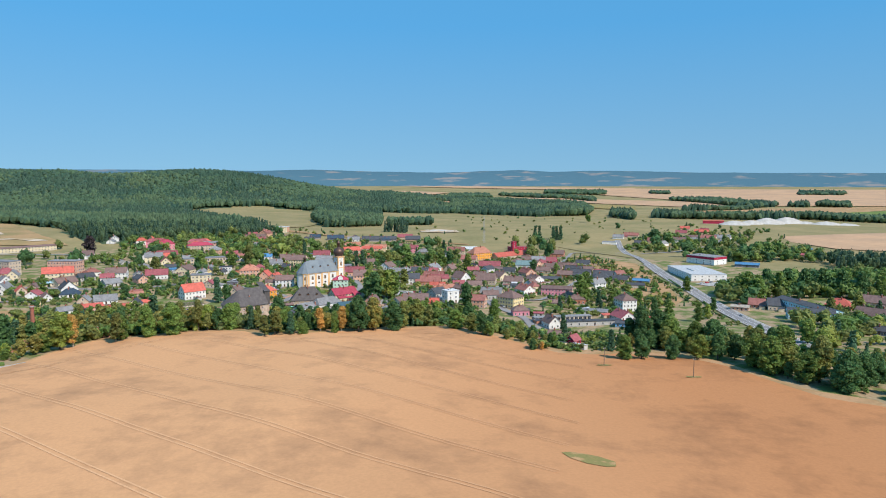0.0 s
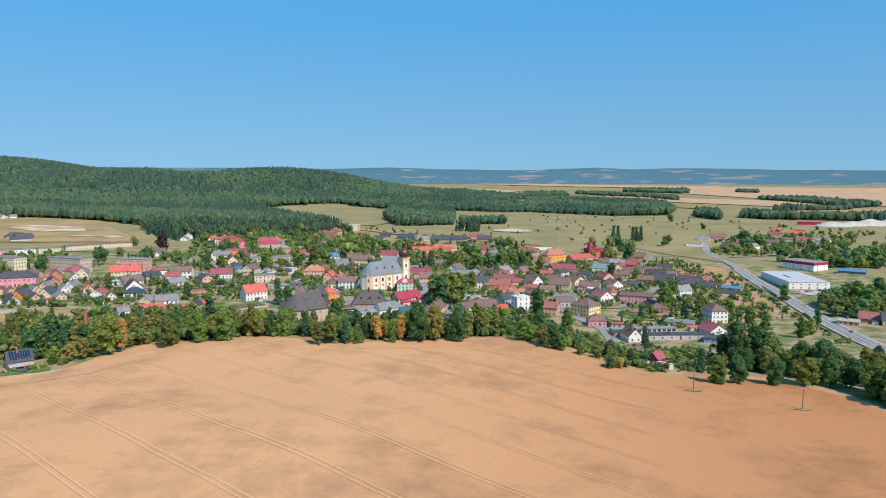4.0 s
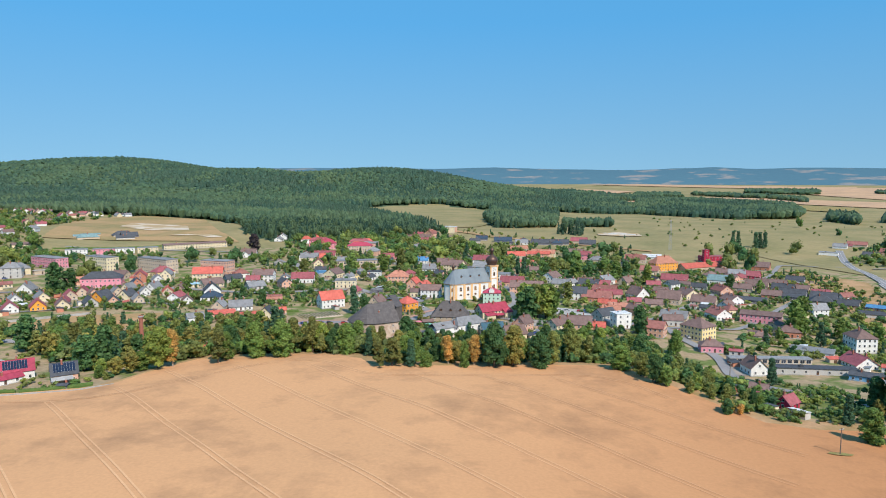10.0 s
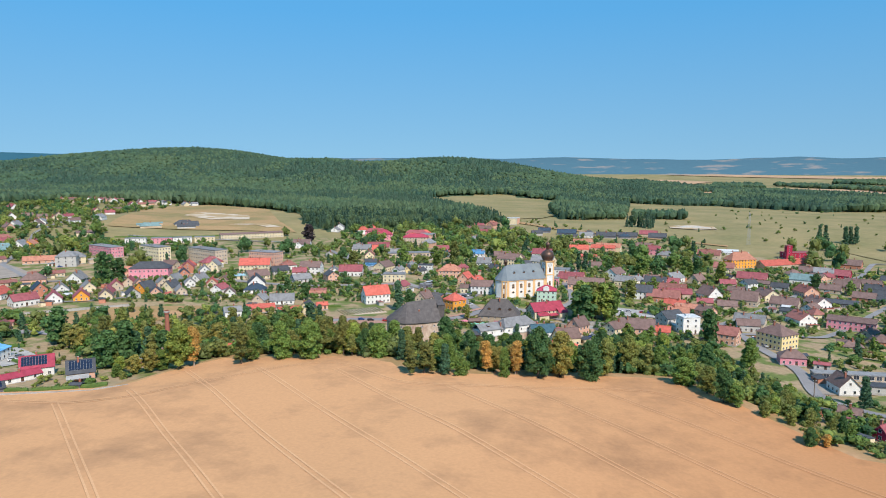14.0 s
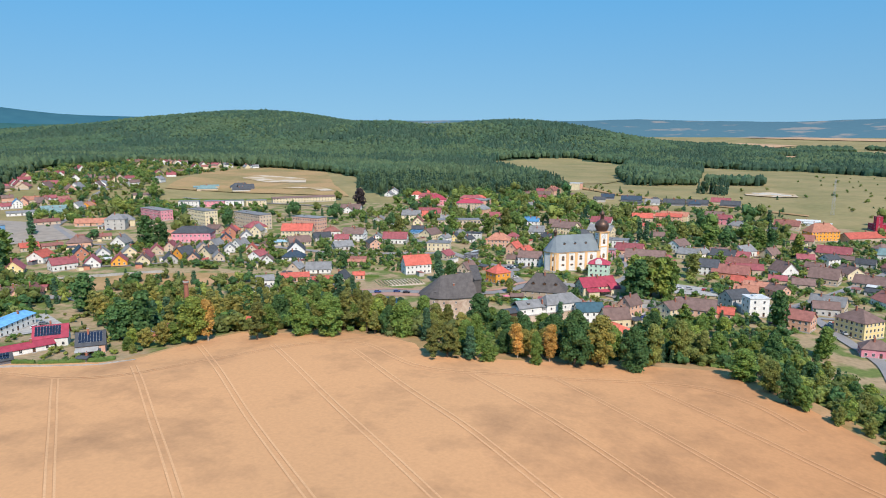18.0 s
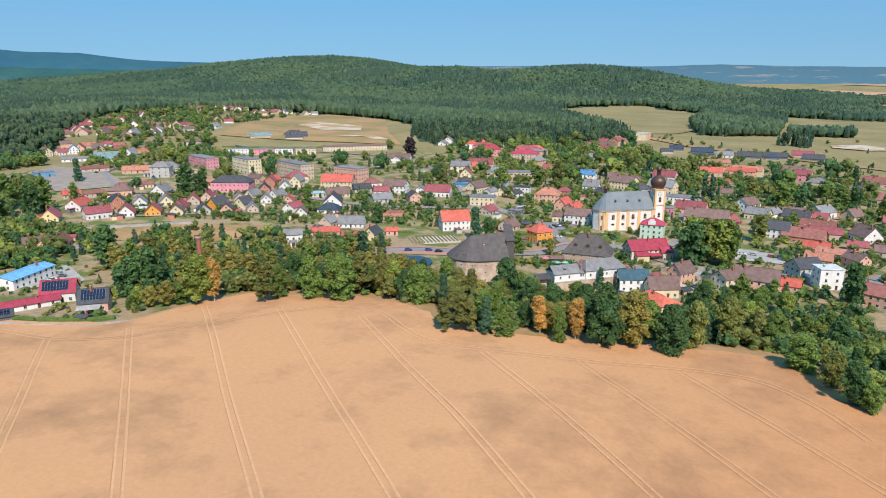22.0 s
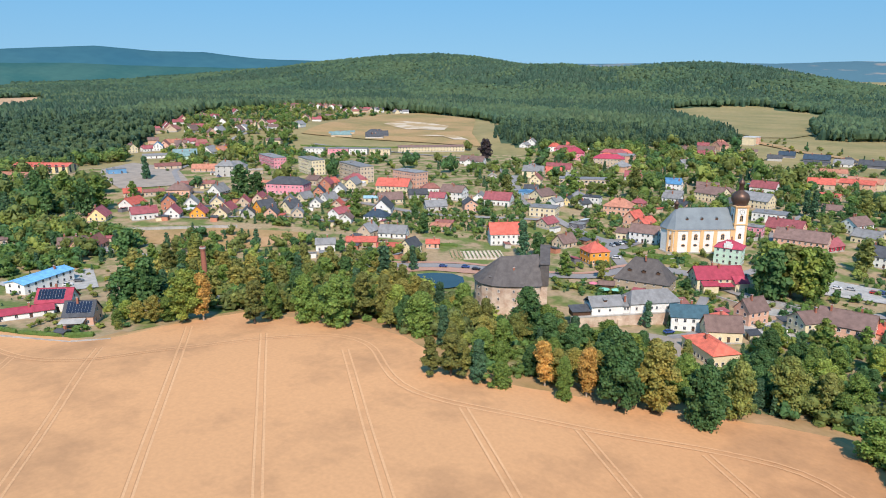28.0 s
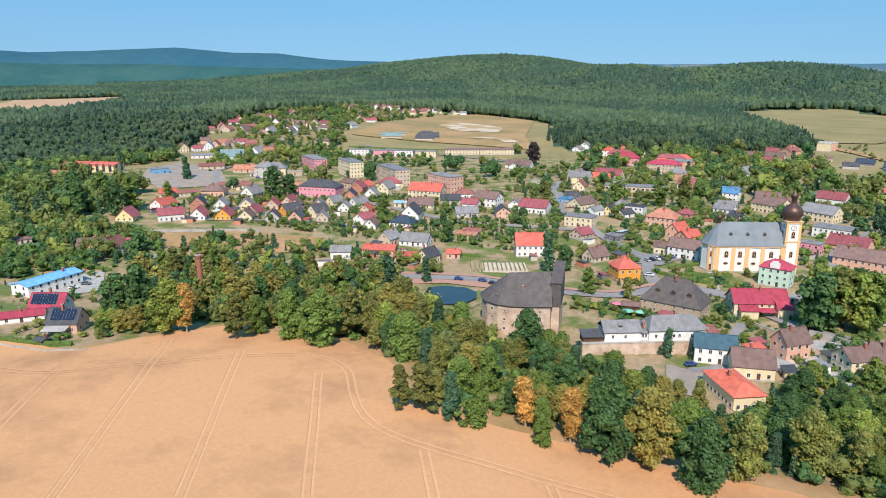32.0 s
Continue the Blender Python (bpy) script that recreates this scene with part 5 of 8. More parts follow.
for x, y, tall in ((80, 335, 9.5), (118, 317, 9.5), (22, 402, 9), (-20, 455, 9), (-152, 508, 8), (60, 445, 9), (-300, 395, 9), (-205, 480, 8), (-130, 545, 7), (40, 575, 8), (200, 400, 9)):
    pole(x, y, tall)

# ---- the houses of the town, one by one ----
house(-418, 416, 141, 13.0, 10.8, 3.2, "s", "yellow", "crimson")
house(-437, 446, 113, 13.7, 11.5, 4.4, "n", "white", "red")
house(-400, 436, 73, 15.4, 10.7, 4.4, "n", "white", "crimson")
house(-418, 462, 150, 10.9, 9.1, 6.2, "s", "brick", "navy")
house(-391, 451, 140, 11.8, 9.8, 3.2, "s", "white", "crimson")
house(-415, 477, 144, 11.1, 9.3, 3.2, "s", "white", "grey")
house(-380, 463, 139, 11.7, 9.7, 3.2, "s", "orange", "crimson")
house(-404, 490, 147, 11.0, 9.2, 3.2, "s", "cream", "grey")
house(-368, 472, 137, 10.4, 8.6, 3.2, "s", "cream", "brown")
house(-391, 503, 140, 10.5, 8.8, 3.2, "s", "beige", "crimson")
house(-355, 483, 145, 10.1, 8.4, 3.2, "s", "grey", "slate")
house(-381, 515, 139, 9.6, 8.0, 3.2, "s", "salmon", "brown")
house(-345, 494, 133, 9.8, 8.2, 3.2, "s", "salmon", "slate")
house(-369, 526, 142, 9.9, 8.3, 3.2, "s", "beige", "grey")
house(-335, 507, 141, 8.8, 7.3, 3.2, "s", "beige", "grey")
house(-350, 534, 135, 9.4, 7.8, 3.2, "s", "white", "grey")
house(-377, 558, 135, 10.0, 8.4, 3.2, "s", "brick", "navy")
house(-364, 567, 133, 10.9, 9.1, 4.4, "s", "white", "grey")
house(-335, 541, 128, 9.0, 7.5, 3.2, "s", "beige", "red")
house(-395, 584, 109, 11.6, 9.7, 3.2, "n", "salmon", "red")
house(-304, 522, 127, 9.2, 7.6, 3.2, "s", "white", "brown")
house(-384, 600, 67, 16.3, 11.4, 4.4, "h", "yellow", "crimson")
house(-296, 541, 25, 15.1, 10.5, 3.2, "h", "white", "navy")
house(-319, 575, 59, 17.2, 12.1, 3.2, "n", "cream", "brown")
house(-330, 568, 45, 11.1, 7.8, 3.2, "l", "cream", "cyan")
house(-335, 595, 28, 24.1, 14.0, 6.2, "n", "cream", "red")
house(-267, 507, 105, 10.2, 8.5, 4.4, "s", "beige", "grey")
house(-257, 518, 31, 16.0, 11.2, 3.2, "n", "white", "grey")
house(-226, 500, 101, 9.7, 8.1, 4.4, "s", "cream", "slate")
house(-256, 492, 40, 17.1, 11.9, 3.2, "l", "salmon", "red")
house(-312, 596, 52, 13.2, 9.3, 3.2, "n", "grey", "slate")
house(-284, 584, 55, 14.4, 10.1, 3.2, "n", "grey", "grey")
house(-293, 614, 14, 17.3, 12.1, 6.2, "n", "white", "brown")
house(-253, 559, 29, 11.1, 7.8, 3.2, "l", "salmon", "rust")
house(-225, 517, 40, 7.1, 5.0, 3.2, "n", "salmon", "red")
house(-666, 577, 62, 26.0, 11.2, 3.2, "l", "white", "grey", gap=5.0)
house(-648, 599, 60, 23.0, 14.0, 4.4, "n", "cream", "teal", gap=5.0)
house(-584, 547, 66, 22.4, 14.0, 3.2, "l", "beige", "rust", gap=5.0)
house(-544, 564, 47, 26.0, 10.3, 3.2, "n", "salmon", "orange", gap=5.0)
house(-508, 562, 37, 16.6, 11.6, 9.3, "h", "grey", "grey", gap=5.0)
house(-482, 520, 51, 26.0, 11.7, 3.2, "l", "cream", "rust")
house(-465, 495, 48, 17.1, 12.0, 4.4, "h", "salmon", "brown")
house(-442, 514, 117, 13.5, 11.2, 3.2, "s", "white", "grey")
house(-722, 577, 171, 12.5, 9.8, 5.4, "s", "cream", "brown")
house(-718, 593, 88, 13.5, 9.0, 3.6, "n", "white", "crimson")
house(-724, 616, 141, 11.5, 9.8, 4.4, "s", "salmon", "rust")
house(-714, 630, 58, 12.5, 9.0, 5.4, "n", "beige", "brown")
house(-715, 636, 176, 13.5, 9.8, 3.6, "s", "white", "crimson")
house(-709, 652, 72, 11.5, 9.0, 4.4, "n", "cream", "rust")
house(-716, 604, 151, 12.5, 9.8, 5.4, "s", "white", "blue")
house(-656, 632, 119, 15.0, 12.5, 3.2, "s", "white", "grey", gap=5.0)
house(-658, 645, 123, 14.3, 11.9, 3.2, "n", "orange", "orange", gap=5.0)
house(-1030, 770, 122, 15.0, 12.5, 3.2, "s", "brick", "red", gap=5.0)
house(-822, 653, 86, 13.5, 9.0, 3.6, "n", "salmon", "crimson")
house(-816, 669, 162, 11.5, 9.8, 4.4, "s", "beige", "crimson")
house(-921, 726, 68, 12.5, 9.0, 5.4, "n", "white", "brown")
house(-913, 740, 165, 13.5, 9.8, 3.6, "s", "cream", "crimson")
house(-1004, 780, 69, 11.5, 9.0, 4.4, "n", "white", "crimson")
house(-936, 784, 166, 12.5, 9.8, 5.4, "s", "salmon", "brown")
house(-930, 800, 83, 13.5, 9.0, 3.6, "n", "beige", "crimson")
house(-782, 682, 115, 15.0, 12.5, 3.2, "s", "white", "brown", gap=5.0)
house(-755, 703, 118, 15.0, 12.5, 3.2, "s", "white", "grey", gap=5.0)
house(-815, 744, 147, 11.5, 9.8, 4.4, "s", "white", "brown")
house(-805, 758, 64, 12.5, 9.0, 5.4, "n", "cream", "brown")
house(-957, 853, 169, 13.5, 9.8, 3.6, "s", "white", "crimson")
house(-747, 725, 127, 15.0, 12.5, 3.2, "s", "white", "brown", gap=5.0)
house(-789, 766, 66, 11.5, 9.0, 4.4, "n", "salmon", "brown")
house(-780, 783, 142, 12.5, 9.8, 5.4, "s", "beige", "brown")
house(-782, 799, 80, 13.5, 9.0, 3.6, "n", "white", "crimson")
house(-761, 760, 145, 11.5, 9.8, 4.4, "s", "cream", "rust")
house(-736, 769, 71, 12.5, 9.0, 5.4, "n", "white", "brown")
house(-671, 730, 49, 25.2, 14.0, 4.4, "l", "cream", "brown", gap=5.0)
house(-1040, 1007, 147, 13.5, 9.8, 3.6, "s", "salmon", "crimson")
house(-1028, 1019, 43, 11.5, 9.0, 4.4, "n", "beige", "brown")
house(-1306, 1272, 158, 12.5, 9.8, 5.4, "s", "white", "brown")
house(-1298, 1286, 75, 13.5, 9.0, 3.6, "n", "cream", "crimson")
house(-1057, 1096, 152, 11.5, 9.8, 4.4, "s", "white", "rust")
house(-1049, 1112, 69, 12.5, 9.0, 5.4, "n", "salmon", "brown")
house(-1031, 1105, 146, 13.5, 9.8, 3.6, "s", "beige", "brown")
house(-1019, 1117, 42, 11.5, 9.0, 4.4, "n", "white", "brown")
house(-848, 907, 136, 12.5, 9.8, 5.4, "s", "cream", "brown")
house(-834, 917, 53, 13.5, 9.0, 3.6, "n", "white", "crimson")
house(-918, 989, 128, 11.5, 9.8, 4.4, "s", "salmon", "brown")
house(-904, 999, 45, 12.5, 9.0, 5.4, "n", "beige", "brown")
house(-754, 824, 112, 15.0, 12.5, 4.4, "n", "white", "grey", gap=5.0)
house(-955, 1080, 152, 13.5, 9.8, 3.6, "s", "white", "crimson")
house(-943, 1092, 48, 11.5, 9.0, 4.4, "n", "cream", "rust")
house(-961, 1105, 155, 12.5, 9.8, 5.4, "s", "white", "brown")
house(-951, 1119, 72, 13.5, 9.0, 3.6, "n", "salmon", "brown")
house(-947, 1135, 136, 11.5, 9.8, 4.4, "s", "beige", "slate")
house(-935, 1147, 53, 12.5, 9.0, 5.4, "n", "white", "slate")
house(-898, 1152, 156, 13.5, 9.8, 3.6, "s", "cream", "grey")
house(-888, 1166, 52, 11.5, 9.0, 4.4, "n", "white", "grey")
house(-667, 825, 49, 26.0, 11.7, 3.2, "h", "beige", "teal", gap=5.0)
house(-652, 871, 51, 26.0, 13.3, 3.2, "h", "grey", "slate", gap=5.0)
house(-956, 677, 125, 13.6, 11.4, 3.2, "s", "salmon", "red", gap=5.0)
house(-746, 687, 161, 12.5, 9.8, 5.4, "s", "salmon", "brown")
house(-805, 670, 131, 15.0, 12.5, 3.2, "n", "beige", "rust", gap=5.0)
house(-695, 645, 67, 13.5, 9.0, 3.6, "n", "beige", "crimson")
house(-355, 380, 126, 8.7, 7.3, 4.4, "s", "salmon", "brown")
house(-410, 779, 23, 23.8, 14.0, 3.2, "n", "white", "brown", gap=5.0)
house(-263, 628, 21, 19.0, 13.3, 4.4, "n", "white", "crimson")
house(-249, 662, 82, 15.0, 12.5, 4.4, "n", "cream", "brown")
house(-220, 621, 19, 17.3, 12.1, 6.2, "f", "cream", "grey")
house(-225, 660, 99, 9.0, 7.5, 3.2, "s", "yellow", "slate")
house(-214, 673, 14, 12.1, 8.4, 6.2, "f", "white", "slate")
house(-187, 662, 13, 18.5, 12.9, 6.2, "h", "salmon", "orange")
house(-183, 682, 12, 9.6, 6.7, 6.2, "h", "brick", "crimson")
house(-167, 644, 84, 11.1, 9.2, 4.4, "s", "salmon", "red")
house(-152, 603, 13, 9.3, 6.5, 4.4, "n", "cream", "brown")
house(-140, 604, 9, 15.7, 11.0, 6.2, "n", "white", "brown")
house(-188, 610, 3, 8.7, 6.1, 3.2, "f", "slate", "grey")
house(-205, 602, 86, 11.1, 9.3, 3.2, "n", "beige", "crimson")
house(-173, 571, 79, 11.0, 9.1, 3.2, "s", "beige", "brown")
house(-316, 749, 21, 18.0, 12.6, 6.2, "n", "cream", "grey", gap=5.0)
house(-323, 801, 19, 24.0, 14.0, 3.2, "n", "cream", "crimson", gap=5.0)
house(-373, 895, 18, 26.0, 9.4, 9.3, "h", "pink", "crimson", gap=5.0)
house(-324, 909, 13, 26.0, 9.2, 9.3, "h", "salmon", "crimson", gap=5.0)
house(-304, 899, 12, 16.9, 11.8, 9.3, "l", "salmon", "grey", gap=5.0)
house(-259, 742, 29, 44.0, 14.0, 6.8, "f", "beige", "grey", label="long flat-roofed beige building", category="building", name="public_building", gap=3.2, size=(2.0, 1.6))
house(-268, 671, 23, 12.5, 8.7, 3.2, "f", "blue", "blue")
house(-201, 783, 8, 11.3, 7.9, 6.2, "n", "white", "blue")
house(-175, 719, 8, 12.6, 8.9, 6.2, "n", "white", "grey")
house(-163, 764, 349, 21.9, 14.0, 6.2, "n", "cream", "brown")
house(-130, 764, 351, 21.9, 14.0, 6.2, "n", "cream", "grey")
house(-148, 838, 2, 20.0, 14.0, 4.4, "n", "white", "crimson", gap=5.0)
house(-107, 720, 5, 21.3, 14.0, 6.2, "f", "white", "grey")
house(-101, 668, 2, 10.1, 7.1, 6.2, "f", "pink", "grey")
house(-251, 919, 81, 14.9, 12.4, 3.2, "s", "white", "grey", gap=5.0)
house(-284, 1061, 10, 19.7, 13.8, 3.2, "n", "beige", "brown", gap=5.0)
house(-282, 1100, 69, 15.0, 12.5, 6.2, "n", "salmon", "rust", gap=5.0)
house(-278, 1190, 7, 15.2, 10.7, 9.3, "f", "cream", "cream", gap=5.0)
house(-93, 900, 360, 26.0, 8.5, 6.2, "n", "salmon", "red", gap=5.0)
house(-96, 819, 1, 16.0, 11.2, 6.2, "l", "salmon", "red")
house(-41, 911, 350, 16.1, 11.3, 6.2, "n", "pink", "crimson", gap=5.0)
house(-25, 862, 354, 14.9, 10.4, 6.2, "h", "beige", "grey", gap=5.0)
house(-168, 1077, 8, 25.7, 14.0, 3.2, "n", "slate", "navy", gap=5.0)
house(-138, 1059, 6, 17.9, 12.5, 3.2, "n", "white", "grey", gap=5.0)
house(-113, 1071, 4, 26.0, 13.9, 3.2, "n", "slate", "slate", gap=5.0)
house(-87, 1089, 2, 26.0, 11.7, 3.2, "n", "slate", "slate", gap=5.0)
house(-62, 1123, 0, 23.7, 14.0, 3.2, "n", "beige", "crimson", gap=5.0)
house(-48, 1095, 360, 22.9, 14.0, 3.2, "n", "slate", "slate", gap=5.0)
house(-202, 1088, 10, 16.9, 11.8, 3.2, "n", "slate", "navy", gap=5.0)
house(-73, 664, 4, 27.5, 14.0, 6.2, "n", "salmon", "brown")
house(-61, 675, 66, 12.0, 10.0, 3.2, "n", "crimson", "crimson")
house(-59, 729, 64, 15.0, 12.5, 6.2, "n", "white", "brown")
house(-48, 709, 350, 15.6, 10.9, 4.4, "n", "cream", "grey")
house(-32, 664, 357, 19.1, 13.3, 6.2, "n", "white", "slate")
house(-14, 660, 355, 23.3, 14.0, 4.4, "n", "brick", "rust")
house(-5, 636, 354, 14.1, 9.8, 3.2, "n", "brick", "red")
house(-24, 717, 354, 17.4, 12.2, 4.4, "n", "beige", "slate")
house(-12, 720, 352, 13.5, 9.5, 4.4, "n", "beige", "crimson")
house(-5, 564, 45, 13.5, 11.3, 6.2, "n", "grey", "slate")
house(-1, 598, 356, 13.1, 9.2, 4.4, "n", "salmon", "orange")
house(-54, 521, 65, 10.5, 8.0, 6.4, "n", "salmon", "brown", rise=4.4)
house(-56, 494, 35, 13.0, 9.5, 4.8, "n", "cream", "brown", rise=4.6)
house(-70, 496, 32, 13.5, 8.5, 6.4, "n", "white", "petrol", rise=3.6)
house(-33, 522, 56, 11.4, 9.5, 6.2, "n", "cream", "brown")
house(-21, 527, 3, 18.9, 13.2, 6.2, "n", "salmon", "brown")
house(-9, 535, 1, 11.4, 8.0, 3.2, "n", "salmon", "red")
house(26, 534, 343, 15.2, 10.6, 6.2, "n", "salmon", "rust")
house(57, 502, 6, 12.2, 8.5, 4.4, "h", "pink", "brown")
house(104, 622, 345, 27.1, 14.0, 6.2, "l", "pink", "brown")
house(75, 624, 118, 15.0, 12.5, 4.4, "n", "white", "rust")
house(74, 464, 110, 10.8, 9.0, 4.4, "s", "white", "brown")
house(112, 572, 358, 13.3, 9.3, 4.4, "h", "brick", "brown")
house(92, 551, 5, 10.4, 7.3, 3.2, "h", "beige", "brown")
house(42, 588, 347, 17.7, 12.4, 4.4, "n", "beige", "grey")
house(43, 671, 347, 17.9, 12.5, 4.4, "s", "beige", "brown")
house(18, 682, 128, 15.0, 12.5, 4.4, "s", "white", "brown")
house(-12, 693, 353, 26.0, 11.7, 4.4, "n", "brick", "rust")
house(6, 623, 353, 19.3, 13.5, 4.4, "l", "salmon", "orange")
house(59, 696, 121, 15.0, 12.5, 4.4, "n", "cream", "brown")
house(70, 675, 344, 18.6, 13.0, 3.2, "n", "beige", "brown")
house(89, 723, 118, 15.0, 12.5, 4.4, "n", "salmon", "rust")
house(53, 775, 351, 24.0, 14.0, 3.2, "n", "beige", "crimson", gap=5.0)
house(34, 752, 118, 12.1, 10.1, 3.2, "s", "beige", "slate", gap=5.0)
house(93, 781, 345, 18.4, 12.9, 4.4, "n", "white", "teal", gap=5.0)
house(117, 839, 352, 16.2, 11.4, 4.4, "n", "white", "grey", gap=5.0)
house(129, 836, 341, 19.0, 13.3, 3.2, "n", "crimson", "crimson", gap=5.0)
house(140, 786, 343, 26.0, 11.7, 3.2, "n", "beige", "brown", gap=5.0)
house(145, 759, 340, 18.1, 12.7, 3.2, "n", "slate", "slate", gap=5.0)
house(150, 915, 342, 23.1, 14.0, 4.4, "n", "brick", "brown", gap=5.0)
house(107, 695, 346, 26.0, 12.8, 3.2, "l", "slate", "slate")
house(140, 721, 343, 26.0, 13.3, 3.2, "l", "slate", "slate", gap=5.0)
house(92, 683, 117, 14.7, 12.2, 4.4, "n", "white", "brown")
house(167, 817, 340, 16.1, 11.3, 3.2, "n", "grey", "slate", gap=5.0)
house(-11, 741, 57, 15.0, 12.5, 4.4, "n", "white", "grey", gap=5.0)
house(31, 820, 351, 17.9, 12.6, 4.4, "n", "beige", "rust", gap=5.0)
house(18, 936, 352, 23.3, 14.0, 4.4, "n", "beige", "rust", gap=5.0)
house(47, 980, 350, 26.0, 7.2, 3.2, "l", "white", "white", gap=5.0)
house(72, 740, 347, 12.8, 9.0, 3.2, "n", "grey", "slate", gap=5.0)
house(107, 852, 345, 17.4, 12.2, 3.2, "n", "beige", "brown", gap=5.0)
house(110, 748, 343, 15.0, 10.5, 3.2, "n", "beige", "brown", gap=5.0)
house(8, 745, 60, 12.0, 10.0, 3.2, "s", "beige", "brown", gap=5.0)
house(38, 710, 348, 12.0, 8.4, 3.2, "n", "brick", "brown")
house(-90, 693, 0, 20.6, 14.0, 4.4, "n", "salmon", "crimson")
house(161, 766, 339, 13.6, 9.5, 3.2, "n", "beige", "brown", gap=5.0)
house(72, 651, 344, 13.6, 9.5, 3.2, "l", "grey", "slate")
house(147, 549, 104, 15.0, 12.5, 9.3, "h", "white", "brown")
house(125, 771, 343, 19.2, 13.5, 3.2, "n", "beige", "brown", gap=5.0)
house(147, 730, 340, 21.1, 14.0, 3.2, "n", "grey", "slate", gap=5.0)
house(170, 725, 338, 19.7, 13.8, 3.2, "n", "slate", "slate", gap=5.0)
house(181, 697, 337, 15.0, 10.5, 3.2, "n", "beige", "slate", gap=5.0)
house(201, 692, 335, 16.3, 11.4, 3.2, "l", "slate", "blue", gap=5.0)
house(129, 722, 342, 15.2, 10.7, 3.2, "n", "brick", "brown", gap=5.0)
house(132, 499, 109, 15.0, 12.5, 3.2, "n", "white", "crimson")
house(145, 487, 337, 9.7, 6.8, 3.2, "l", "white", "red")
house(124, 460, 339, 13.1, 9.1, 3.2, "l", "blue", "slate")
house(115, 524, 342, 22.9, 14.0, 3.2, "f", "white", "grey")
house(75, 390, 49, 7.3, 6.1, 3.2, "s", "crimson", "crimson")
house(68, 413, 342, 7.3, 5.1, 3.2, "n", "grey", "brown")
house(275, 1134, 341, 23.2, 14.0, 4.4, "f", "white", "grey", gap=5.0)
house(353, 1103, 42, 15.0, 12.5, 4.4, "n", "white", "grey", gap=5.0)
house(323, 1121, 339, 19.7, 13.8, 3.2, "n", "cream", "slate", gap=5.0)
house(357, 1157, 334, 23.5, 14.0, 3.2, "n", "salmon", "rust", gap=5.0)
house(391, 1138, 332, 26.0, 11.7, 6.2, "n", "white", "brown", gap=5.0)
house(418, 1155, 332, 26.0, 8.5, 4.4, "n", "grey", "grey", gap=5.0)
house(456, 1180, 330, 24.6, 14.0, 3.2, "n", "cream", "rust", gap=5.0)
house(480, 1179, 329, 26.0, 13.4, 3.2, "n", "white", "grey", gap=5.0)
house(485, 1289, 331, 26.0, 11.7, 3.2, "n", "brick", "red", gap=5.0)
house(339, 1238, 338, 26.0, 13.0, 3.2, "n", "beige", "rust", gap=5.0)
house(309, 1211, 339, 18.5, 13.0, 3.2, "n", "white", "grey", gap=5.0)
house(312, 535, 320, 18.5, 13.0, 4.4, "h", "brick", "red")
house(347, 546, 316, 20.9, 14.0, 4.4, "n", "salmon", "brown", gap=5.0)
house(301, 475, 308, 21.0, 14.0, 6.2, "n", "orange", "brown")
house(258, 552, 330, 17.9, 12.5, 3.2, "n", "brick", "rust")
house(236, 540, 331, 13.0, 9.1, 3.2, "l", "salmon", "beige")
house(280, 434, 317, 10.4, 7.3, 3.2, "n", "slate", "slate")
house(269, 540, 342, 21.4, 14.0, 4.4, "n", "beige", "slate")
house(266, 492, 340, 30.5, 13.7, 6.2, "l", "cyan", "slate")
house(362, 814, 331, 26.0, 14.0, 3.2, "l", "slate", "blue", gap=5.0)
house(517, 987, 327, 26.0, 9.3, 3.2, "l", "white", "blue", gap=5.0)
house(479, 912, 327, 23.6, 14.0, 3.2, "l", "pink", "crimson", gap=5.0)
house(450, 922, 329, 21.4, 14.0, 3.2, "l", "salmon", "brown", gap=5.0)
house(-56, 963, 358, 23.1, 14.0, 3.2, "n", "brick", "brown", gap=5.0)
house(-399, 353, 75, 9.3, 6.5, 3.2, "l", "beige", "brown")
house(-356, 388, 134, 10.3, 8.6, 3.2, "s", "salmon", "rust")
house(-364, 379, 65, 13.6, 9.5, 3.2, "n", "beige", "brown")
house(-262, 471, 48, 10.3, 7.2, 4.4, "n", "white", "grey")
house(-236, 495, 45, 14.4, 10.1, 3.2, "l", "salmon", "red")
# More houses between them.
house(40, 574, 6, 12.8, 9.0, 4.4, "n", "grey", "brown")
house(48, 686, 56, 11.9, 9.9, 3.2, "n", "white", "brown", gap=6.0)
house(86, 667, 53, 10.9, 9.1, 3.2, "n", "white", "brown", gap=6.0)
house(56, 752, 355, 18.4, 12.9, 3.2, "l", "beige", "brown", gap=6.0)
house(117, 817, 1, 12.8, 8.9, 3.2, "h", "salmon", "crimson", gap=6.0)
house(154, 931, 0, 14.0, 9.8, 3.2, "h", "beige", "crimson", gap=7.5)
house(147, 772, 354, 10.8, 7.6, 3.2, "h", "grey", "slate", gap=6.0)
house(176, 761, 352, 14.2, 9.9, 3.2, "l", "beige", "crimson", gap=6.0)
house(164, 709, 351, 16.5, 11.6, 3.2, "h", "slate", "slate", gap=6.0)
house(107, 586, 59, 12.8, 10.7, 4.4, "n", "beige", "brown")
house(186, 660, 348, 16.9, 11.8, 3.2, "l", "grey", "slate", gap=6.0)
house(191, 718, 345, 9.5, 6.7, 3.2, "l", "slate", "slate", gap=6.0)
house(90, 560, 355, 8.1, 5.7, 3.2, "l", "beige", "brown")
house(70, 497, 352, 7.0, 5.0, 3.2, "l", "grey", "crimson")
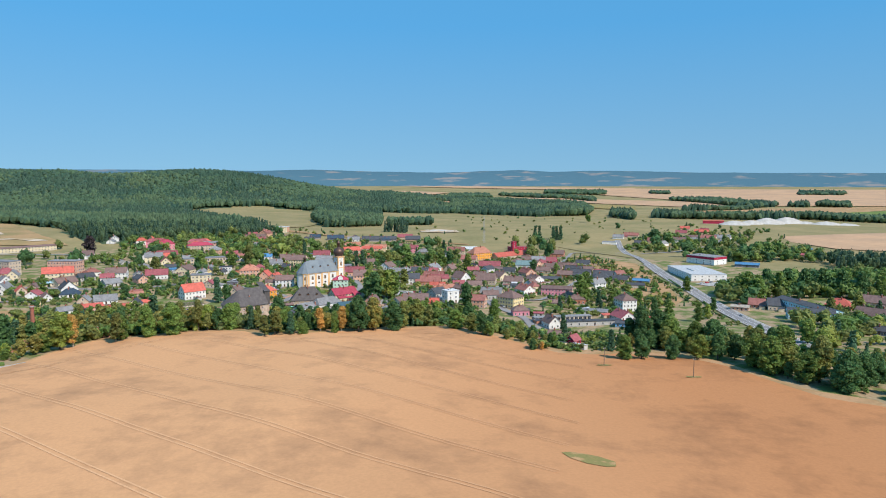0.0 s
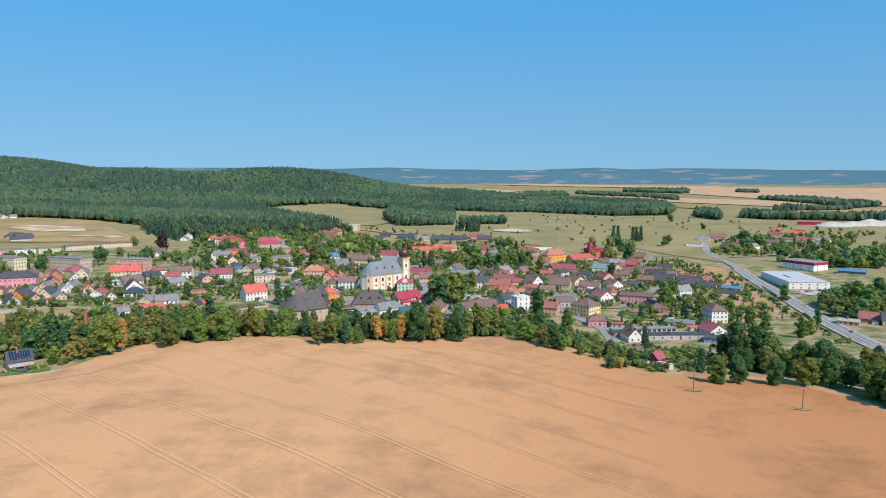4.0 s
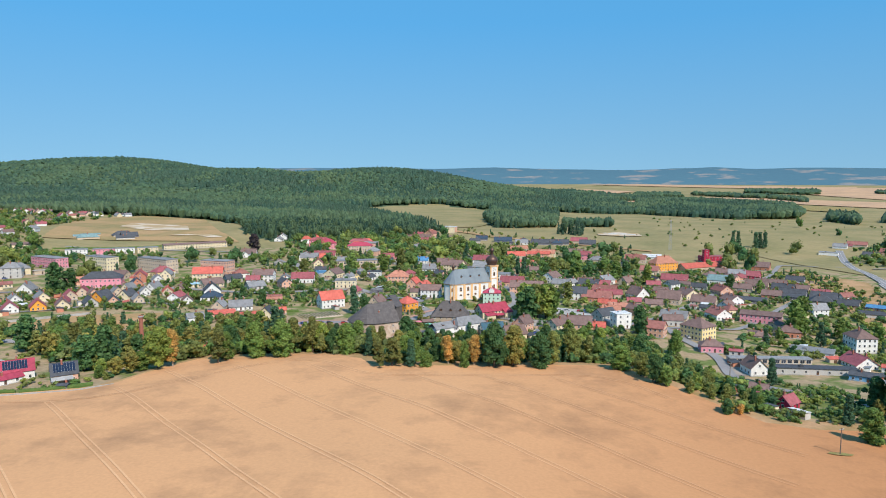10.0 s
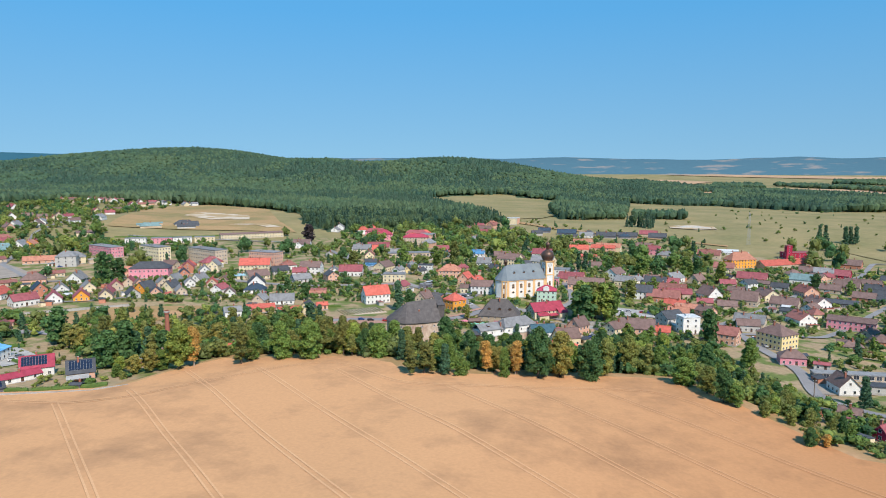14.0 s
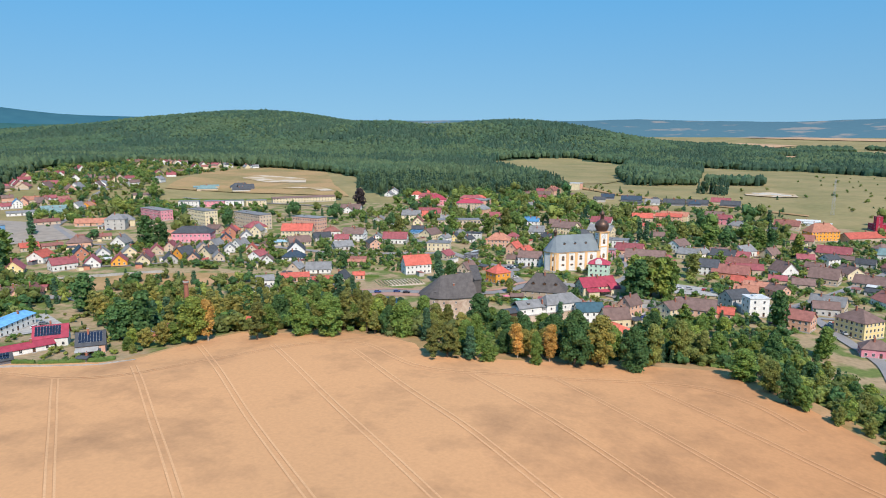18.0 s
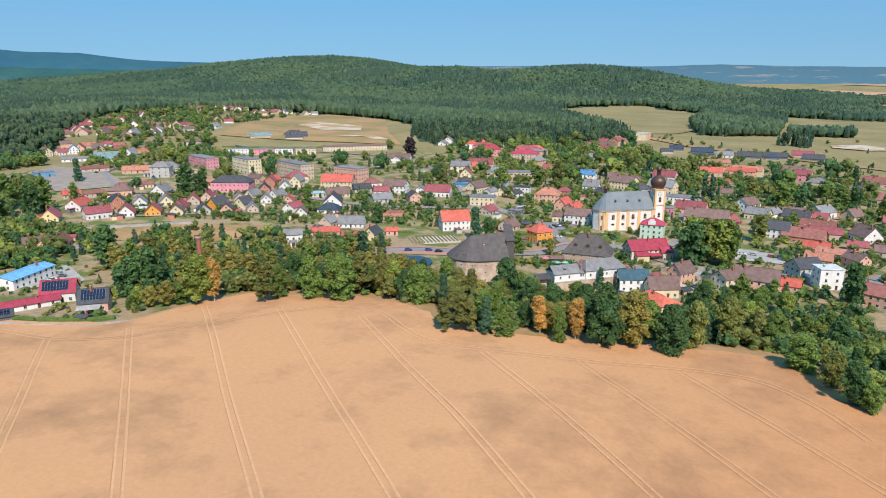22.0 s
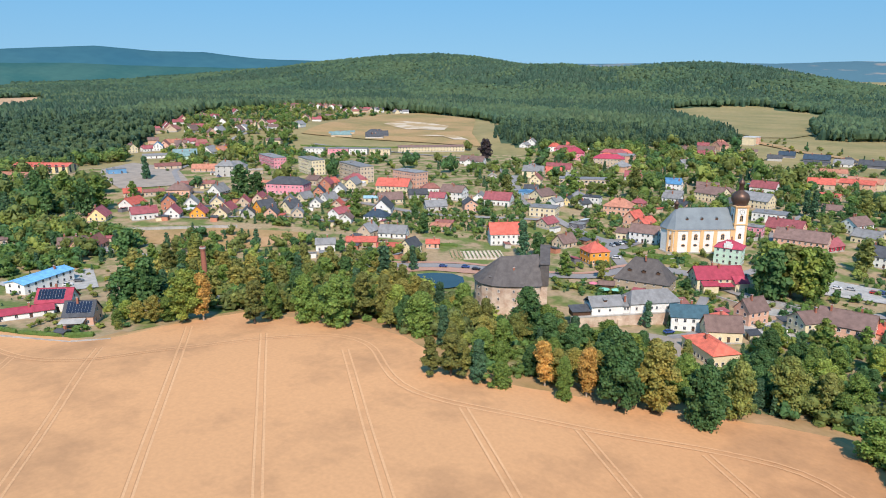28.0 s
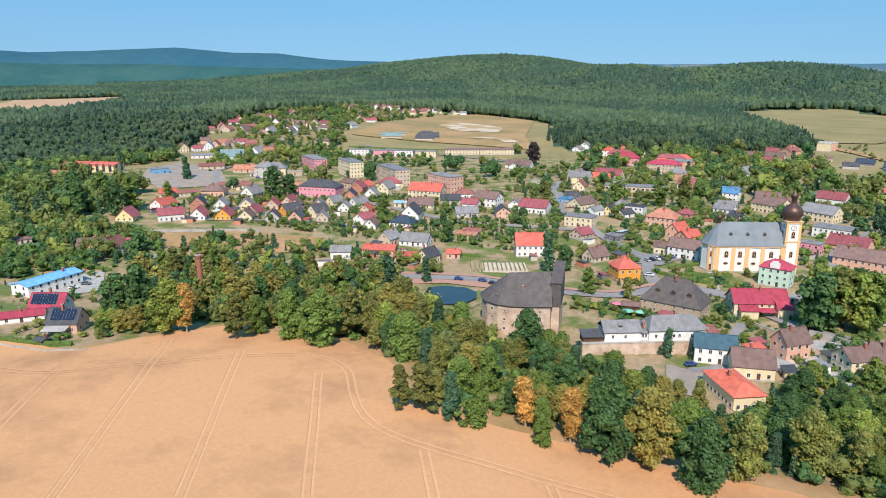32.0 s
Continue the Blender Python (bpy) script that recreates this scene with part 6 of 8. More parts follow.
house(320, 1222, 345, 15.6, 10.9, 3.2, "l", "beige", "crimson", gap=7.5)
house(441, 1273, 340, 19.6, 13.0, 3.2, "n", "beige", "crimson", gap=7.5)
house(479, 1363, 340, 17.9, 12.6, 3.2, "n", "salmon", "red", gap=7.5)
house(435, 1199, 339, 23.2, 9.3, 3.2, "n", "beige", "brown", gap=7.5)
house(500, 1317, 339, 15.4, 10.8, 3.2, "n", "white", "crimson", gap=7.5)
house(599, 1526, 343, 43.1, 13.0, 6.2, "l", "crimson", "red", gap=7.5)
house(-281, 845, 90, 15.0, 12.5, 6.2, "h", "salmon", "grey", gap=7.5)
house(-320, 887, 36, 18.9, 13.0, 6.2, "h", "white", "red", gap=7.5)
house(-306, 866, 24, 30.0, 14.0, 9.3, "h", "beige", "cherry", rise=3.6, label="three-storey beige school building with a cherry-red hipped roof", category="school", name="school_building", gap=3.2)
house(-362, 884, 27, 30.0, 14.0, 7.5, "h", "pink", "cherry", rise=5.0, label="large pink building with a cherry-red hipped roof", category="building", name="public_building", gap=3.4)
house(-214, 661, 80, 9.0, 7.5, 3.2, "n", "white", "slate", gap=6.0)
house(-229, 649, 81, 8.7, 7.3, 4.4, "n", "white", "grey", gap=6.0)
house(-156, 636, 76, 11.3, 9.4, 4.4, "n", "salmon", "red", gap=6.0)
house(-179, 731, 20, 12.4, 8.7, 6.2, "n", "cyan", "grey", gap=6.0)
house(-160, 782, 23, 17.6, 12.4, 4.4, "h", "beige", "brown", gap=6.0)
house(-89, 912, 356, 27.8, 11.1, 6.2, "n", "cream", "orange", gap=7.5)
house(-41, 722, 65, 11.9, 9.9, 3.2, "n", "white", "grey", gap=6.0)
house(-29, 733, 13, 13.0, 9.1, 3.2, "n", "beige", "brown", gap=6.0)
house(-40, 926, 73, 12.8, 10.7, 4.4, "n", "salmon", "crimson", gap=7.5)
house(-24, 882, 7, 14.2, 10.0, 4.4, "h", "grey", "slate", gap=7.5)
house(-7, 676, 11, 24.4, 9.8, 4.4, "n", "beige", "crimson", gap=6.0)
house(15, 654, 4, 10.8, 7.6, 3.2, "n", "beige", "crimson", gap=6.0)
house(30, 647, 3, 12.9, 9.0, 3.2, "n", "beige", "brown", gap=6.0)
house(17, 954, 4, 17.8, 12.5, 3.2, "n", "beige", "orange", gap=7.5)
house(38, 996, 3, 22.8, 9.1, 3.2, "l", "white", "white", gap=7.5)
house(-138, 1079, 13, 17.0, 11.9, 3.2, "h", "beige", "slate", gap=7.5)
house(-89, 1076, 10, 14.3, 9.4, 3.2, "h", "slate", "navy", gap=7.5)
house(8, 873, 10, 12.3, 8.6, 3.2, "h", "grey", "slate", gap=7.5)
house(-290, 1119, 86, 15.0, 12.5, 6.2, "n", "salmon", "orange", gap=7.5)
house(-308, 1113, 16, 14.2, 9.9, 3.2, "n", "beige", "crimson", gap=7.5)
house(-268, 1017, 16, 18.9, 13.0, 3.2, "n", "beige", "crimson", gap=7.5)
house(-377, 482, 127, 10.5, 8.8, 3.2, "s", "cream", "crimson", gap=6.0)
house(-392, 517, 126, 10.8, 9.0, 3.2, "s", "beige", "crimson", gap=6.0)
house(-357, 497, 94, 12.2, 10.2, 4.4, "s", "orange", "slate", gap=6.0)
house(-369, 539, 98, 10.2, 8.5, 3.2, "s", "cream", "grey", gap=6.0)
house(-347, 511, 97, 10.9, 9.1, 4.4, "s", "cream", "slate", gap=6.0)
house(-352, 547, 96, 11.2, 9.3, 3.2, "s", "white", "grey", gap=6.0)
house(-382, 569, 127, 11.0, 9.2, 6.2, "s", "brick", "crimson", gap=6.0)
house(-331, 552, 99, 7.8, 6.5, 4.4, "n", "beige", "brown", gap=6.0)
house(-315, 525, 99, 11.2, 9.3, 4.4, "n", "white", "crimson", gap=6.0)
house(-305, 555, 127, 15.0, 12.5, 4.4, "s", "white", "slate", gap=6.0)
house(-280, 628, 117, 9.9, 8.3, 3.2, "n", "white", "grey", gap=6.0)
house(-327, 763, 95, 13.1, 10.9, 6.2, "n", "white", "grey", gap=6.0)
house(-309, 767, 24, 17.5, 12.2, 4.4, "n", "salmon", "red", gap=6.0)
house(-442, 915, 97, 11.1, 9.2, 3.2, "n", "white", "grey", gap=7.5)
house(-401, 765, 100, 11.0, 9.2, 4.4, "n", "white", "brown", gap=7.5)
house(-249, 551, 27, 12.0, 8.4, 3.2, "l", "beige", "orange", gap=6.0)
house(-429, 552, 41, 15.0, 10.5, 3.2, "n", "salmon", "orange", gap=6.0)
house(-271, 680, 24, 10.3, 7.2, 4.4, "n", "cyan", "slate", gap=6.0)
house(-680, 831, 41, 23.3, 9.3, 3.2, "l", "grey", "teal", gap=7.5)
house(-628, 847, 44, 22.3, 8.9, 3.2, "n", "grey", "slate", gap=7.5)
house(-955, 1154, 111, 14.7, 12.2, 3.2, "n", "white", "grey", gap=7.5)
house(-1013, 763, 69, 13.5, 9.5, 3.2, "n", "beige", "red", gap=7.5)
house(-978, 774, 133, 14.6, 12.2, 3.2, "n", "cream", "brown", gap=7.5)
house(-869, 710, 68, 14.5, 10.2, 3.2, "n", "white", "crimson", gap=7.5)
house(-831, 674, 159, 11.5, 9.8, 4.4, "s", "white", "crimson")
house(-809, 653, 70, 9.2, 6.5, 3.2, "n", "beige", "brown", gap=7.5)
house(-797, 698, 67, 14.8, 10.4, 3.2, "n", "white", "crimson", gap=7.5)
house(-920, 772, 73, 12.5, 9.0, 5.4, "n", "cream", "brown")
house(-914, 788, 170, 13.5, 9.8, 3.6, "s", "white", "crimson")
house(-758, 740, 128, 14.9, 12.4, 3.2, "n", "white", "grey", gap=7.5)
house(-998, 699, 157, 10.7, 8.9, 6.2, "n", "salmon", "red", gap=7.5)
house(-757, 619, 65, 11.5, 9.0, 4.4, "n", "salmon", "brown")
house(-735, 632, 64, 14.9, 10.4, 3.2, "n", "beige", "orange", gap=7.5)
house(-701, 623, 165, 12.5, 9.8, 5.4, "s", "beige", "brown")
house(-726, 648, 86, 13.5, 9.0, 3.6, "n", "white", "crimson")
house(-633, 593, 68, 15.9, 11.1, 4.4, "n", "mint", "teal", gap=6.0)
house(-669, 660, 130, 8.9, 7.4, 3.2, "n", "orange", "crimson", gap=7.5)
house(-575, 496, 78, 14.1, 9.9, 4.4, "f", "blue", "grey", gap=6.0)
house(-516, 576, 50, 18.4, 12.9, 6.2, "h", "cream", "grey", gap=6.0)
house(-500, 585, 59, 12.7, 8.9, 3.2, "f", "beige", "beige", gap=6.0)
house(-476, 480, 66, 14.1, 9.9, 3.2, "l", "beige", "rust")
house(-483, 467, 67, 12.2, 8.5, 3.2, "n", "beige", "red")
house(-1050, 1018, 150, 11.5, 9.8, 4.4, "s", "cream", "brown")
house(-1042, 1032, 67, 12.5, 9.0, 5.4, "n", "white", "rust")
house(-1042, 1069, 123, 15.0, 12.5, 4.4, "n", "white", "brown", gap=7.5)
house(-1016, 1068, 122, 15.0, 12.5, 4.4, "n", "white", "crimson", gap=7.5)
house(-1007, 1093, 121, 15.0, 12.5, 4.4, "n", "white", "crimson", gap=7.5)
house(-1223, 1239, 52, 15.0, 10.5, 3.2, "n", "beige", "crimson", gap=7.5)
house(-974, 1127, 49, 12.6, 8.8, 3.2, "n", "beige", "crimson", gap=7.5)
house(-970, 1146, 48, 14.6, 10.2, 3.2, "n", "beige", "crimson", gap=7.5)
house(-960, 1167, 138, 8.2, 6.8, 3.2, "n", "white", "grey", gap=7.5)
house(-870, 925, 167, 13.5, 9.8, 3.6, "s", "salmon", "crimson")
house(-862, 941, 63, 11.5, 9.0, 4.4, "n", "beige", "crimson")
house(-682, 845, 50, 23.3, 9.3, 3.2, "l", "beige", "teal", gap=7.5)
house(-638, 866, 53, 20.5, 13.0, 3.2, "n", "slate", "slate", gap=7.5)
house(-912, 1180, 46, 8.6, 6.0, 3.2, "n", "white", "slate", gap=7.5)
house(-447, 935, 115, 13.3, 11.1, 4.4, "n", "white", "grey", gap=7.5)
house(-316, 779, 34, 15.8, 11.0, 4.4, "f", "grey", "grey", gap=6.0)
house(-404, 919, 33, 14.4, 10.1, 6.2, "h", "white", "red", gap=6.0)
house(-329, 706, 129, 8.6, 7.1, 3.2, "n", "grey", "beige", gap=6.0)
house(-396, 934, 122, 15.0, 12.5, 6.2, "h", "pink", "red", gap=6.0)
house(-327, 927, 38, 30.0, 13.0, 6.2, "h", "white", "red", gap=6.0)
house(-377, 948, 31, 11.8, 8.3, 3.2, "l", "yellow", "white", gap=7.5)
house(-390, 1005, 34, 14.9, 10.4, 3.2, "l", "white", "white", gap=7.5)
house(-550, 1197, 32, 16.2, 11.3, 3.2, "n", "white", "white", gap=7.5)
house(-280, 1207, 8, 19.8, 13.0, 9.3, "f", "salmon", "white", gap=7.5)
house(-367, 1112, 115, 10.8, 9.0, 6.2, "n", "beige", "red", gap=7.5)
house(-250, 934, 93, 9.5, 7.9, 4.4, "n", "white", "white", gap=6.0)
house(-259, 1005, 26, 13.9, 9.8, 3.2, "n", "beige", "crimson", gap=7.5)
house(-237, 1010, 20, 24.7, 9.9, 3.2, "l", "beige", "crimson", gap=6.0)
house(-245, 1091, 23, 18.3, 12.8, 3.2, "l", "beige", "brown", gap=7.5)
house(-204, 1050, 21, 14.4, 10.0, 3.2, "n", "grey", "slate", gap=7.5)
house(-161, 1049, 13, 25.2, 10.1, 3.2, "f", "slate", "slate", gap=7.5)
house(-130, 982, 22, 23.3, 9.3, 3.2, "n", "beige", "orange", gap=6.0)
house(-211, 803, 29, 12.5, 8.7, 4.4, "n", "white", "blue", gap=6.0)
house(-119, 892, 18, 20.4, 13.0, 4.4, "n", "beige", "red", gap=6.0)
house(-110, 910, 17, 9.3, 6.5, 4.4, "n", "beige", "orange", gap=6.0)
house(-183, 806, 21, 17.3, 12.1, 3.2, "n", "beige", "brown", gap=6.0)
house(-150, 854, 22, 10.9, 7.6, 3.2, "n", "white", "crimson", gap=6.0)
house(-162, 848, 17, 10.1, 7.0, 3.2, "l", "slate", "blue", gap=6.0)
house(-303, 1050, 23, 15.8, 11.1, 3.2, "n", "brick", "brown", gap=7.5)

# ---- where things may stand ----
SEGMENTS = np.array([(*a, *b, wide) for way_points, wide in STREETS + [(ROAD, 9.0)] for a, b in zip(way_points, way_points[1:])], float)


def open_ground(x, y, gap):
    """Where no house, road, pond or wheat stands."""
    ok = (y > np.interp(x, EX, EY) + 2.5) & (np.hypot(x + 183, y - 474) > 19)
    for ax, ay, bx, by, wide in SEGMENTS:
        t = np.clip(((x - ax) * (bx - ax) + (y - ay) * (by - ay)) / ((bx - ax) ** 2 + (by - ay) ** 2), 0, 1)
        ok &= np.hypot(x - ax - t * (bx - ax), y - ay - t * (by - ay)) > wide / 2 + gap
    for hx, hy, c, s, l, w in FOOTPRINTS:
        ok &= (np.abs((x - hx) * c + (y - hy) * s) > l / 2 + gap) | (np.abs((y - hy) * c - (x - hx) * s) > w / 2 + gap)
    return ok


def scatter(poly, count, seed, gap, spacing):
    rng = np.random.default_rng(seed)
    xs, ys = [p[0] for p in poly], [p[1] for p in poly]
    pts = rng.uniform((min(xs), min(ys)), (max(xs), max(ys)), (count * 14, 2))
    pts = pts[within(poly, pts[:, 0], pts[:, 1])]
    pts = pts[open_ground(pts[:, 0], pts[:, 1], gap)]
    taken, out = list(PLANTED), []
    for x, y in pts.tolist():
        if len(out) >= count:
            break
        if all(abs(x - a) > spacing or abs(y - b) > spacing for a, b in taken):
            taken.append((x, y))
            out.append((x, y))
    return out, rng


def plant(poly, count, kinds, tall, seed, gap=2.0, spacing=4.0, where=""):
    """Single trees, each a thing of its own."""
    pts, rng = scatter(poly, count, seed, gap, spacing)
    for x, y in pts:
        tree(x, y, rng.uniform(*tall), kinds[rng.integers(len(kinds))], where=where)


def add_crown(x, y, z, h, m, rng, wide):
    """One crown of the joined greenery."""
    v, f = BUSHES[6 + rng.integers(2)] if m == 5 else BUSHES[rng.integers(6)]
    a, b = rng.uniform(0, 6.3), THICKET_N[0]
    c, s = math.cos(a), math.sin(a)
    r = h * wide * rng.uniform(0.8, 1.25) * (1.25 if h < 7 and m != 5 else 1.0)
    THICKET_V.append(np.stack([(v[:, 0] * c - v[:, 1] * s) * r + x, (v[:, 0] * s + v[:, 1] * c) * r + y, v[:, 2] * h + z - 0.1 * h], 1))
    THICKET_F.extend([[i + b for i in q] for q in f])
    THICKET_M.extend([m] * len(f))
    THICKET_N[0] += len(v)


def thicket(poly, count, tall, seed, gap=1.2, spacing=3.5, mats=(0, 0, 1, 2, 2, 3, 5), wide=1.0):
    """Greenery that nobody could count, joined into one mesh later."""
    pts, rng = scatter(poly, count, seed, gap, spacing)
    if not pts:
        return
    zs = ground(*np.array(pts).T)
    for (x, y), z in zip(pts, zs):
        add_crown(x, y, z, rng.uniform(*tall), mats[rng.integers(len(mats))], rng, wide)
        PLANTED.append((x, y))



# Small houses in the gaps of the streets.
for seed, poly, count in ((901, [(-330, 500), (-230, 560), (-240, 640), (-330, 610), (-420, 590)], 6), (902, [(-230, 640), (-60, 660), (-70, 840), (-230, 830), (-320, 720)], 9), (903, [(-30, 580), (150, 620), (200, 760), (60, 840), (-20, 700)], 9)):
    spots, pick = scatter(poly, count, seed, 7.5, 15.0)
    for k, (x, y) in enumerate(spots):
        house(round(x), round(y), (25, 115, 48, 140, 8)[k % 5], 11 + k % 3, 9, (4.2, 5.6)[k % 2], "nshn"[k % 4], ("white", "cream", "white", "salmon", "beige")[k % 5], ("brown", "crimson", "grey", "rust", "slate", "brown")[(k + seed) % 6], gap=3.6)

# ---- cars ----
CAR_PAINT = {k: surface("car_" + k, c, rough=0.3, bump=0, gloss=0.6, grain=0.05) for k, c in {"white": (0.75, 0.75, 0.74), "silver": (0.45, 0.46, 0.47), "black": (0.02, 0.02, 0.025), "blue": (0.04, 0.09, 0.28), "red": (0.5, 0.03, 0.03), "grey": (0.14, 0.15, 0.16)}.items()}
RUBBER = surface("rubber", (0.02, 0.02, 0.02), rough=0.9)


def car_body(paint):
    b = Build()
    side = [(-2.1, 0.35), (2.1, 0.35), (2.15, 0.75), (1.9, 0.92), (1.0, 1.0), (-1.95, 1.02), (-2.15, 0.8)]
    n = len(side)
    b.add([(x, -0.86, z) for x, z in side] + [(x, 0.86, z) for x, z in side], [tuple(range(n)), tuple(range(2 * n - 1, n - 1, -1))] + [(i, n + i, n + (i + 1) % n, (i + 1) % n) for i in range(n)])
    b.box(-1.45, -0.62, 1.43, 0.3, 0.62, 1.48)
    return b.mesh("body", [CAR_PAINT[paint]])


def car_cabin():
    b = Build()
    lo, hi = [(-1.9, -0.8), (1.0, -0.8), (1.0, 0.8), (-1.9, 0.8)], [(-1.5, -0.62), (0.35, -0.62), (0.35, 0.62), (-1.5, 0.62)]
    return b.add([(x, y, 1.0) for x, y in lo] + [(x, y, 1.44) for x, y in hi], [(4, 5, 6, 7), (0, 1, 5, 4), (1, 2, 6, 5), (2, 3, 7, 6), (3, 0, 4, 7)]).mesh("cabin", [GLASS])


def wheel_mesh():
    b = Build().lathe([(0.0, -0.1), (0.3, -0.1), (0.32, 0.0), (0.3, 0.1), (0.0, 0.1)], n=12)
    b.v = [(x, z, y + 0.32) for x, y, z in b.v]
    return b.mesh("wheel", [RUBBER])


def car(x, y, rot, paint):
    ob = thing("car", x, y, height(x, y) + 0.34 + 0.0006 * math.hypot(x, y - 200), rot, f"{paint} parked passenger car", "car", "parked cars")
    part("body", shared(("car", paint), lambda: car_body(paint)), ob, f"{paint} painted body")
    part("cabin", shared("cabin", car_cabin), ob, "dark glazed cabin")
    for u in (-1.35, 1.35):
        for v in (-0.8, 0.8):
            part("wheel", shared("wheel", wheel_mesh), ob, "", (u, v, 0))


rnd = random.Random(4)
PAINTS = ["white", "silver", "black", "blue", "red", "grey"]
for k in range(6):
    car(-149 + 1.1 * k, 582 + 2.9 * k, -28, rnd.choice(PAINTS))
for x, y, rot, paint in ((-135, 561, 20, "white"), (-195, 492, 35, "blue"), (-186, 499, 30, "blue"), (-180, 500, 28, "black"), (-171, 503, 25, "red"), (-72, 484, 60, "blue"), (-38, 590, 12, "white"), (-33, 594, 12, "silver"), (-24, 597, 12, "red"), (-20, 600, 12, "blue"), (-28, 586, 100, "grey"), (-45, 515, 40, "blue"), (-40, 512, 60, "grey"), (-8, 560, 30, "white"), (42, 548, -70, "white"), (40, 541, -72, "black"), (47, 532, -72, "silver"), (58, 500, -75, "white"), (75, 474, 10, "red"), (88, 477, 12, "blue"), (-300, 352, 60, "white"), (-303, 358, 55, "grey"), (-520, 560, 20, "red"), (-530, 566, 30, "white"), (-505, 552, 10, "blue"), (-515, 572, 40, "white"), (262, 690, 30, "white"), (268, 693, 30, "red"), (274, 697, 30, "silver"), (283, 701, 30, "black"), (289, 704, 30, "blue"), (232, 640, 95, "white"), (236, 760, 92, "black"), (222, 505, 98, "silver"), (-150, 512, 25, "silver"), (-265, 652, 145, "red"), (-225, 628, 148, "white")):
    car(x, y, rot, paint)


# ---- hedges, garden walls, sheds ----
def hedge(x0, y0, x1, y1, tall=1.6, thick=1.1):
    """A clipped hedge with an uneven leafy surface."""
    n = max(2, int(math.hypot(x1 - x0, y1 - y0) / 0.9))
    d = Vector((x1 - x0, y1 - y0)).normalized()
    s = Vector((-d.y, d.x))
    rng = random.Random(int(x0 * 13 + y0))
    cx, cy, z0 = (x0 + x1) / 2, (y0 + y1) / 2, height((x0 + x1) / 2, (y0 + y1) / 2)
    ob = thing("hedge", cx, cy, z0, 0, "clipped green garden hedge along a plot", "hedge", "garden hedges")
    verts, faces = [], []
    ring = [(-0.5, -0.3), (-0.55, 0.5), (-0.4, 0.95), (0.0, 1.05), (0.4, 0.95), (0.55, 0.5), (0.5, -0.3)]
    m = len(ring)
    for k in range(n + 1):
        p = Vector((x0, y0)).lerp(Vector((x1, y1)), k / n)
        z = height(p.x, p.y)
        for u, v in ring:
            q = p + s * (u * thick * rng.uniform(0.8, 1.2)) + d * rng.uniform(-0.2, 0.2)
            verts.append((q.x - cx, q.y - cy, z - z0 + v * tall * rng.uniform(0.9, 1.1)))
    for k in range(n):
        faces += [(k * m + j, k * m + j + 1, (k + 1) * m + j + 1, (k + 1) * m + j) for j in range(m - 1)]
    faces += [tuple(range(m - 1, -1, -1)), tuple(range(n * m, n * m + m))]
    for _ in range(n * 16):
        k = rng.randrange(n * m)
        p = Vector(verts[k])
        i = len(verts)
        for _ in range(3):
            verts.append(tuple(p + Vector((rng.gauss(0, 0.22), rng.gauss(0, 0.22), rng.gauss(0.05, 0.18)))))
        faces.append((i, i + 1, i + 2))
    part("foliage", mesh_of("foliage", verts, faces, BUSH[0]), ob)


for a in ((-236, 312.5, -222, 321), (-262, 303, -238, 312), (-222, 321, -214, 329), (-134, 577, -126, 596), (-124, 574, -112, 580), (-112, 580, -106, 586), (-118, 568, -104, 578), (-300, 352, -278, 344), (-342, 364, -320, 374), (-560, 800, -520, 846), (-600, 770, -560, 800), (-640, 740, -600, 770), (-590, 690, -560, 700), (-46, 548, -30, 552), (-28, 552, -18, 560), (60, 520, 75, 512), (80, 545, 110, 552), (-95, 510, -84, 520), (110, 580, 128, 600), (-158, 560, -150, 572), (-230, 520, -218, 530), (-300, 540, -286, 548), (-360, 480, -350, 492), (230, 660, 238, 720), (214, 540, 222, 580), (196, 500, 200, 540), (-138, 568, -129, 567.5), (-129, 567.5, -117, 567.5), (-116, 567.5, -109, 570), (-103, 571, -99, 573)):
    hedge(*a)
for a in ((-130, 574, -120, 573.5), (-119.5, 573.5, -113, 577), (-126, 579, -118, 580)):
    hedge(*a, 0.8, 1.6)
steps = thing("garden_steps", -110.5, 576, height(-110.5, 576), -54.8, "pale stone garden steps up to the church", "steps")
for k in range(20):
    u = 12 - 24 * (k + 0.5) / 20
    px, py = -110.5 + u * 0.576, 576 - u * 0.817
    part("step", shared("garden_step", lambda: Build().box(-0.62, -1.2, -0.5, 0.62, 1.2, 0.16).mesh("step", [CONCRETE])), steps, "", (u, 0, height(px, py) - height(-110.5, 576) + 0.15))


def garden_wall(x0, y0, x1, y1, tall, mat, label, thick=0.3):
    cx, cy = (x0 + x1) / 2, (y0 + y1) / 2
    rot = math.degrees(math.atan2(y1 - y0, x1 - x0))
    l = math.hypot(x1 - x0, y1 - y0)
    ob = thing("garden_wall", cx, cy, min(height(x0, y0), height(x1, y1), height(cx, cy)), rot, label, "wall", "garden walls")
    lift = max(height(x0, y0), height(x1, y1), height(cx, cy)) - ob.location.z
    part("wall", Build().box(-l / 2, -thick / 2, -0.6, l / 2, thick / 2, tall + lift).mesh("wall", [mat]), ob)
    part("coping", Build().box(-l / 2 - 0.05, -thick / 2 - 0.08, tall + lift, l / 2 + 0.05, thick / 2 + 0.08, tall + lift + 0.12).mesh("coping", [CONCRETE]), ob, "pale coping")


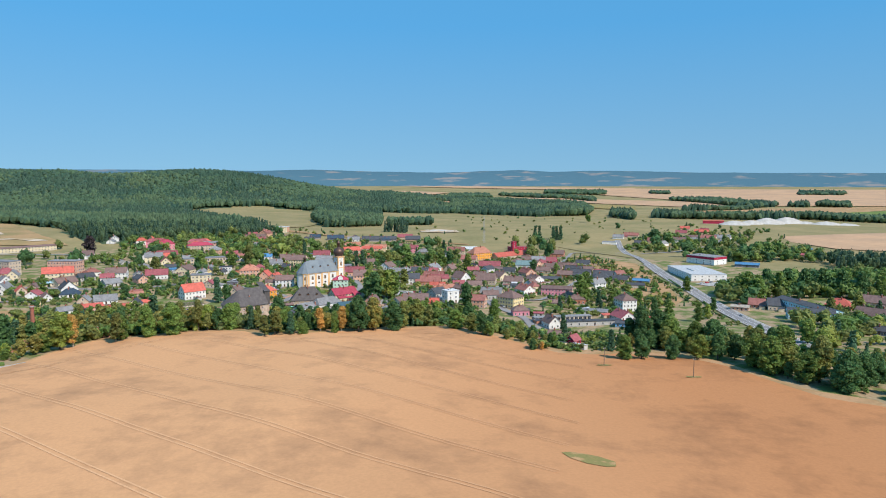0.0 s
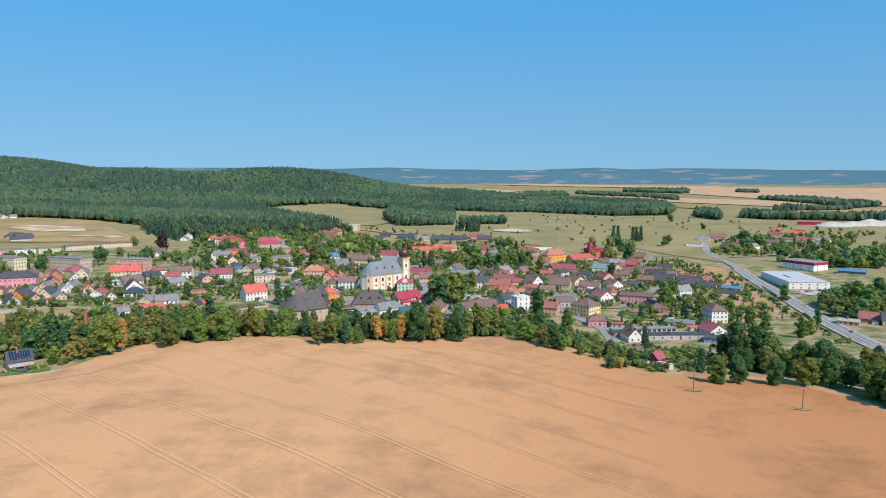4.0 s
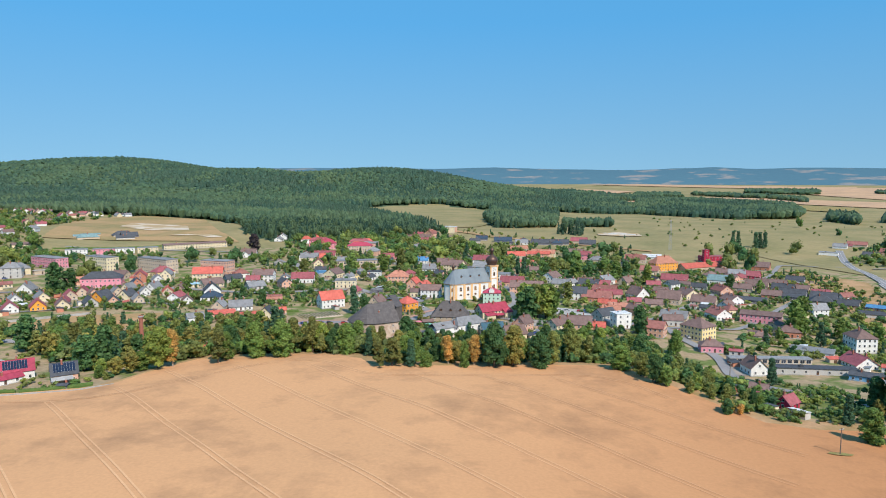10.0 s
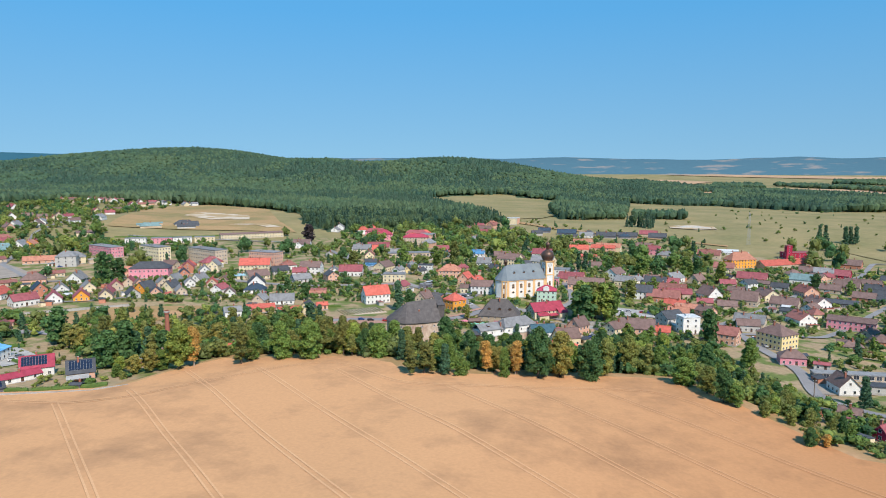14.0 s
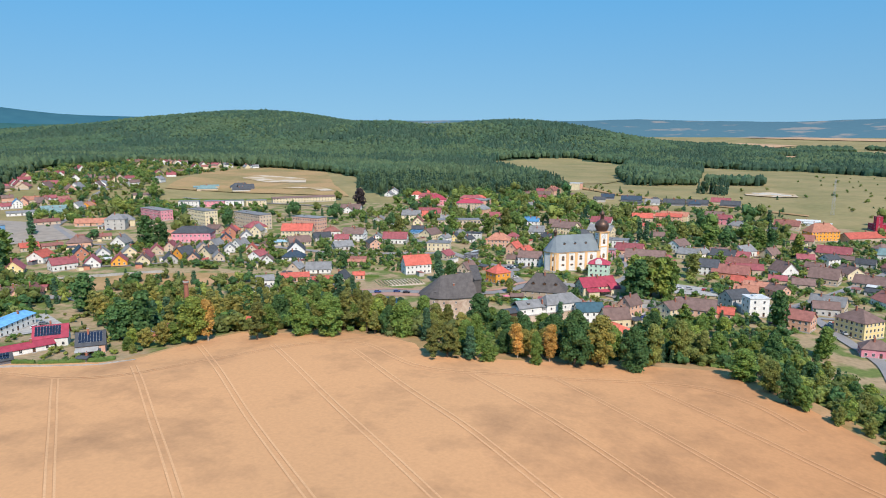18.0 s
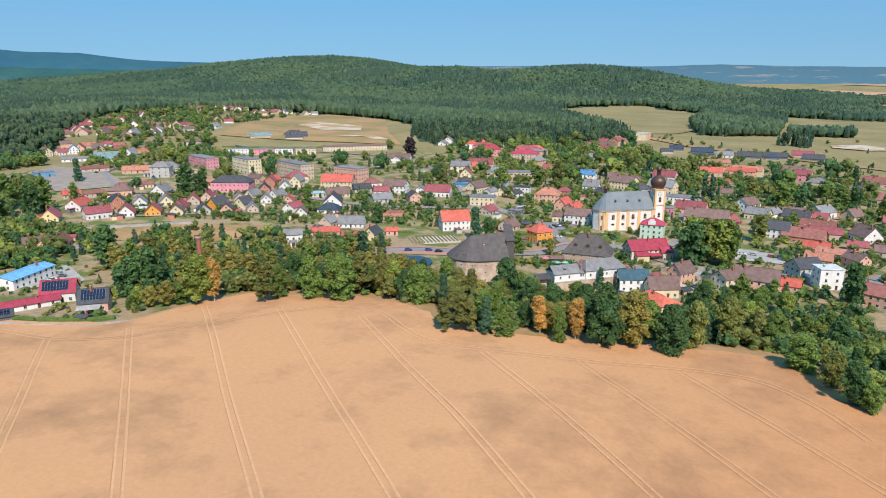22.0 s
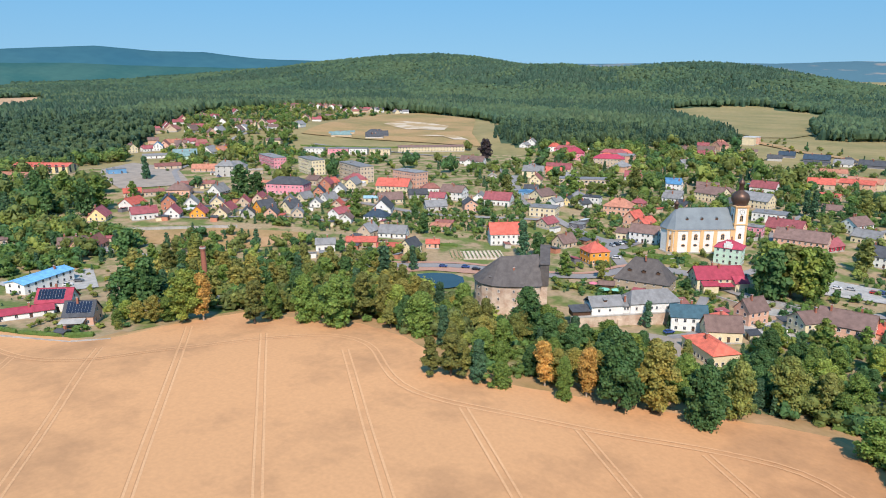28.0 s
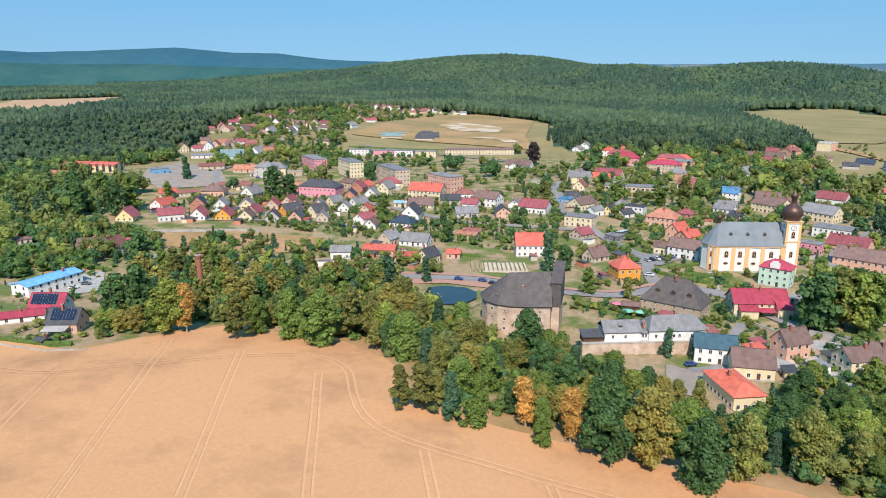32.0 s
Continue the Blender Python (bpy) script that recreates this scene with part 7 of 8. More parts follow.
for k, (a, b) in enumerate(zip([(-376, 414), (-368, 424), (-360, 434), (-352, 444), (-344, 454)], [(-368, 424), (-360, 434), (-352, 444), (-344, 454), (-336, 463)])):
    garden_wall(*a, *b, 1.4, CONCRETE, "pale concrete terrace wall on the bank")
for a in ((-58, 524, -46, 530), (-46, 530, -30, 531), (-30, 531, -22, 520), (-75, 540, -62, 536)):
    garden_wall(*a, 2.2, STONE, "grey stone yard wall", 0.5)
for a in ((-56.6, 546, -48.9, 546.4), (-48.9, 546.4, -41.9, 545), (-41.9, 545, -35.8, 549.2), (-35.8, 549.2, -22, 553)):
    garden_wall(*a, 2.4, CONCRETE, "high grey concrete retaining wall by the yard", 0.4)
for a in ((-245, 303, -213, 321), (-213, 321, -205, 331)):
    garden_wall(*a, 0.5, CONCRETE, "low pale edging wall beside the wheat", 0.25)

drape("bare_bank", [(-404, 359), (-424, 358), (-446, 380), (-448, 403), (-432, 408), (-413, 396)], VERGE, 0.35, 5, "bare reddish soil bank among the trees")
FOOTPRINTS.append((-426, 383, math.cos(radians(110)), math.sin(radians(110)), 44, 26))
FOOTPRINTS.append((-566, 512, math.cos(radians(-10)), math.sin(radians(-10)), 96, 46))
# Rows of the stone garden in front of the white house.
plots = thing("gravel_garden", -199, 523, height(-199, 523), 47, "pale gravel garden with rows of low stone beds", "garden")
part("gravel_bed", Build().box(-15, -9, -0.8, 15, 9, 0.25).mesh("gravel_bed", [GRAVEL]), plots, "pale gravel bed")
for k in range(13):
    part("planting_bed", shared("planting_bed", lambda: Build().box(-0.35, -8.2, 0, 0.35, 8.2, 0.55, 0).box(-0.2, -8, 0.55, 0.2, 8, 0.8, 1).mesh("planting_bed", [STONE, HEDGE])), plots, "low bed with plants", (-13.5 + 2.25 * k, 0, 0.25))
FOOTPRINTS.append((-199, 523, math.cos(radians(47)), math.sin(radians(47)), 30, 18))


def shed(x, y, rot, l, w, wall, roof, k):
    ob = thing("shed", x, y, height(x, y), rot, f"small {wall} garden shed with {WORD_ROOF[roof]} roof", "shed", "garden sheds")
    h = 2.2 + 0.1 * (k % 4)
    part("wall", shared(("shed", l, w, wall, h), lambda: Build().box(-l / 2, -w / 2, -0.8, l / 2, w / 2, h).mesh("wall", [WALLS[wall]])), ob)
    part("roof", shared(("shedroof", l, w, roof, h), lambda: Build().slab([(-l / 2 - 0.3, -w / 2 - 0.3, h + 0.05), (l / 2 + 0.3, -w / 2 - 0.3, h + 0.05), (l / 2 + 0.3, w / 2 + 0.3, h + 0.8), (-l / 2 - 0.3, w / 2 + 0.3, h + 0.8)], 0.14).mesh("roof", [ROOFS[roof]])), ob)
    part("door", shared("sheddoor", lambda: Build().box(-0.9, -0.06, 0, 0.9, 0.02, 1.95).mesh("door", [TIMBER])), ob, "wooden door", (0, -w / 2, 0.05))
    FOOTPRINTS.append((x, y, math.cos(radians(rot)), math.sin(radians(rot)), l, w))


rng = np.random.default_rng(77)
made = 0
for hx, hy, c, s, l, w in list(FOOTPRINTS):
    if math.hypot(hx - 25, hy - 220) > 640 or l > 26 or (hx < -200 and hy < 360):
        continue
    for _ in range(2):
        a, far = rng.uniform(0, 6.28), rng.uniform(9, 15)
        x, y = hx + far * math.cos(a), hy + far * math.sin(a)
        if open_ground(np.array([x]), np.array([y]), 2.2)[0] and made < 150:
            k = int(rng.integers(12))
            size = ((4, 3), (5, 3.5), (6, 4), (7, 4))[k % 4]
            shed(x, y, math.degrees(math.atan2(s, c)) + 90 * int(rng.integers(4)), *size, ("white", "beige", "brick", "slate", "cream", "grey")[k % 6], ("grey", "rust", "slate", "red", "brown", "crimson", "grey", "white")[(k * 5) % 8], k)
            made += 1

# ---- terrace by the castle ----
for x, y, mat, r, what in ((-115, 512, (0.20, 0.55, 0.40), 2.6, "green"), (-111, 515, (0.24, 0.60, 0.45), 2.4, "green"), (-123, 516, (0.75, 0.22, 0.30), 2.4, "pink")):
    u = thing("parasol", x, y, height(x, y), 0, f"open {what} cafe parasol on the terrace", "parasol", "parasols")
    part("pole", Build().lathe([(0.05, 0), (0.04, 2.6)], n=6).mesh("pole", [METAL]), u)
    part("canopy", Build().lathe([(r, 2.2), (r * 0.5, 2.55), (0.02, 2.9)], n=8).mesh("canopy", [surface("parasol_" + what, mat, rough=0.9)]), u, f"{what} cloth canopy")
hut = thing("gazebo", -118, 519, height(-118, 519), 30, "dark timber beer-garden hut with brown roof", "hut")
part("wall", Build().box(-3.5, -2, -0.5, 3.5, 2, 2.6).mesh("wall", [TIMBER]), hut)
part("roof", roof_mesh(7, 4, 2.6, 1.2, "n", ROOFS["brown"]), hut)

# ---- heaps in the yards ----
def heap(x, y, r, tall, mat, label):
    rr = random.Random(int(x + y))
    ob = thing("heap", x, y, height(x, y), 0, label, "heap", "heaps")
    b = Build().lathe([(r, -0.5), (r * 0.8, tall * 0.3), (r * 0.4, tall * 0.8), (r * 0.1, tall), (0.01, tall)], n=14)
    b.v = [(p[0] * rr.uniform(0.85, 1.15) * 1.4, p[1] * rr.uniform(0.85, 1.15), p[2] * rr.uniform(0.9, 1.1)) for p in b.v]
    part("mound", b.mesh("mound", [mat], True), ob)


CHALK = surface("pale_gravel", (0.52, 0.50, 0.46), (0.42, 0.39, 0.34), 0.95, 0.1, 0.6, 0.3)
for x, y, r, tall in ((635, 1500, 26, 8), (680, 1520, 22, 8), (725, 1540, 30, 12), (778, 1560, 28, 13), (815, 1550, 20, 5), (850, 1529, 26, 7), (890, 1520, 20, 4), (-18, 1290, 9, 3), (0, 1283, 8, 3), (14, 1276, 8, 2.5), (-30, 1296, 7, 2)):
    heap(x, y, r, tall, CHALK, "heap of pale crushed stone in a yard")
for x, y, r, tall in ((-45, 522, 2.6, 1.2), (-38, 520, 2.2, 1.0), (-50, 516, 2.4, 1.1), (-42, 526, 2.0, 0.9)):
    heap(x, y, r, tall, GRAVEL, "small heap of building stone")

# ---- single trees ----
tree(-72, 398, 15, "o")
tree(-60, 401, 16, "o")
tree(-63, 394, 14, "d", 0.6)
tree(-50, 401, 23, "d")
tree(-42, 407, 21, "g")
tree(-29, 408, 18, "d")
tree(-25, 420, 18, "d")
tree(-16, 436, 19, "d")
tree(-80, 388, 8, "s")
tree(-95, 383, 15, "p")
tree(-100, 380, 13, "p")
tree(-94, 387, 12, "p")
tree(-87, 386, 14, "c")
tree(-82, 486, 11, "c")
tree(-106, 439, 21, "d", 1.15)
tree(-177, 537, 21, "c")
tree(-61, 563, 26, "y")
tree(-45, 563, 25, "y")
tree(-57, 574, 22, "y")
tree(-42, 574, 21, "y")
tree(-233, 358, 22, "d")
tree(-239, 351, 18, "d")
tree(-203, 358, 21, "y")
tree(-198, 362, 19, "o")
tree(-180, 372, 18, "p")
tree(-181, 381, 15, "d")
tree(-168, 387, 19, "d")
tree(-156, 391, 20, "d")
tree(-157, 403, 20, "p")
tree(-146, 405, 20, "p")
tree(-288, 410, 18, "d")
tree(-309, 385, 21, "d")
tree(-269, 404, 18, "d")
tree(-203, 479, 13, "c")
tree(-190, 447, 22, "c")
tree(-142, 522, 13, "d")
tree(-172, 544, 14, "d")
tree(-126, 529, 10, "d")
tree(-205, 718, 30, "d")
tree(-199, 738, 25, "d")
tree(-221, 714, 19, "d")
tree(-192, 820, 24, "y")
tree(-197, 896, 24, "d")
tree(-168, 891, 26, "d")
tree(-137, 853, 26, "d")
tree(-133, 876, 25, "d")
tree(-273, 652, 18, "d")
tree(-414, 805, 24, "r")
tree(-249, 705, 19, "d")
tree(-328, 770, 22, "d")
tree(-321, 1048, 25, "d")
tree(-260, 1086, 25, "d")
tree(-310, 698, 16, "d")
tree(-88, 744, 21, "c")
tree(-95, 756, 19, "c")
tree(-46, 833, 24, "d")
tree(-60, 822, 17, "d")
tree(-61, 767, 19, "d")
tree(-27, 764, 15, "d")
tree(-67, 747, 15, "d")
tree(-437, 415, 42, "d")
tree(-450, 429, 32, "d")
tree(-501, 435, 19, "d")
tree(-535, 503, 20, "c")
tree(-422, 522, 28, "d")
tree(-419, 532, 18, "d")
tree(-434, 570, 23, "d")
tree(-428, 614, 22, "d")
tree(-573, 618, 28, "y")
tree(-555, 595, 22, "d")
tree(-654, 728, 28, "d")
tree(-428, 704, 21, "d")
tree(-455, 742, 14, "d")
tree(-439, 758, 14, "d")
tree(-319, 543, 17, "d")
tree(-380, 709, 21, "d")
tree(-476, 850, 16, "d")
tree(-250, 536, 13, "d")
tree(-282, 562, 9, "d")
tree(-486, 587, 11, "d")
tree(-417, 584, 13, "c")
tree(-479, 516, 12, "d")
tree(-472, 463, 14, "d")
tree(-451, 397, 34, "d")
tree(-495, 406, 28, "d")
tree(-481, 420, 28, "d")
tree(-500, 436, 25, "d")
tree(-540, 426, 24, "d")
tree(18, 524, 21, "d")
tree(124, 598, 27, "d")
tree(142, 967, 34, "d")
tree(152, 971, 29, "d")
tree(137, 1050, 32, "d")
tree(189, 1170, 27, "c")
tree(194, 1172, 27, "c")
tree(201, 1176, 28, "c")
tree(165, 1177, 24, "c")
tree(157, 1172, 24, "c")
tree(-57, 552, 28, "d")
tree(-51, 564, 28, "d")
tree(-43, 567, 26, "d")
tree(-37, 638, 18, "d")
tree(-23, 680, 15, "d")
tree(-10, 963, 31, "d")
tree(-20, 952, 26, "d")
tree(-56, 865, 25, "d")
tree(1, 930, 18, "c")
tree(27, 748, 20, "y")
tree(8, 778, 18, "d")
tree(-14, 811, 20, "d")
tree(-27, 782, 19, "d")
tree(-38, 757, 18, "d")
tree(-42, 798, 19, "d")
tree(-56, 792, 19, "d")
tree(-2, 773, 18, "d")
tree(14, 828, 20, "d")
tree(127, 554, 16, "c")
tree(91, 527, 12, "c")
tree(102, 550, 10, "d")
tree(100, 762, 13, "d")
tree(122, 738, 13, "d")
tree(99, 894, 16, "d")
tree(116, 575, 28, "d")
tree(143, 576, 15, "d")
tree(163, 566, 15, "d")
tree(79, 442, 14, "c")
tree(75, 470, 10, "c")
tree(49, 369, 7, "d")
tree(37, 391, 7, "d")
tree(45, 387, 7, "d")
tree(23, 401, 14, "d")
tree(114, 389, 24, "d")
tree(124, 390, 22, "d")
tree(129, 384, 20, "d")
tree(140, 373, 18, "y")
tree(146, 368, 20, "d")
tree(109, 395, 16, "d")
tree(165, 531, 14, "d")
tree(212, 533, 12, "d")
tree(233, 1126, 24, "d")
tree(151, 1086, 32, "d")
tree(106, 1015, 30, "d")
tree(363, 1185, 33, "d")
tree(370, 1140, 25, "d")
tree(357, 1003, 28, "d")
tree(410, 1045, 36, "d")
tree(432, 1042, 36, "d")
tree(116, 892, 28, "d")
tree(138, 896, 28, "d")
tree(36, 486, 15, "d")
tree(17, 451, 16, "d")
tree(166, 331, 24, "d")
tree(157, 324, 20, "d")
tree(156, 338, 18, "d")
tree(144, 354, 15, "d")
tree(134, 354, 14, "y")
tree(121, 384, 10, "d")
tree(104, 354, 14, "d")
tree(120, 354, 14, "d")
tree(95, 352, 14, "d")
tree(93, 374, 13, "c")
tree(174, 311, 23, "d")
tree(180, 299, 19, "d")
tree(188, 300, 18, "d")
tree(200, 356, 17, "y")
tree(165, 311, 9, "d")
tree(197, 306, 16, "d")
tree(213, 395, 15, "y")
tree(303, 497, 20, "d")
tree(284, 497, 16, "d")
tree(267, 599, 37, "d")
tree(292, 616, 42, "d")
tree(309, 614, 42, "d")
tree(325, 612, 42, "d")
tree(340, 610, 43, "d")
tree(350, 598, 42, "d")
tree(360, 586, 42, "d")
tree(376, 585, 43, "d")
tree(268, 578, 39, "d")
tree(293, 595, 41, "d")
tree(359, 925, 28, "d")
tree(359, 873, 29, "d")
tree(382, 872, 30, "d")
tree(432, 916, 34, "d")
tree(422, 916, 34, "d")
tree(447, 915, 37, "d")
tree(337, 1086, 25, "d")
tree(363, 1109, 30, "d")
tree(330, 929, 27, "d")
tree(229, 641, 15, "d")
tree(354, 1392, 16, "d")
tree(326, 1551, 26, "d")
for x, y, h, kind in ((-108, 438, 13, "d"), (-102, 444, 14, "d"), (-90, 435, 12, "d"), (-67, 429, 15, "d"), (-60, 427, 15, "y"), (-110, 462, 8, "s"), (-42, 435, 9, "d"), (-37, 504, 7, "d"), (-27, 492, 8, "d"), (-15, 502, 10, "d"), (-7, 499, 9, "y"), (-75, 491, 6, "c"), (-76, 539, 4, "s"), (-90, 544, 6, "d"), (-84, 528, 6, "d"), (-70, 521, 4, "s")):
    tree(x, y, h, kind)

for x, y, h, kind, wide in ((8, 422, 13, "d", 1.5), (17, 411, 12, "d", 1.4), (27, 399, 9, "y", 1.3), (50, 372, 6, "g", 1.3), (54, 370, 5, "o", 1.6), (117, 381, 12, "d", 1.2), (125, 378, 14, "d", 1.2), (134, 375, 13, "d", 1.2), (146, 368, 15, "g", 1.2), (153, 354, 14, "d", 1.1), (159, 341, 20, "d", 1.3), (165, 326, 19, "d", 1.3), (169, 310, 16, "d", 1.3), (173, 350, 15, "d", 1.2), (178, 296, 15, "d", 1.3), (183, 486, 14, "d", 1.1), (170, 512, 15, "d", 1.1), (194, 498, 12, "y", 1.0)):
    tree(x, y, h, kind, wide)

for x, y, h, kind, wide in ((-221, 340, 6, "d", 1.3), (-224, 345, 8, "y", 1.2), (-216, 346, 9, "g", 1.1), (-211, 350, 11, "g", 1.1), (-209, 354, 10, "d", 1.1), (-236, 354, 9, "d", 1.2), (-245, 348, 4, "s", 1.0), (-215, 338, 4, "s", 1.0), (-502, 447, 23, "d", 1.3), (-497, 437, 20, "y", 1.2), (-542, 508, 13, "c", 1.2)):
    tree(x, y, h, kind, wide)

# ---- woods and gardens ----
plant([(-300, 380), (-245, 362), (-205, 372), (-187, 384), (-158, 400), (-115, 398), (-106, 392), (-112, 425), (-150, 440), (-176, 452), (-205, 458), (-228, 448), (-262, 410), (-300, 398)], 150, "dpgpcdygpp", (10, 17), 1, 1.2, 3.7, " on the slope")
plant([(-104, 388), (-66, 402), (-40, 415), (-14, 432), (2, 436), (0, 452), (-30, 448), (-60, 445), (-90, 445), (-108, 436)], 55, "ddpdcgp", (9, 15), 3, 1.5, 3.8, " by the wheat")
plant([(-40, 445), (-5, 448), (20, 480), (10, 520), (-25, 520), (-42, 480)], 26, "ddyd", (8, 14), 8, 1.5, 4.0, " in a garden")
plant([(2, 436), (20, 420), (46, 392), (64, 372), (62, 400), (48, 440), (30, 480), (5, 480)], 42, "dddys", (4.5, 9), 4, 1.5, 3.8, " by the wheat")
plant([(100, 374), (130, 366), (152, 342), (168, 300), (190, 280), (230, 262), (240, 320), (200, 390), (150, 410), (110, 405)], 52, "dddgys", (7, 12), 6, 1.5, 5.0, " by the wheat")
thicket([(-300, 380), (-245, 362), (-205, 372), (-187, 386), (-158, 402), (-115, 400), (-106, 394), (-112, 440), (-150, 450), (-176, 456), (-205, 462), (-228, 452), (-262, 412), (-300, 400)], 300, (4, 12), 101, 1.0, 2.2, (2, 2, 4, 4, 0, 3, 1))
thicket([(-104, 388), (-66, 402), (-40, 415), (-14, 432), (2, 436), (20, 420), (46, 392), (62, 400), (30, 470), (0, 456), (-60, 448), (-108, 440)], 230, (3, 9), 102, 1.0, 2.0)
thicket([(-330, 412), (-262, 424), (-228, 466), (-200, 490), (-240, 500), (-300, 470), (-345, 440)], 90, (2.5, 10), 2, 1.5, 3.2)
thicket([(62, 368), (100, 380), (110, 420), (70, 440), (60, 420)], 45, (1.5, 6), 5, 1.5, 3.0)
thicket([(100, 378), (130, 370), (152, 346), (170, 304), (190, 284), (260, 255), (262, 330), (200, 395), (150, 420), (110, 415)], 90, (3, 9), 106, 1.5, 3.6)
thicket([(212, 300), (260, 300), (300, 420), (330, 520), (300, 540), (240, 470), (220, 400)], 80, (5, 15), 7, 2, 4.5)
thicket([(240, 560), (300, 590), (420, 570), (520, 600), (520, 760), (420, 700), (300, 660), (250, 620)], 190, (14, 22), 8, 2, 4.5, (0, 0, 2, 1))
thicket([(-640, 380), (-520, 420), (-430, 405), (-400, 395), (-420, 370), (-520, 330), (-660, 320)], 170, (6, 18), 9, 2, 4.0)
thicket([(-400, 330), (-380, 390), (-420, 400), (-470, 420), (-560, 420), (-640, 400), (-700, 330), (-560, 270), (-430, 290)], 260, (7, 17), 130, 2.0, 4.5)
thicket([(-500, 290), (-400, 322), (-345, 375), (-350, 402), (-420, 395), (-520, 350)], 150, (5, 15), 132, 2.0, 4.0)
thicket([(-420, 380), (-330, 380), (-340, 410), (-380, 405)], 50, (3, 12), 10, 2, 3.5)
thicket([(-420, 440), (-345, 470), (-290, 500), (-210, 560), (-220, 640), (-330, 600), (-420, 540), (-470, 480)], 420, (1.2, 5.5), 11, 0.7, 2.0)
thicket([(-300, 640), (-220, 640), (-100, 640), (-60, 700), (-60, 860), (-180, 900), (-340, 860), (-420, 780)], 340, (2.5, 12), 12, 1.2, 4.0)
thicket([(-100, 660), (20, 690), (60, 780), (30, 840), (-60, 840)], 130, (3, 12), 13, 1.2, 3.5)
thicket([(-30, 480), (40, 560), (60, 620), (160, 640), (220, 760), (200, 900), (80, 880), (0, 700), (-40, 640)], 560, (1.4, 6.5), 14, 0.8, 2.4)
thicket([(60, 500), (150, 500), (200, 560), (215, 700), (160, 640), (100, 600)], 200, (1.5, 8), 15, 1.0, 2.8)
thicket([(-150, 500), (-60, 500), (-50, 560), (-150, 570)], 90, (1.2, 4.5), 16, 0.8, 2.2)
thicket([(-200, 560), (-60, 560), (-60, 660), (-200, 660)], 170, (1.4, 6), 116, 0.8, 2.4)
thicket([(-560, 520), (-700, 600), (-900, 800), (-800, 860), (-600, 700), (-520, 640)], 270, (3, 13), 17, 1.5, 5.0)
thicket([(-900, 740), (-1060, 900), (-1040, 1080), (-920, 1060), (-780, 840)], 170, (4, 14), 18, 2.0, 6.0)
thicket([(250, 1010), (330, 1000), (480, 1080), (560, 1240), (380, 1240)], 150, (5, 15), 19, 2.0, 6.0)
thicket([(340, 860), (480, 850), (520, 960), (420, 990), (340, 930)], 110, (10, 19), 20, 2.0, 5.0)
thicket([(-420, 640), (-330, 650), (-360, 760), (-460, 760)], 30, (2, 9), 21, 2.0, 6.0)
thicket([(-420, 860), (-250, 880), (-180, 960), (-240, 1060), (-420, 1000)], 170, (8, 19), 22, 2.0, 5.0)
thicket([(-180, 900), (-60, 870), (40, 960), (20, 1040), (-160, 1080)], 90, (3, 10), 23, 2.0, 6.0)
thicket([(-135, 500), (-100, 505), (-70, 515), (-68, 545), (-100, 548), (-130, 530)], 60, (1.2, 4), 142, 1.0, 2.4)
thicket([(228, 700), (218, 590), (210, 525), (203, 460), (194, 460), (202, 525), (209, 590), (219, 700), (231, 830), (240, 830)], 70, (1.5, 5), 143, 0.8, 2.0)
thicket([(-45, 440), (-5, 445), (30, 470), (20, 520), (-20, 530), (-45, 490)], 110, (2.5, 8), 140, 1.0, 2.2)
thicket([(30, 385), (62, 366), (100, 375), (118, 400), (95, 440), (70, 450), (45, 430)], 120, (1.5, 6), 141, 1.0, 2.2)
DARK = (0, 0, 1, 1, 2, 5, 0)
thicket([(-60, 1100), (180, 1060), (380, 1180), (520, 1500), (420, 1780), (60, 1780), (-120, 1420)], 85, (2.0, 6.5), 164, 3.0, 14.0)
thicket([(-300, 1240), (-200, 1130), (40, 1050), (30, 1100), (-180, 1180), (-260, 1290)], 40, (3, 8), 165, 2.0, 5.0)
thicket([(290, 1000), (520, 1020), (640, 1300), (520, 1460), (330, 1240)], 70, (4, 11), 166, 3.0, 7.0, DARK)
FOOTPRINTS.append((-298, 350, math.cos(radians(24)), math.sin(radians(24)), 22, 18))
thicket([(-300, 306), (-262, 306), (-216, 326), (-212, 345), (-290, 382), (-345, 376), (-330, 330)], 80, (1.2, 4.0), 163, 0.9, 2.0)
thicket([(-374, 337), (-374, 353), (-372, 378), (-340, 376), (-326, 366), (-336, 335), (-352, 322)], 46, (5, 11), 160, 1.5, 3.6, DARK)
thicket([(-668, 400), (-672, 500), (-700, 560), (-660, 540), (-640, 480), (-600, 410), (-560, 420), (-520, 440), (-510, 420), (-560, 390), (-640, 380)], 130, (8, 17), 161, 2.0, 4.5, DARK)
thicket([(-820, 640), (-1000, 760), (-1060, 1000), (-1000, 1130), (-900, 1150), (-860, 950), (-760, 800), (-700, 690)], 300, (4, 12), 162, 1.5, 5.0)
thicket([(-420, 440), (-345, 470), (-290, 500), (-210, 560), (-220, 640), (-330, 600), (-420, 540), (-470, 480)], 150, (3.5, 8), 151, 0.8, 2.6, DARK, 0.85)
thicket([(-300, 560), (-200, 560), (-60, 600), (-60, 700), (-180, 760), (-330, 740)], 110, (3, 8), 152, 0.9, 3.2)
thicket([(-40, 560), (60, 560), (160, 600), (220, 720), (200, 900), (80, 880), (0, 740)], 240, (3, 7.5), 153, 0.9, 3.0, DARK, 0.85)
thicket([(-360, 740), (-180, 760), (-60, 760), (30, 860), (20, 960), (-180, 960), (-360, 900)], 110, (6, 14), 154, 1.5, 5.0)
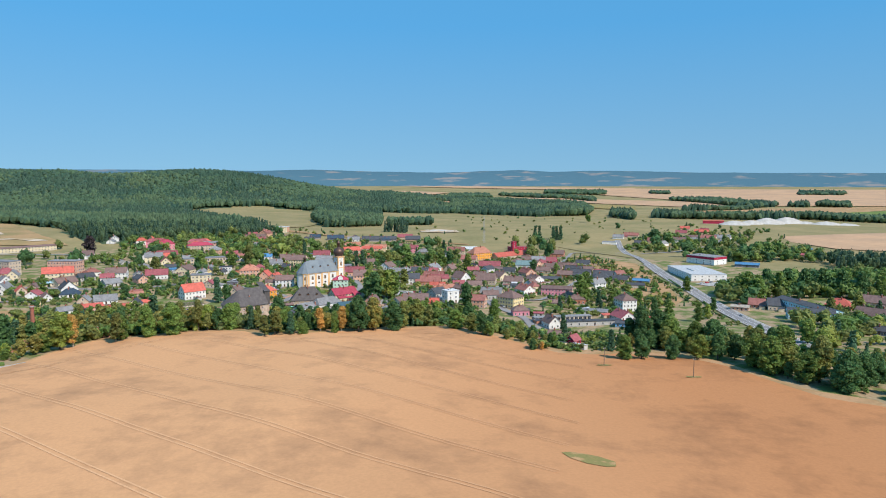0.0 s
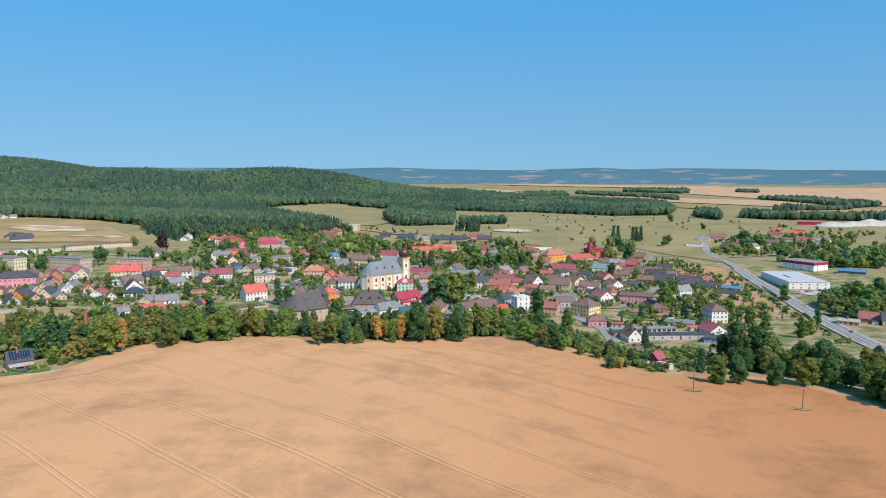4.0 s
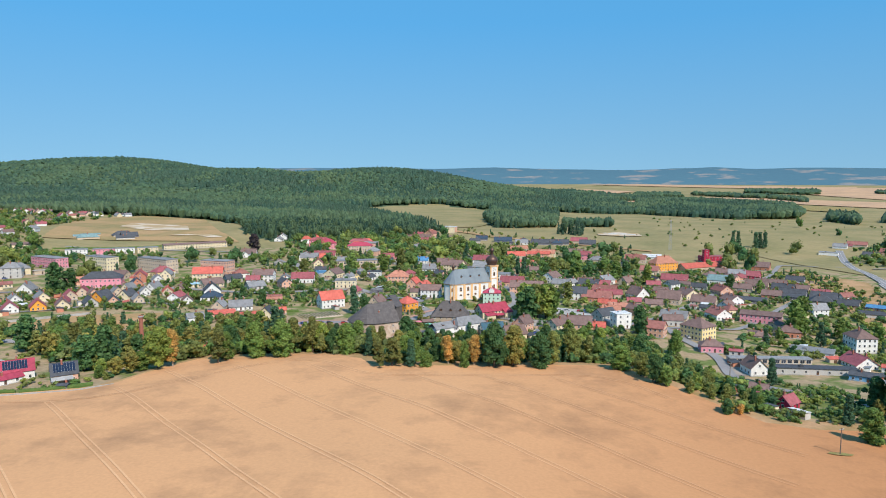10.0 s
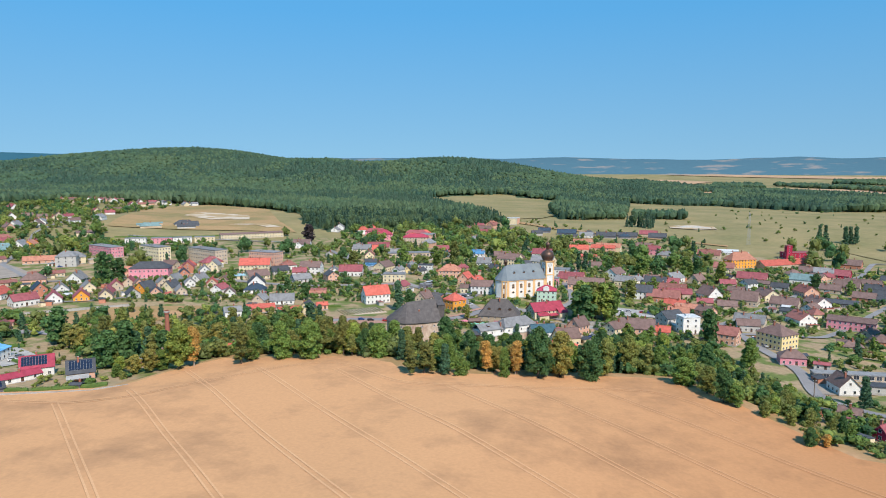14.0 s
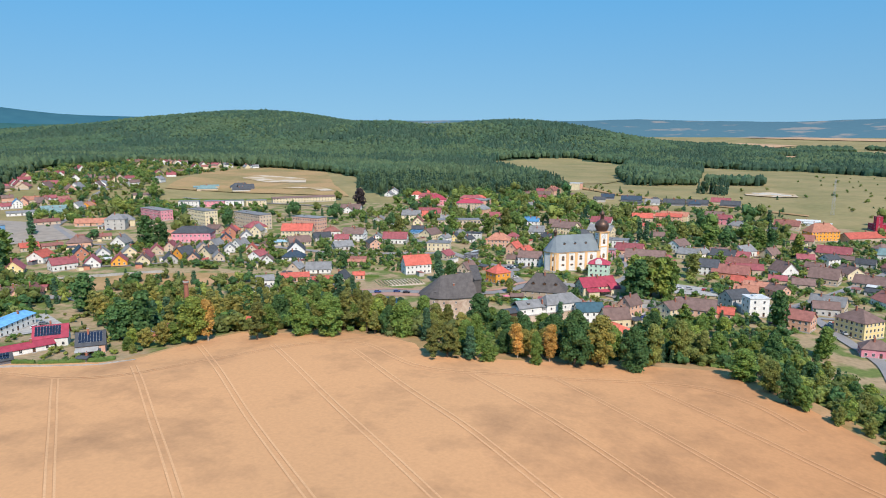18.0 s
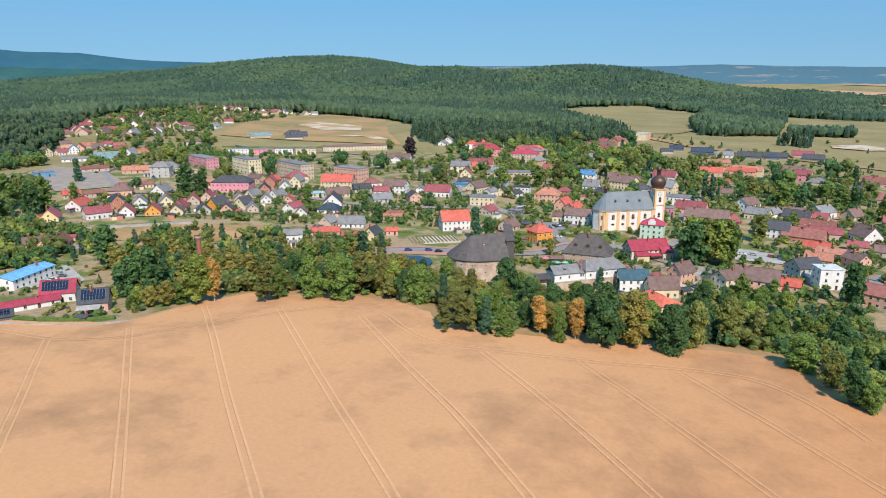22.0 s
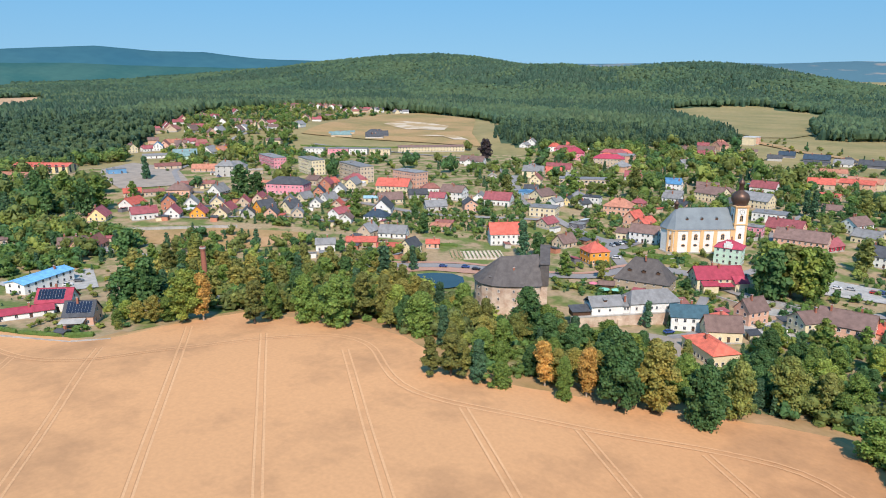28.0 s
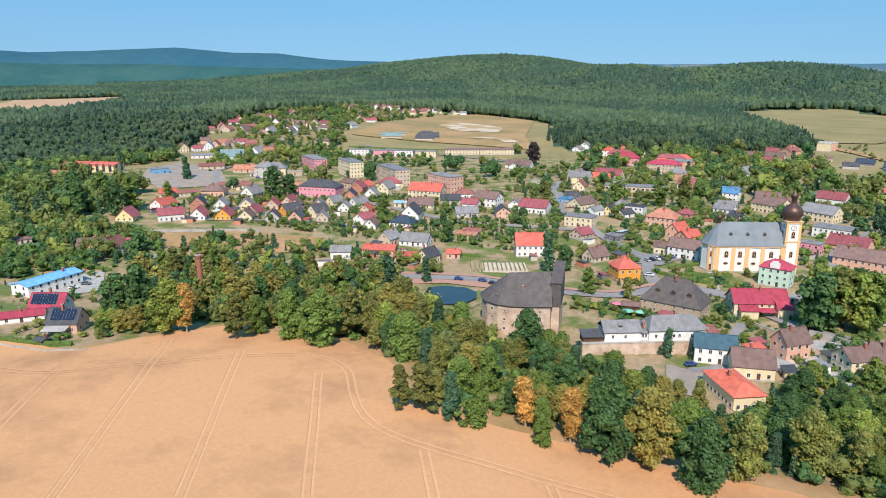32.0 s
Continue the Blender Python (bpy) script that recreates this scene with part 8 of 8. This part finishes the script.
thicket([(-620, 560), (-520, 600), (-440, 700), (-520, 760), (-700, 700), (-820, 860), (-980, 960), (-900, 760)], 190, (4, 11), 155, 1.5, 5.5, DARK)
thicket([(-130, 500), (-60, 500), (-20, 470), (40, 520), (30, 560), (-60, 560)], 70, (2.5, 6), 156, 0.8, 2.2, DARK, 0.9)
tagged(new("garden_greenery", mesh_of("garden_greenery", np.concatenate(THICKET_V), THICKET_F, THICKET_MATS, THICKET_M)), "bushes, fruit trees and undergrowth among the gardens", "greenery", kind="stuff")

COPSES = [
    [(-288, 1525), (-230, 1330), (-200, 1320), (-126, 1407), (-163, 1807), (-260, 1900), (-350, 1910)],
    [(-242, 3146), (-137, 1991), (-30, 1945), (-29, 2184), (-85, 2364)], [(25, 1932), (245, 1802), (391, 1866), (462, 2121), (506, 2513), (279, 2936), (38, 2921)],
    [(270, 3440), (544, 3077), (621, 2803), (660, 3062), (465, 3425)], [(15, 3107), (222, 3161), (228, 3442), (45, 3446)], [(1046, 3498), (1119, 3415), (1177, 3593), (1100, 3678)],
    [(937, 2891), (993, 2604), (1033, 2290), (1161, 2386), (1172, 2531), (1086, 2850)], [(1283, 2372), (1339, 2268), (1419, 2421), (1371, 2496)], [(1186, 2383), (1232, 2311), (1290, 2439)],
    [(553, 1701), (746, 1666), (897, 1719), (1038, 1613), (1105, 1690), (960, 1780), (777, 1740), (614, 1780)], [(533, 1753), (581, 1701), (655, 1920), (602, 1953)], [(709, 2080), (962, 2150), (999, 2225), (793, 2160)],
    [(1645, 3215), (1810, 3115), (1897, 3265), (1738, 3371)], [(526, 3658), (802, 3432), (857, 3669), (583, 3839)], [(432, 1781), (461, 1653), (530, 1924), (490, 1988)], [(-111, 1435), (-23, 1451), (-24, 1500), (-117, 1475)],
    [(-110, 1250), (-70, 1240), (-60, 1270), (-100, 1280)], [(450, 760), (900, 700), (920, 800), (470, 860)], [(1038, 1613), (1500, 1350), (1540, 1400), (1070, 1670)],
    [(-2500, 560), (-2500, 1080), (-3500, 1400), (-3500, 300)], [(-1420, 430), (-2450, 720), (-2480, 560), (-1420, 300)]]


def canopy(name, polys, label, seed, shift=0.0):
    """A wood seen from afar: stands of broad and pointed crowns, each stand with its own height, joined in one mesh."""
    rng = np.random.default_rng(seed)
    round_v, round_f = ico(1)
    cone = Build().lathe([(0.80, -1.15), (0.95, -0.25), (0.62, 0.40), (0.03, 1.0)], n=5)
    cone_v, cone_f = np.array(cone.v), np.array([t for a, b, c, d in cone.f for t in ((a, b, c), (a, c, d))])
    ragged = []
    for k in range(5):
        v, f = bush_shape(400 + k, k > 3, 6)
        ragged.append((v - (0, 0, 0.5), np.array([t for q in f for t in ([q] if len(q) == 3 else [[q[0], q[1], q[2]], [q[0], q[2], q[3]]])])))
    V, F, M, base = [], [], [], 0
    for poly in polys:
        xs, ys = np.array([p[0] for p in poly]), np.array([p[1] for p in poly])
        for near, far, cell in ((0, 1150, 8.4), (1150, 1600, 8.6), (1600, 2200, 10.0), (2200, 3000, 13.0), (3000, 6000, 18.0)):
            gx, gy = np.meshgrid(np.arange(xs.min(), xs.max() + cell, cell), np.arange(ys.min(), ys.max() + cell, cell))
            x = (gx + cell * 0.5 * (np.arange(gx.shape[0]) % 2)[:, None]).ravel()
            y = gy.ravel()
            x, y = x + rng.uniform(-0.6, 0.6, len(x)) * cell, y + rng.uniform(-0.6, 0.6, len(x)) * cell
            d = np.hypot(x - 20, y - 200) * rng.uniform(0.94, 1.06, len(x))
            ok = (d >= near) & (d < far) & within(poly, x, y)
            x, y, d = x[ok], y[ok], d[ok]
            ok = open_ground(x, y, 4.0) if near < 1000 else np.ones(len(x), bool)
            x, y = x[ok], y[ok]
            if not len(x):
                continue
            z = ground(x, y)
            stand = np.array([noise.noise((a * 0.0035 + seed, b * 0.0035, 0)) + 0.5 * noise.noise((a * 0.011, b * 0.011, seed)) for a, b in zip(x.tolist(), y.tolist())])
            age = np.array([noise.noise((a * 0.005, b * 0.005, seed + 7)) for a, b in zip(x.tolist(), y.tolist())])
            pointed = stand + shift - np.where((x > -1150) & (y < 1250), 0.3, 0.0) + rng.uniform(-0.3, 0.3, len(x)) > 0.06
            tall = np.clip(17.5 + 7 * age, 12, 22) * rng.uniform(0.85, 1.15, len(x)) + np.where(pointed, 2.0, 0.0)
            r = cell * rng.uniform(0.5, 0.92, len(x))
            if near == 0:
                which = rng.integers(0, 4, len(x))
                which[pointed & (rng.uniform(0, 1, len(x)) < 0.6)] = 4
                groups = [(which == k, *ragged[k], 1.75 if k < 4 else 2.1, 1.08, 0.5, 0 if k < 3 else 1) for k in range(5)]
            else:
                groups = [(pointed == kind, bv, bf, wide, high, mid, mat) for kind, bv, bf, wide, high, mid, mat in ((True, cone_v, cone_f, 0.98, 0.44, 0.52, 1), (False, round_v, round_f, 1.04, 0.47, 0.53, 0))]
            for chosen, bv, bf, wide, high, mid, mat in groups:
                pick = np.flatnonzero(chosen)
                if not len(pick):
                    continue
                shape = bv[None] * (1 + (0.05 if near == 0 else 0.15) * rng.standard_normal((len(pick), len(bv), 1)))
                v = shape * np.stack([r[pick] * wide, r[pick] * wide, tall[pick] * high], 1)[:, None]
                v += np.stack([x[pick], y[pick], z[pick] + tall[pick] * mid], 1)[:, None]
                f = bf[None] + (base + np.arange(len(pick)) * len(bv))[:, None, None]
                base += len(pick) * len(bv)
                V.append(v.reshape(-1, 3))
                F.append(f.reshape(-1, 3))
                M.append(np.full(len(pick) * len(bf), mat))
    V, F, M = np.concatenate(V), np.concatenate(F), np.concatenate(M)
    me = bpy.data.meshes.new(name)
    me.vertices.add(len(V))
    me.vertices.foreach_set("co", V.ravel())
    me.loops.add(F.size)
    me.loops.foreach_set("vertex_index", F.ravel())
    me.polygons.add(len(F))
    me.polygons.foreach_set("loop_start", np.arange(len(F)) * 3)
    me.polygons.foreach_set("material_index", M)
    me.polygons.foreach_set("use_smooth", np.zeros(len(F), bool))
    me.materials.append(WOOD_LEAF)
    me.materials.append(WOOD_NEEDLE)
    me.update(calc_edges=True)
    return tagged(new(name, me), label, "forest", kind="stuff")


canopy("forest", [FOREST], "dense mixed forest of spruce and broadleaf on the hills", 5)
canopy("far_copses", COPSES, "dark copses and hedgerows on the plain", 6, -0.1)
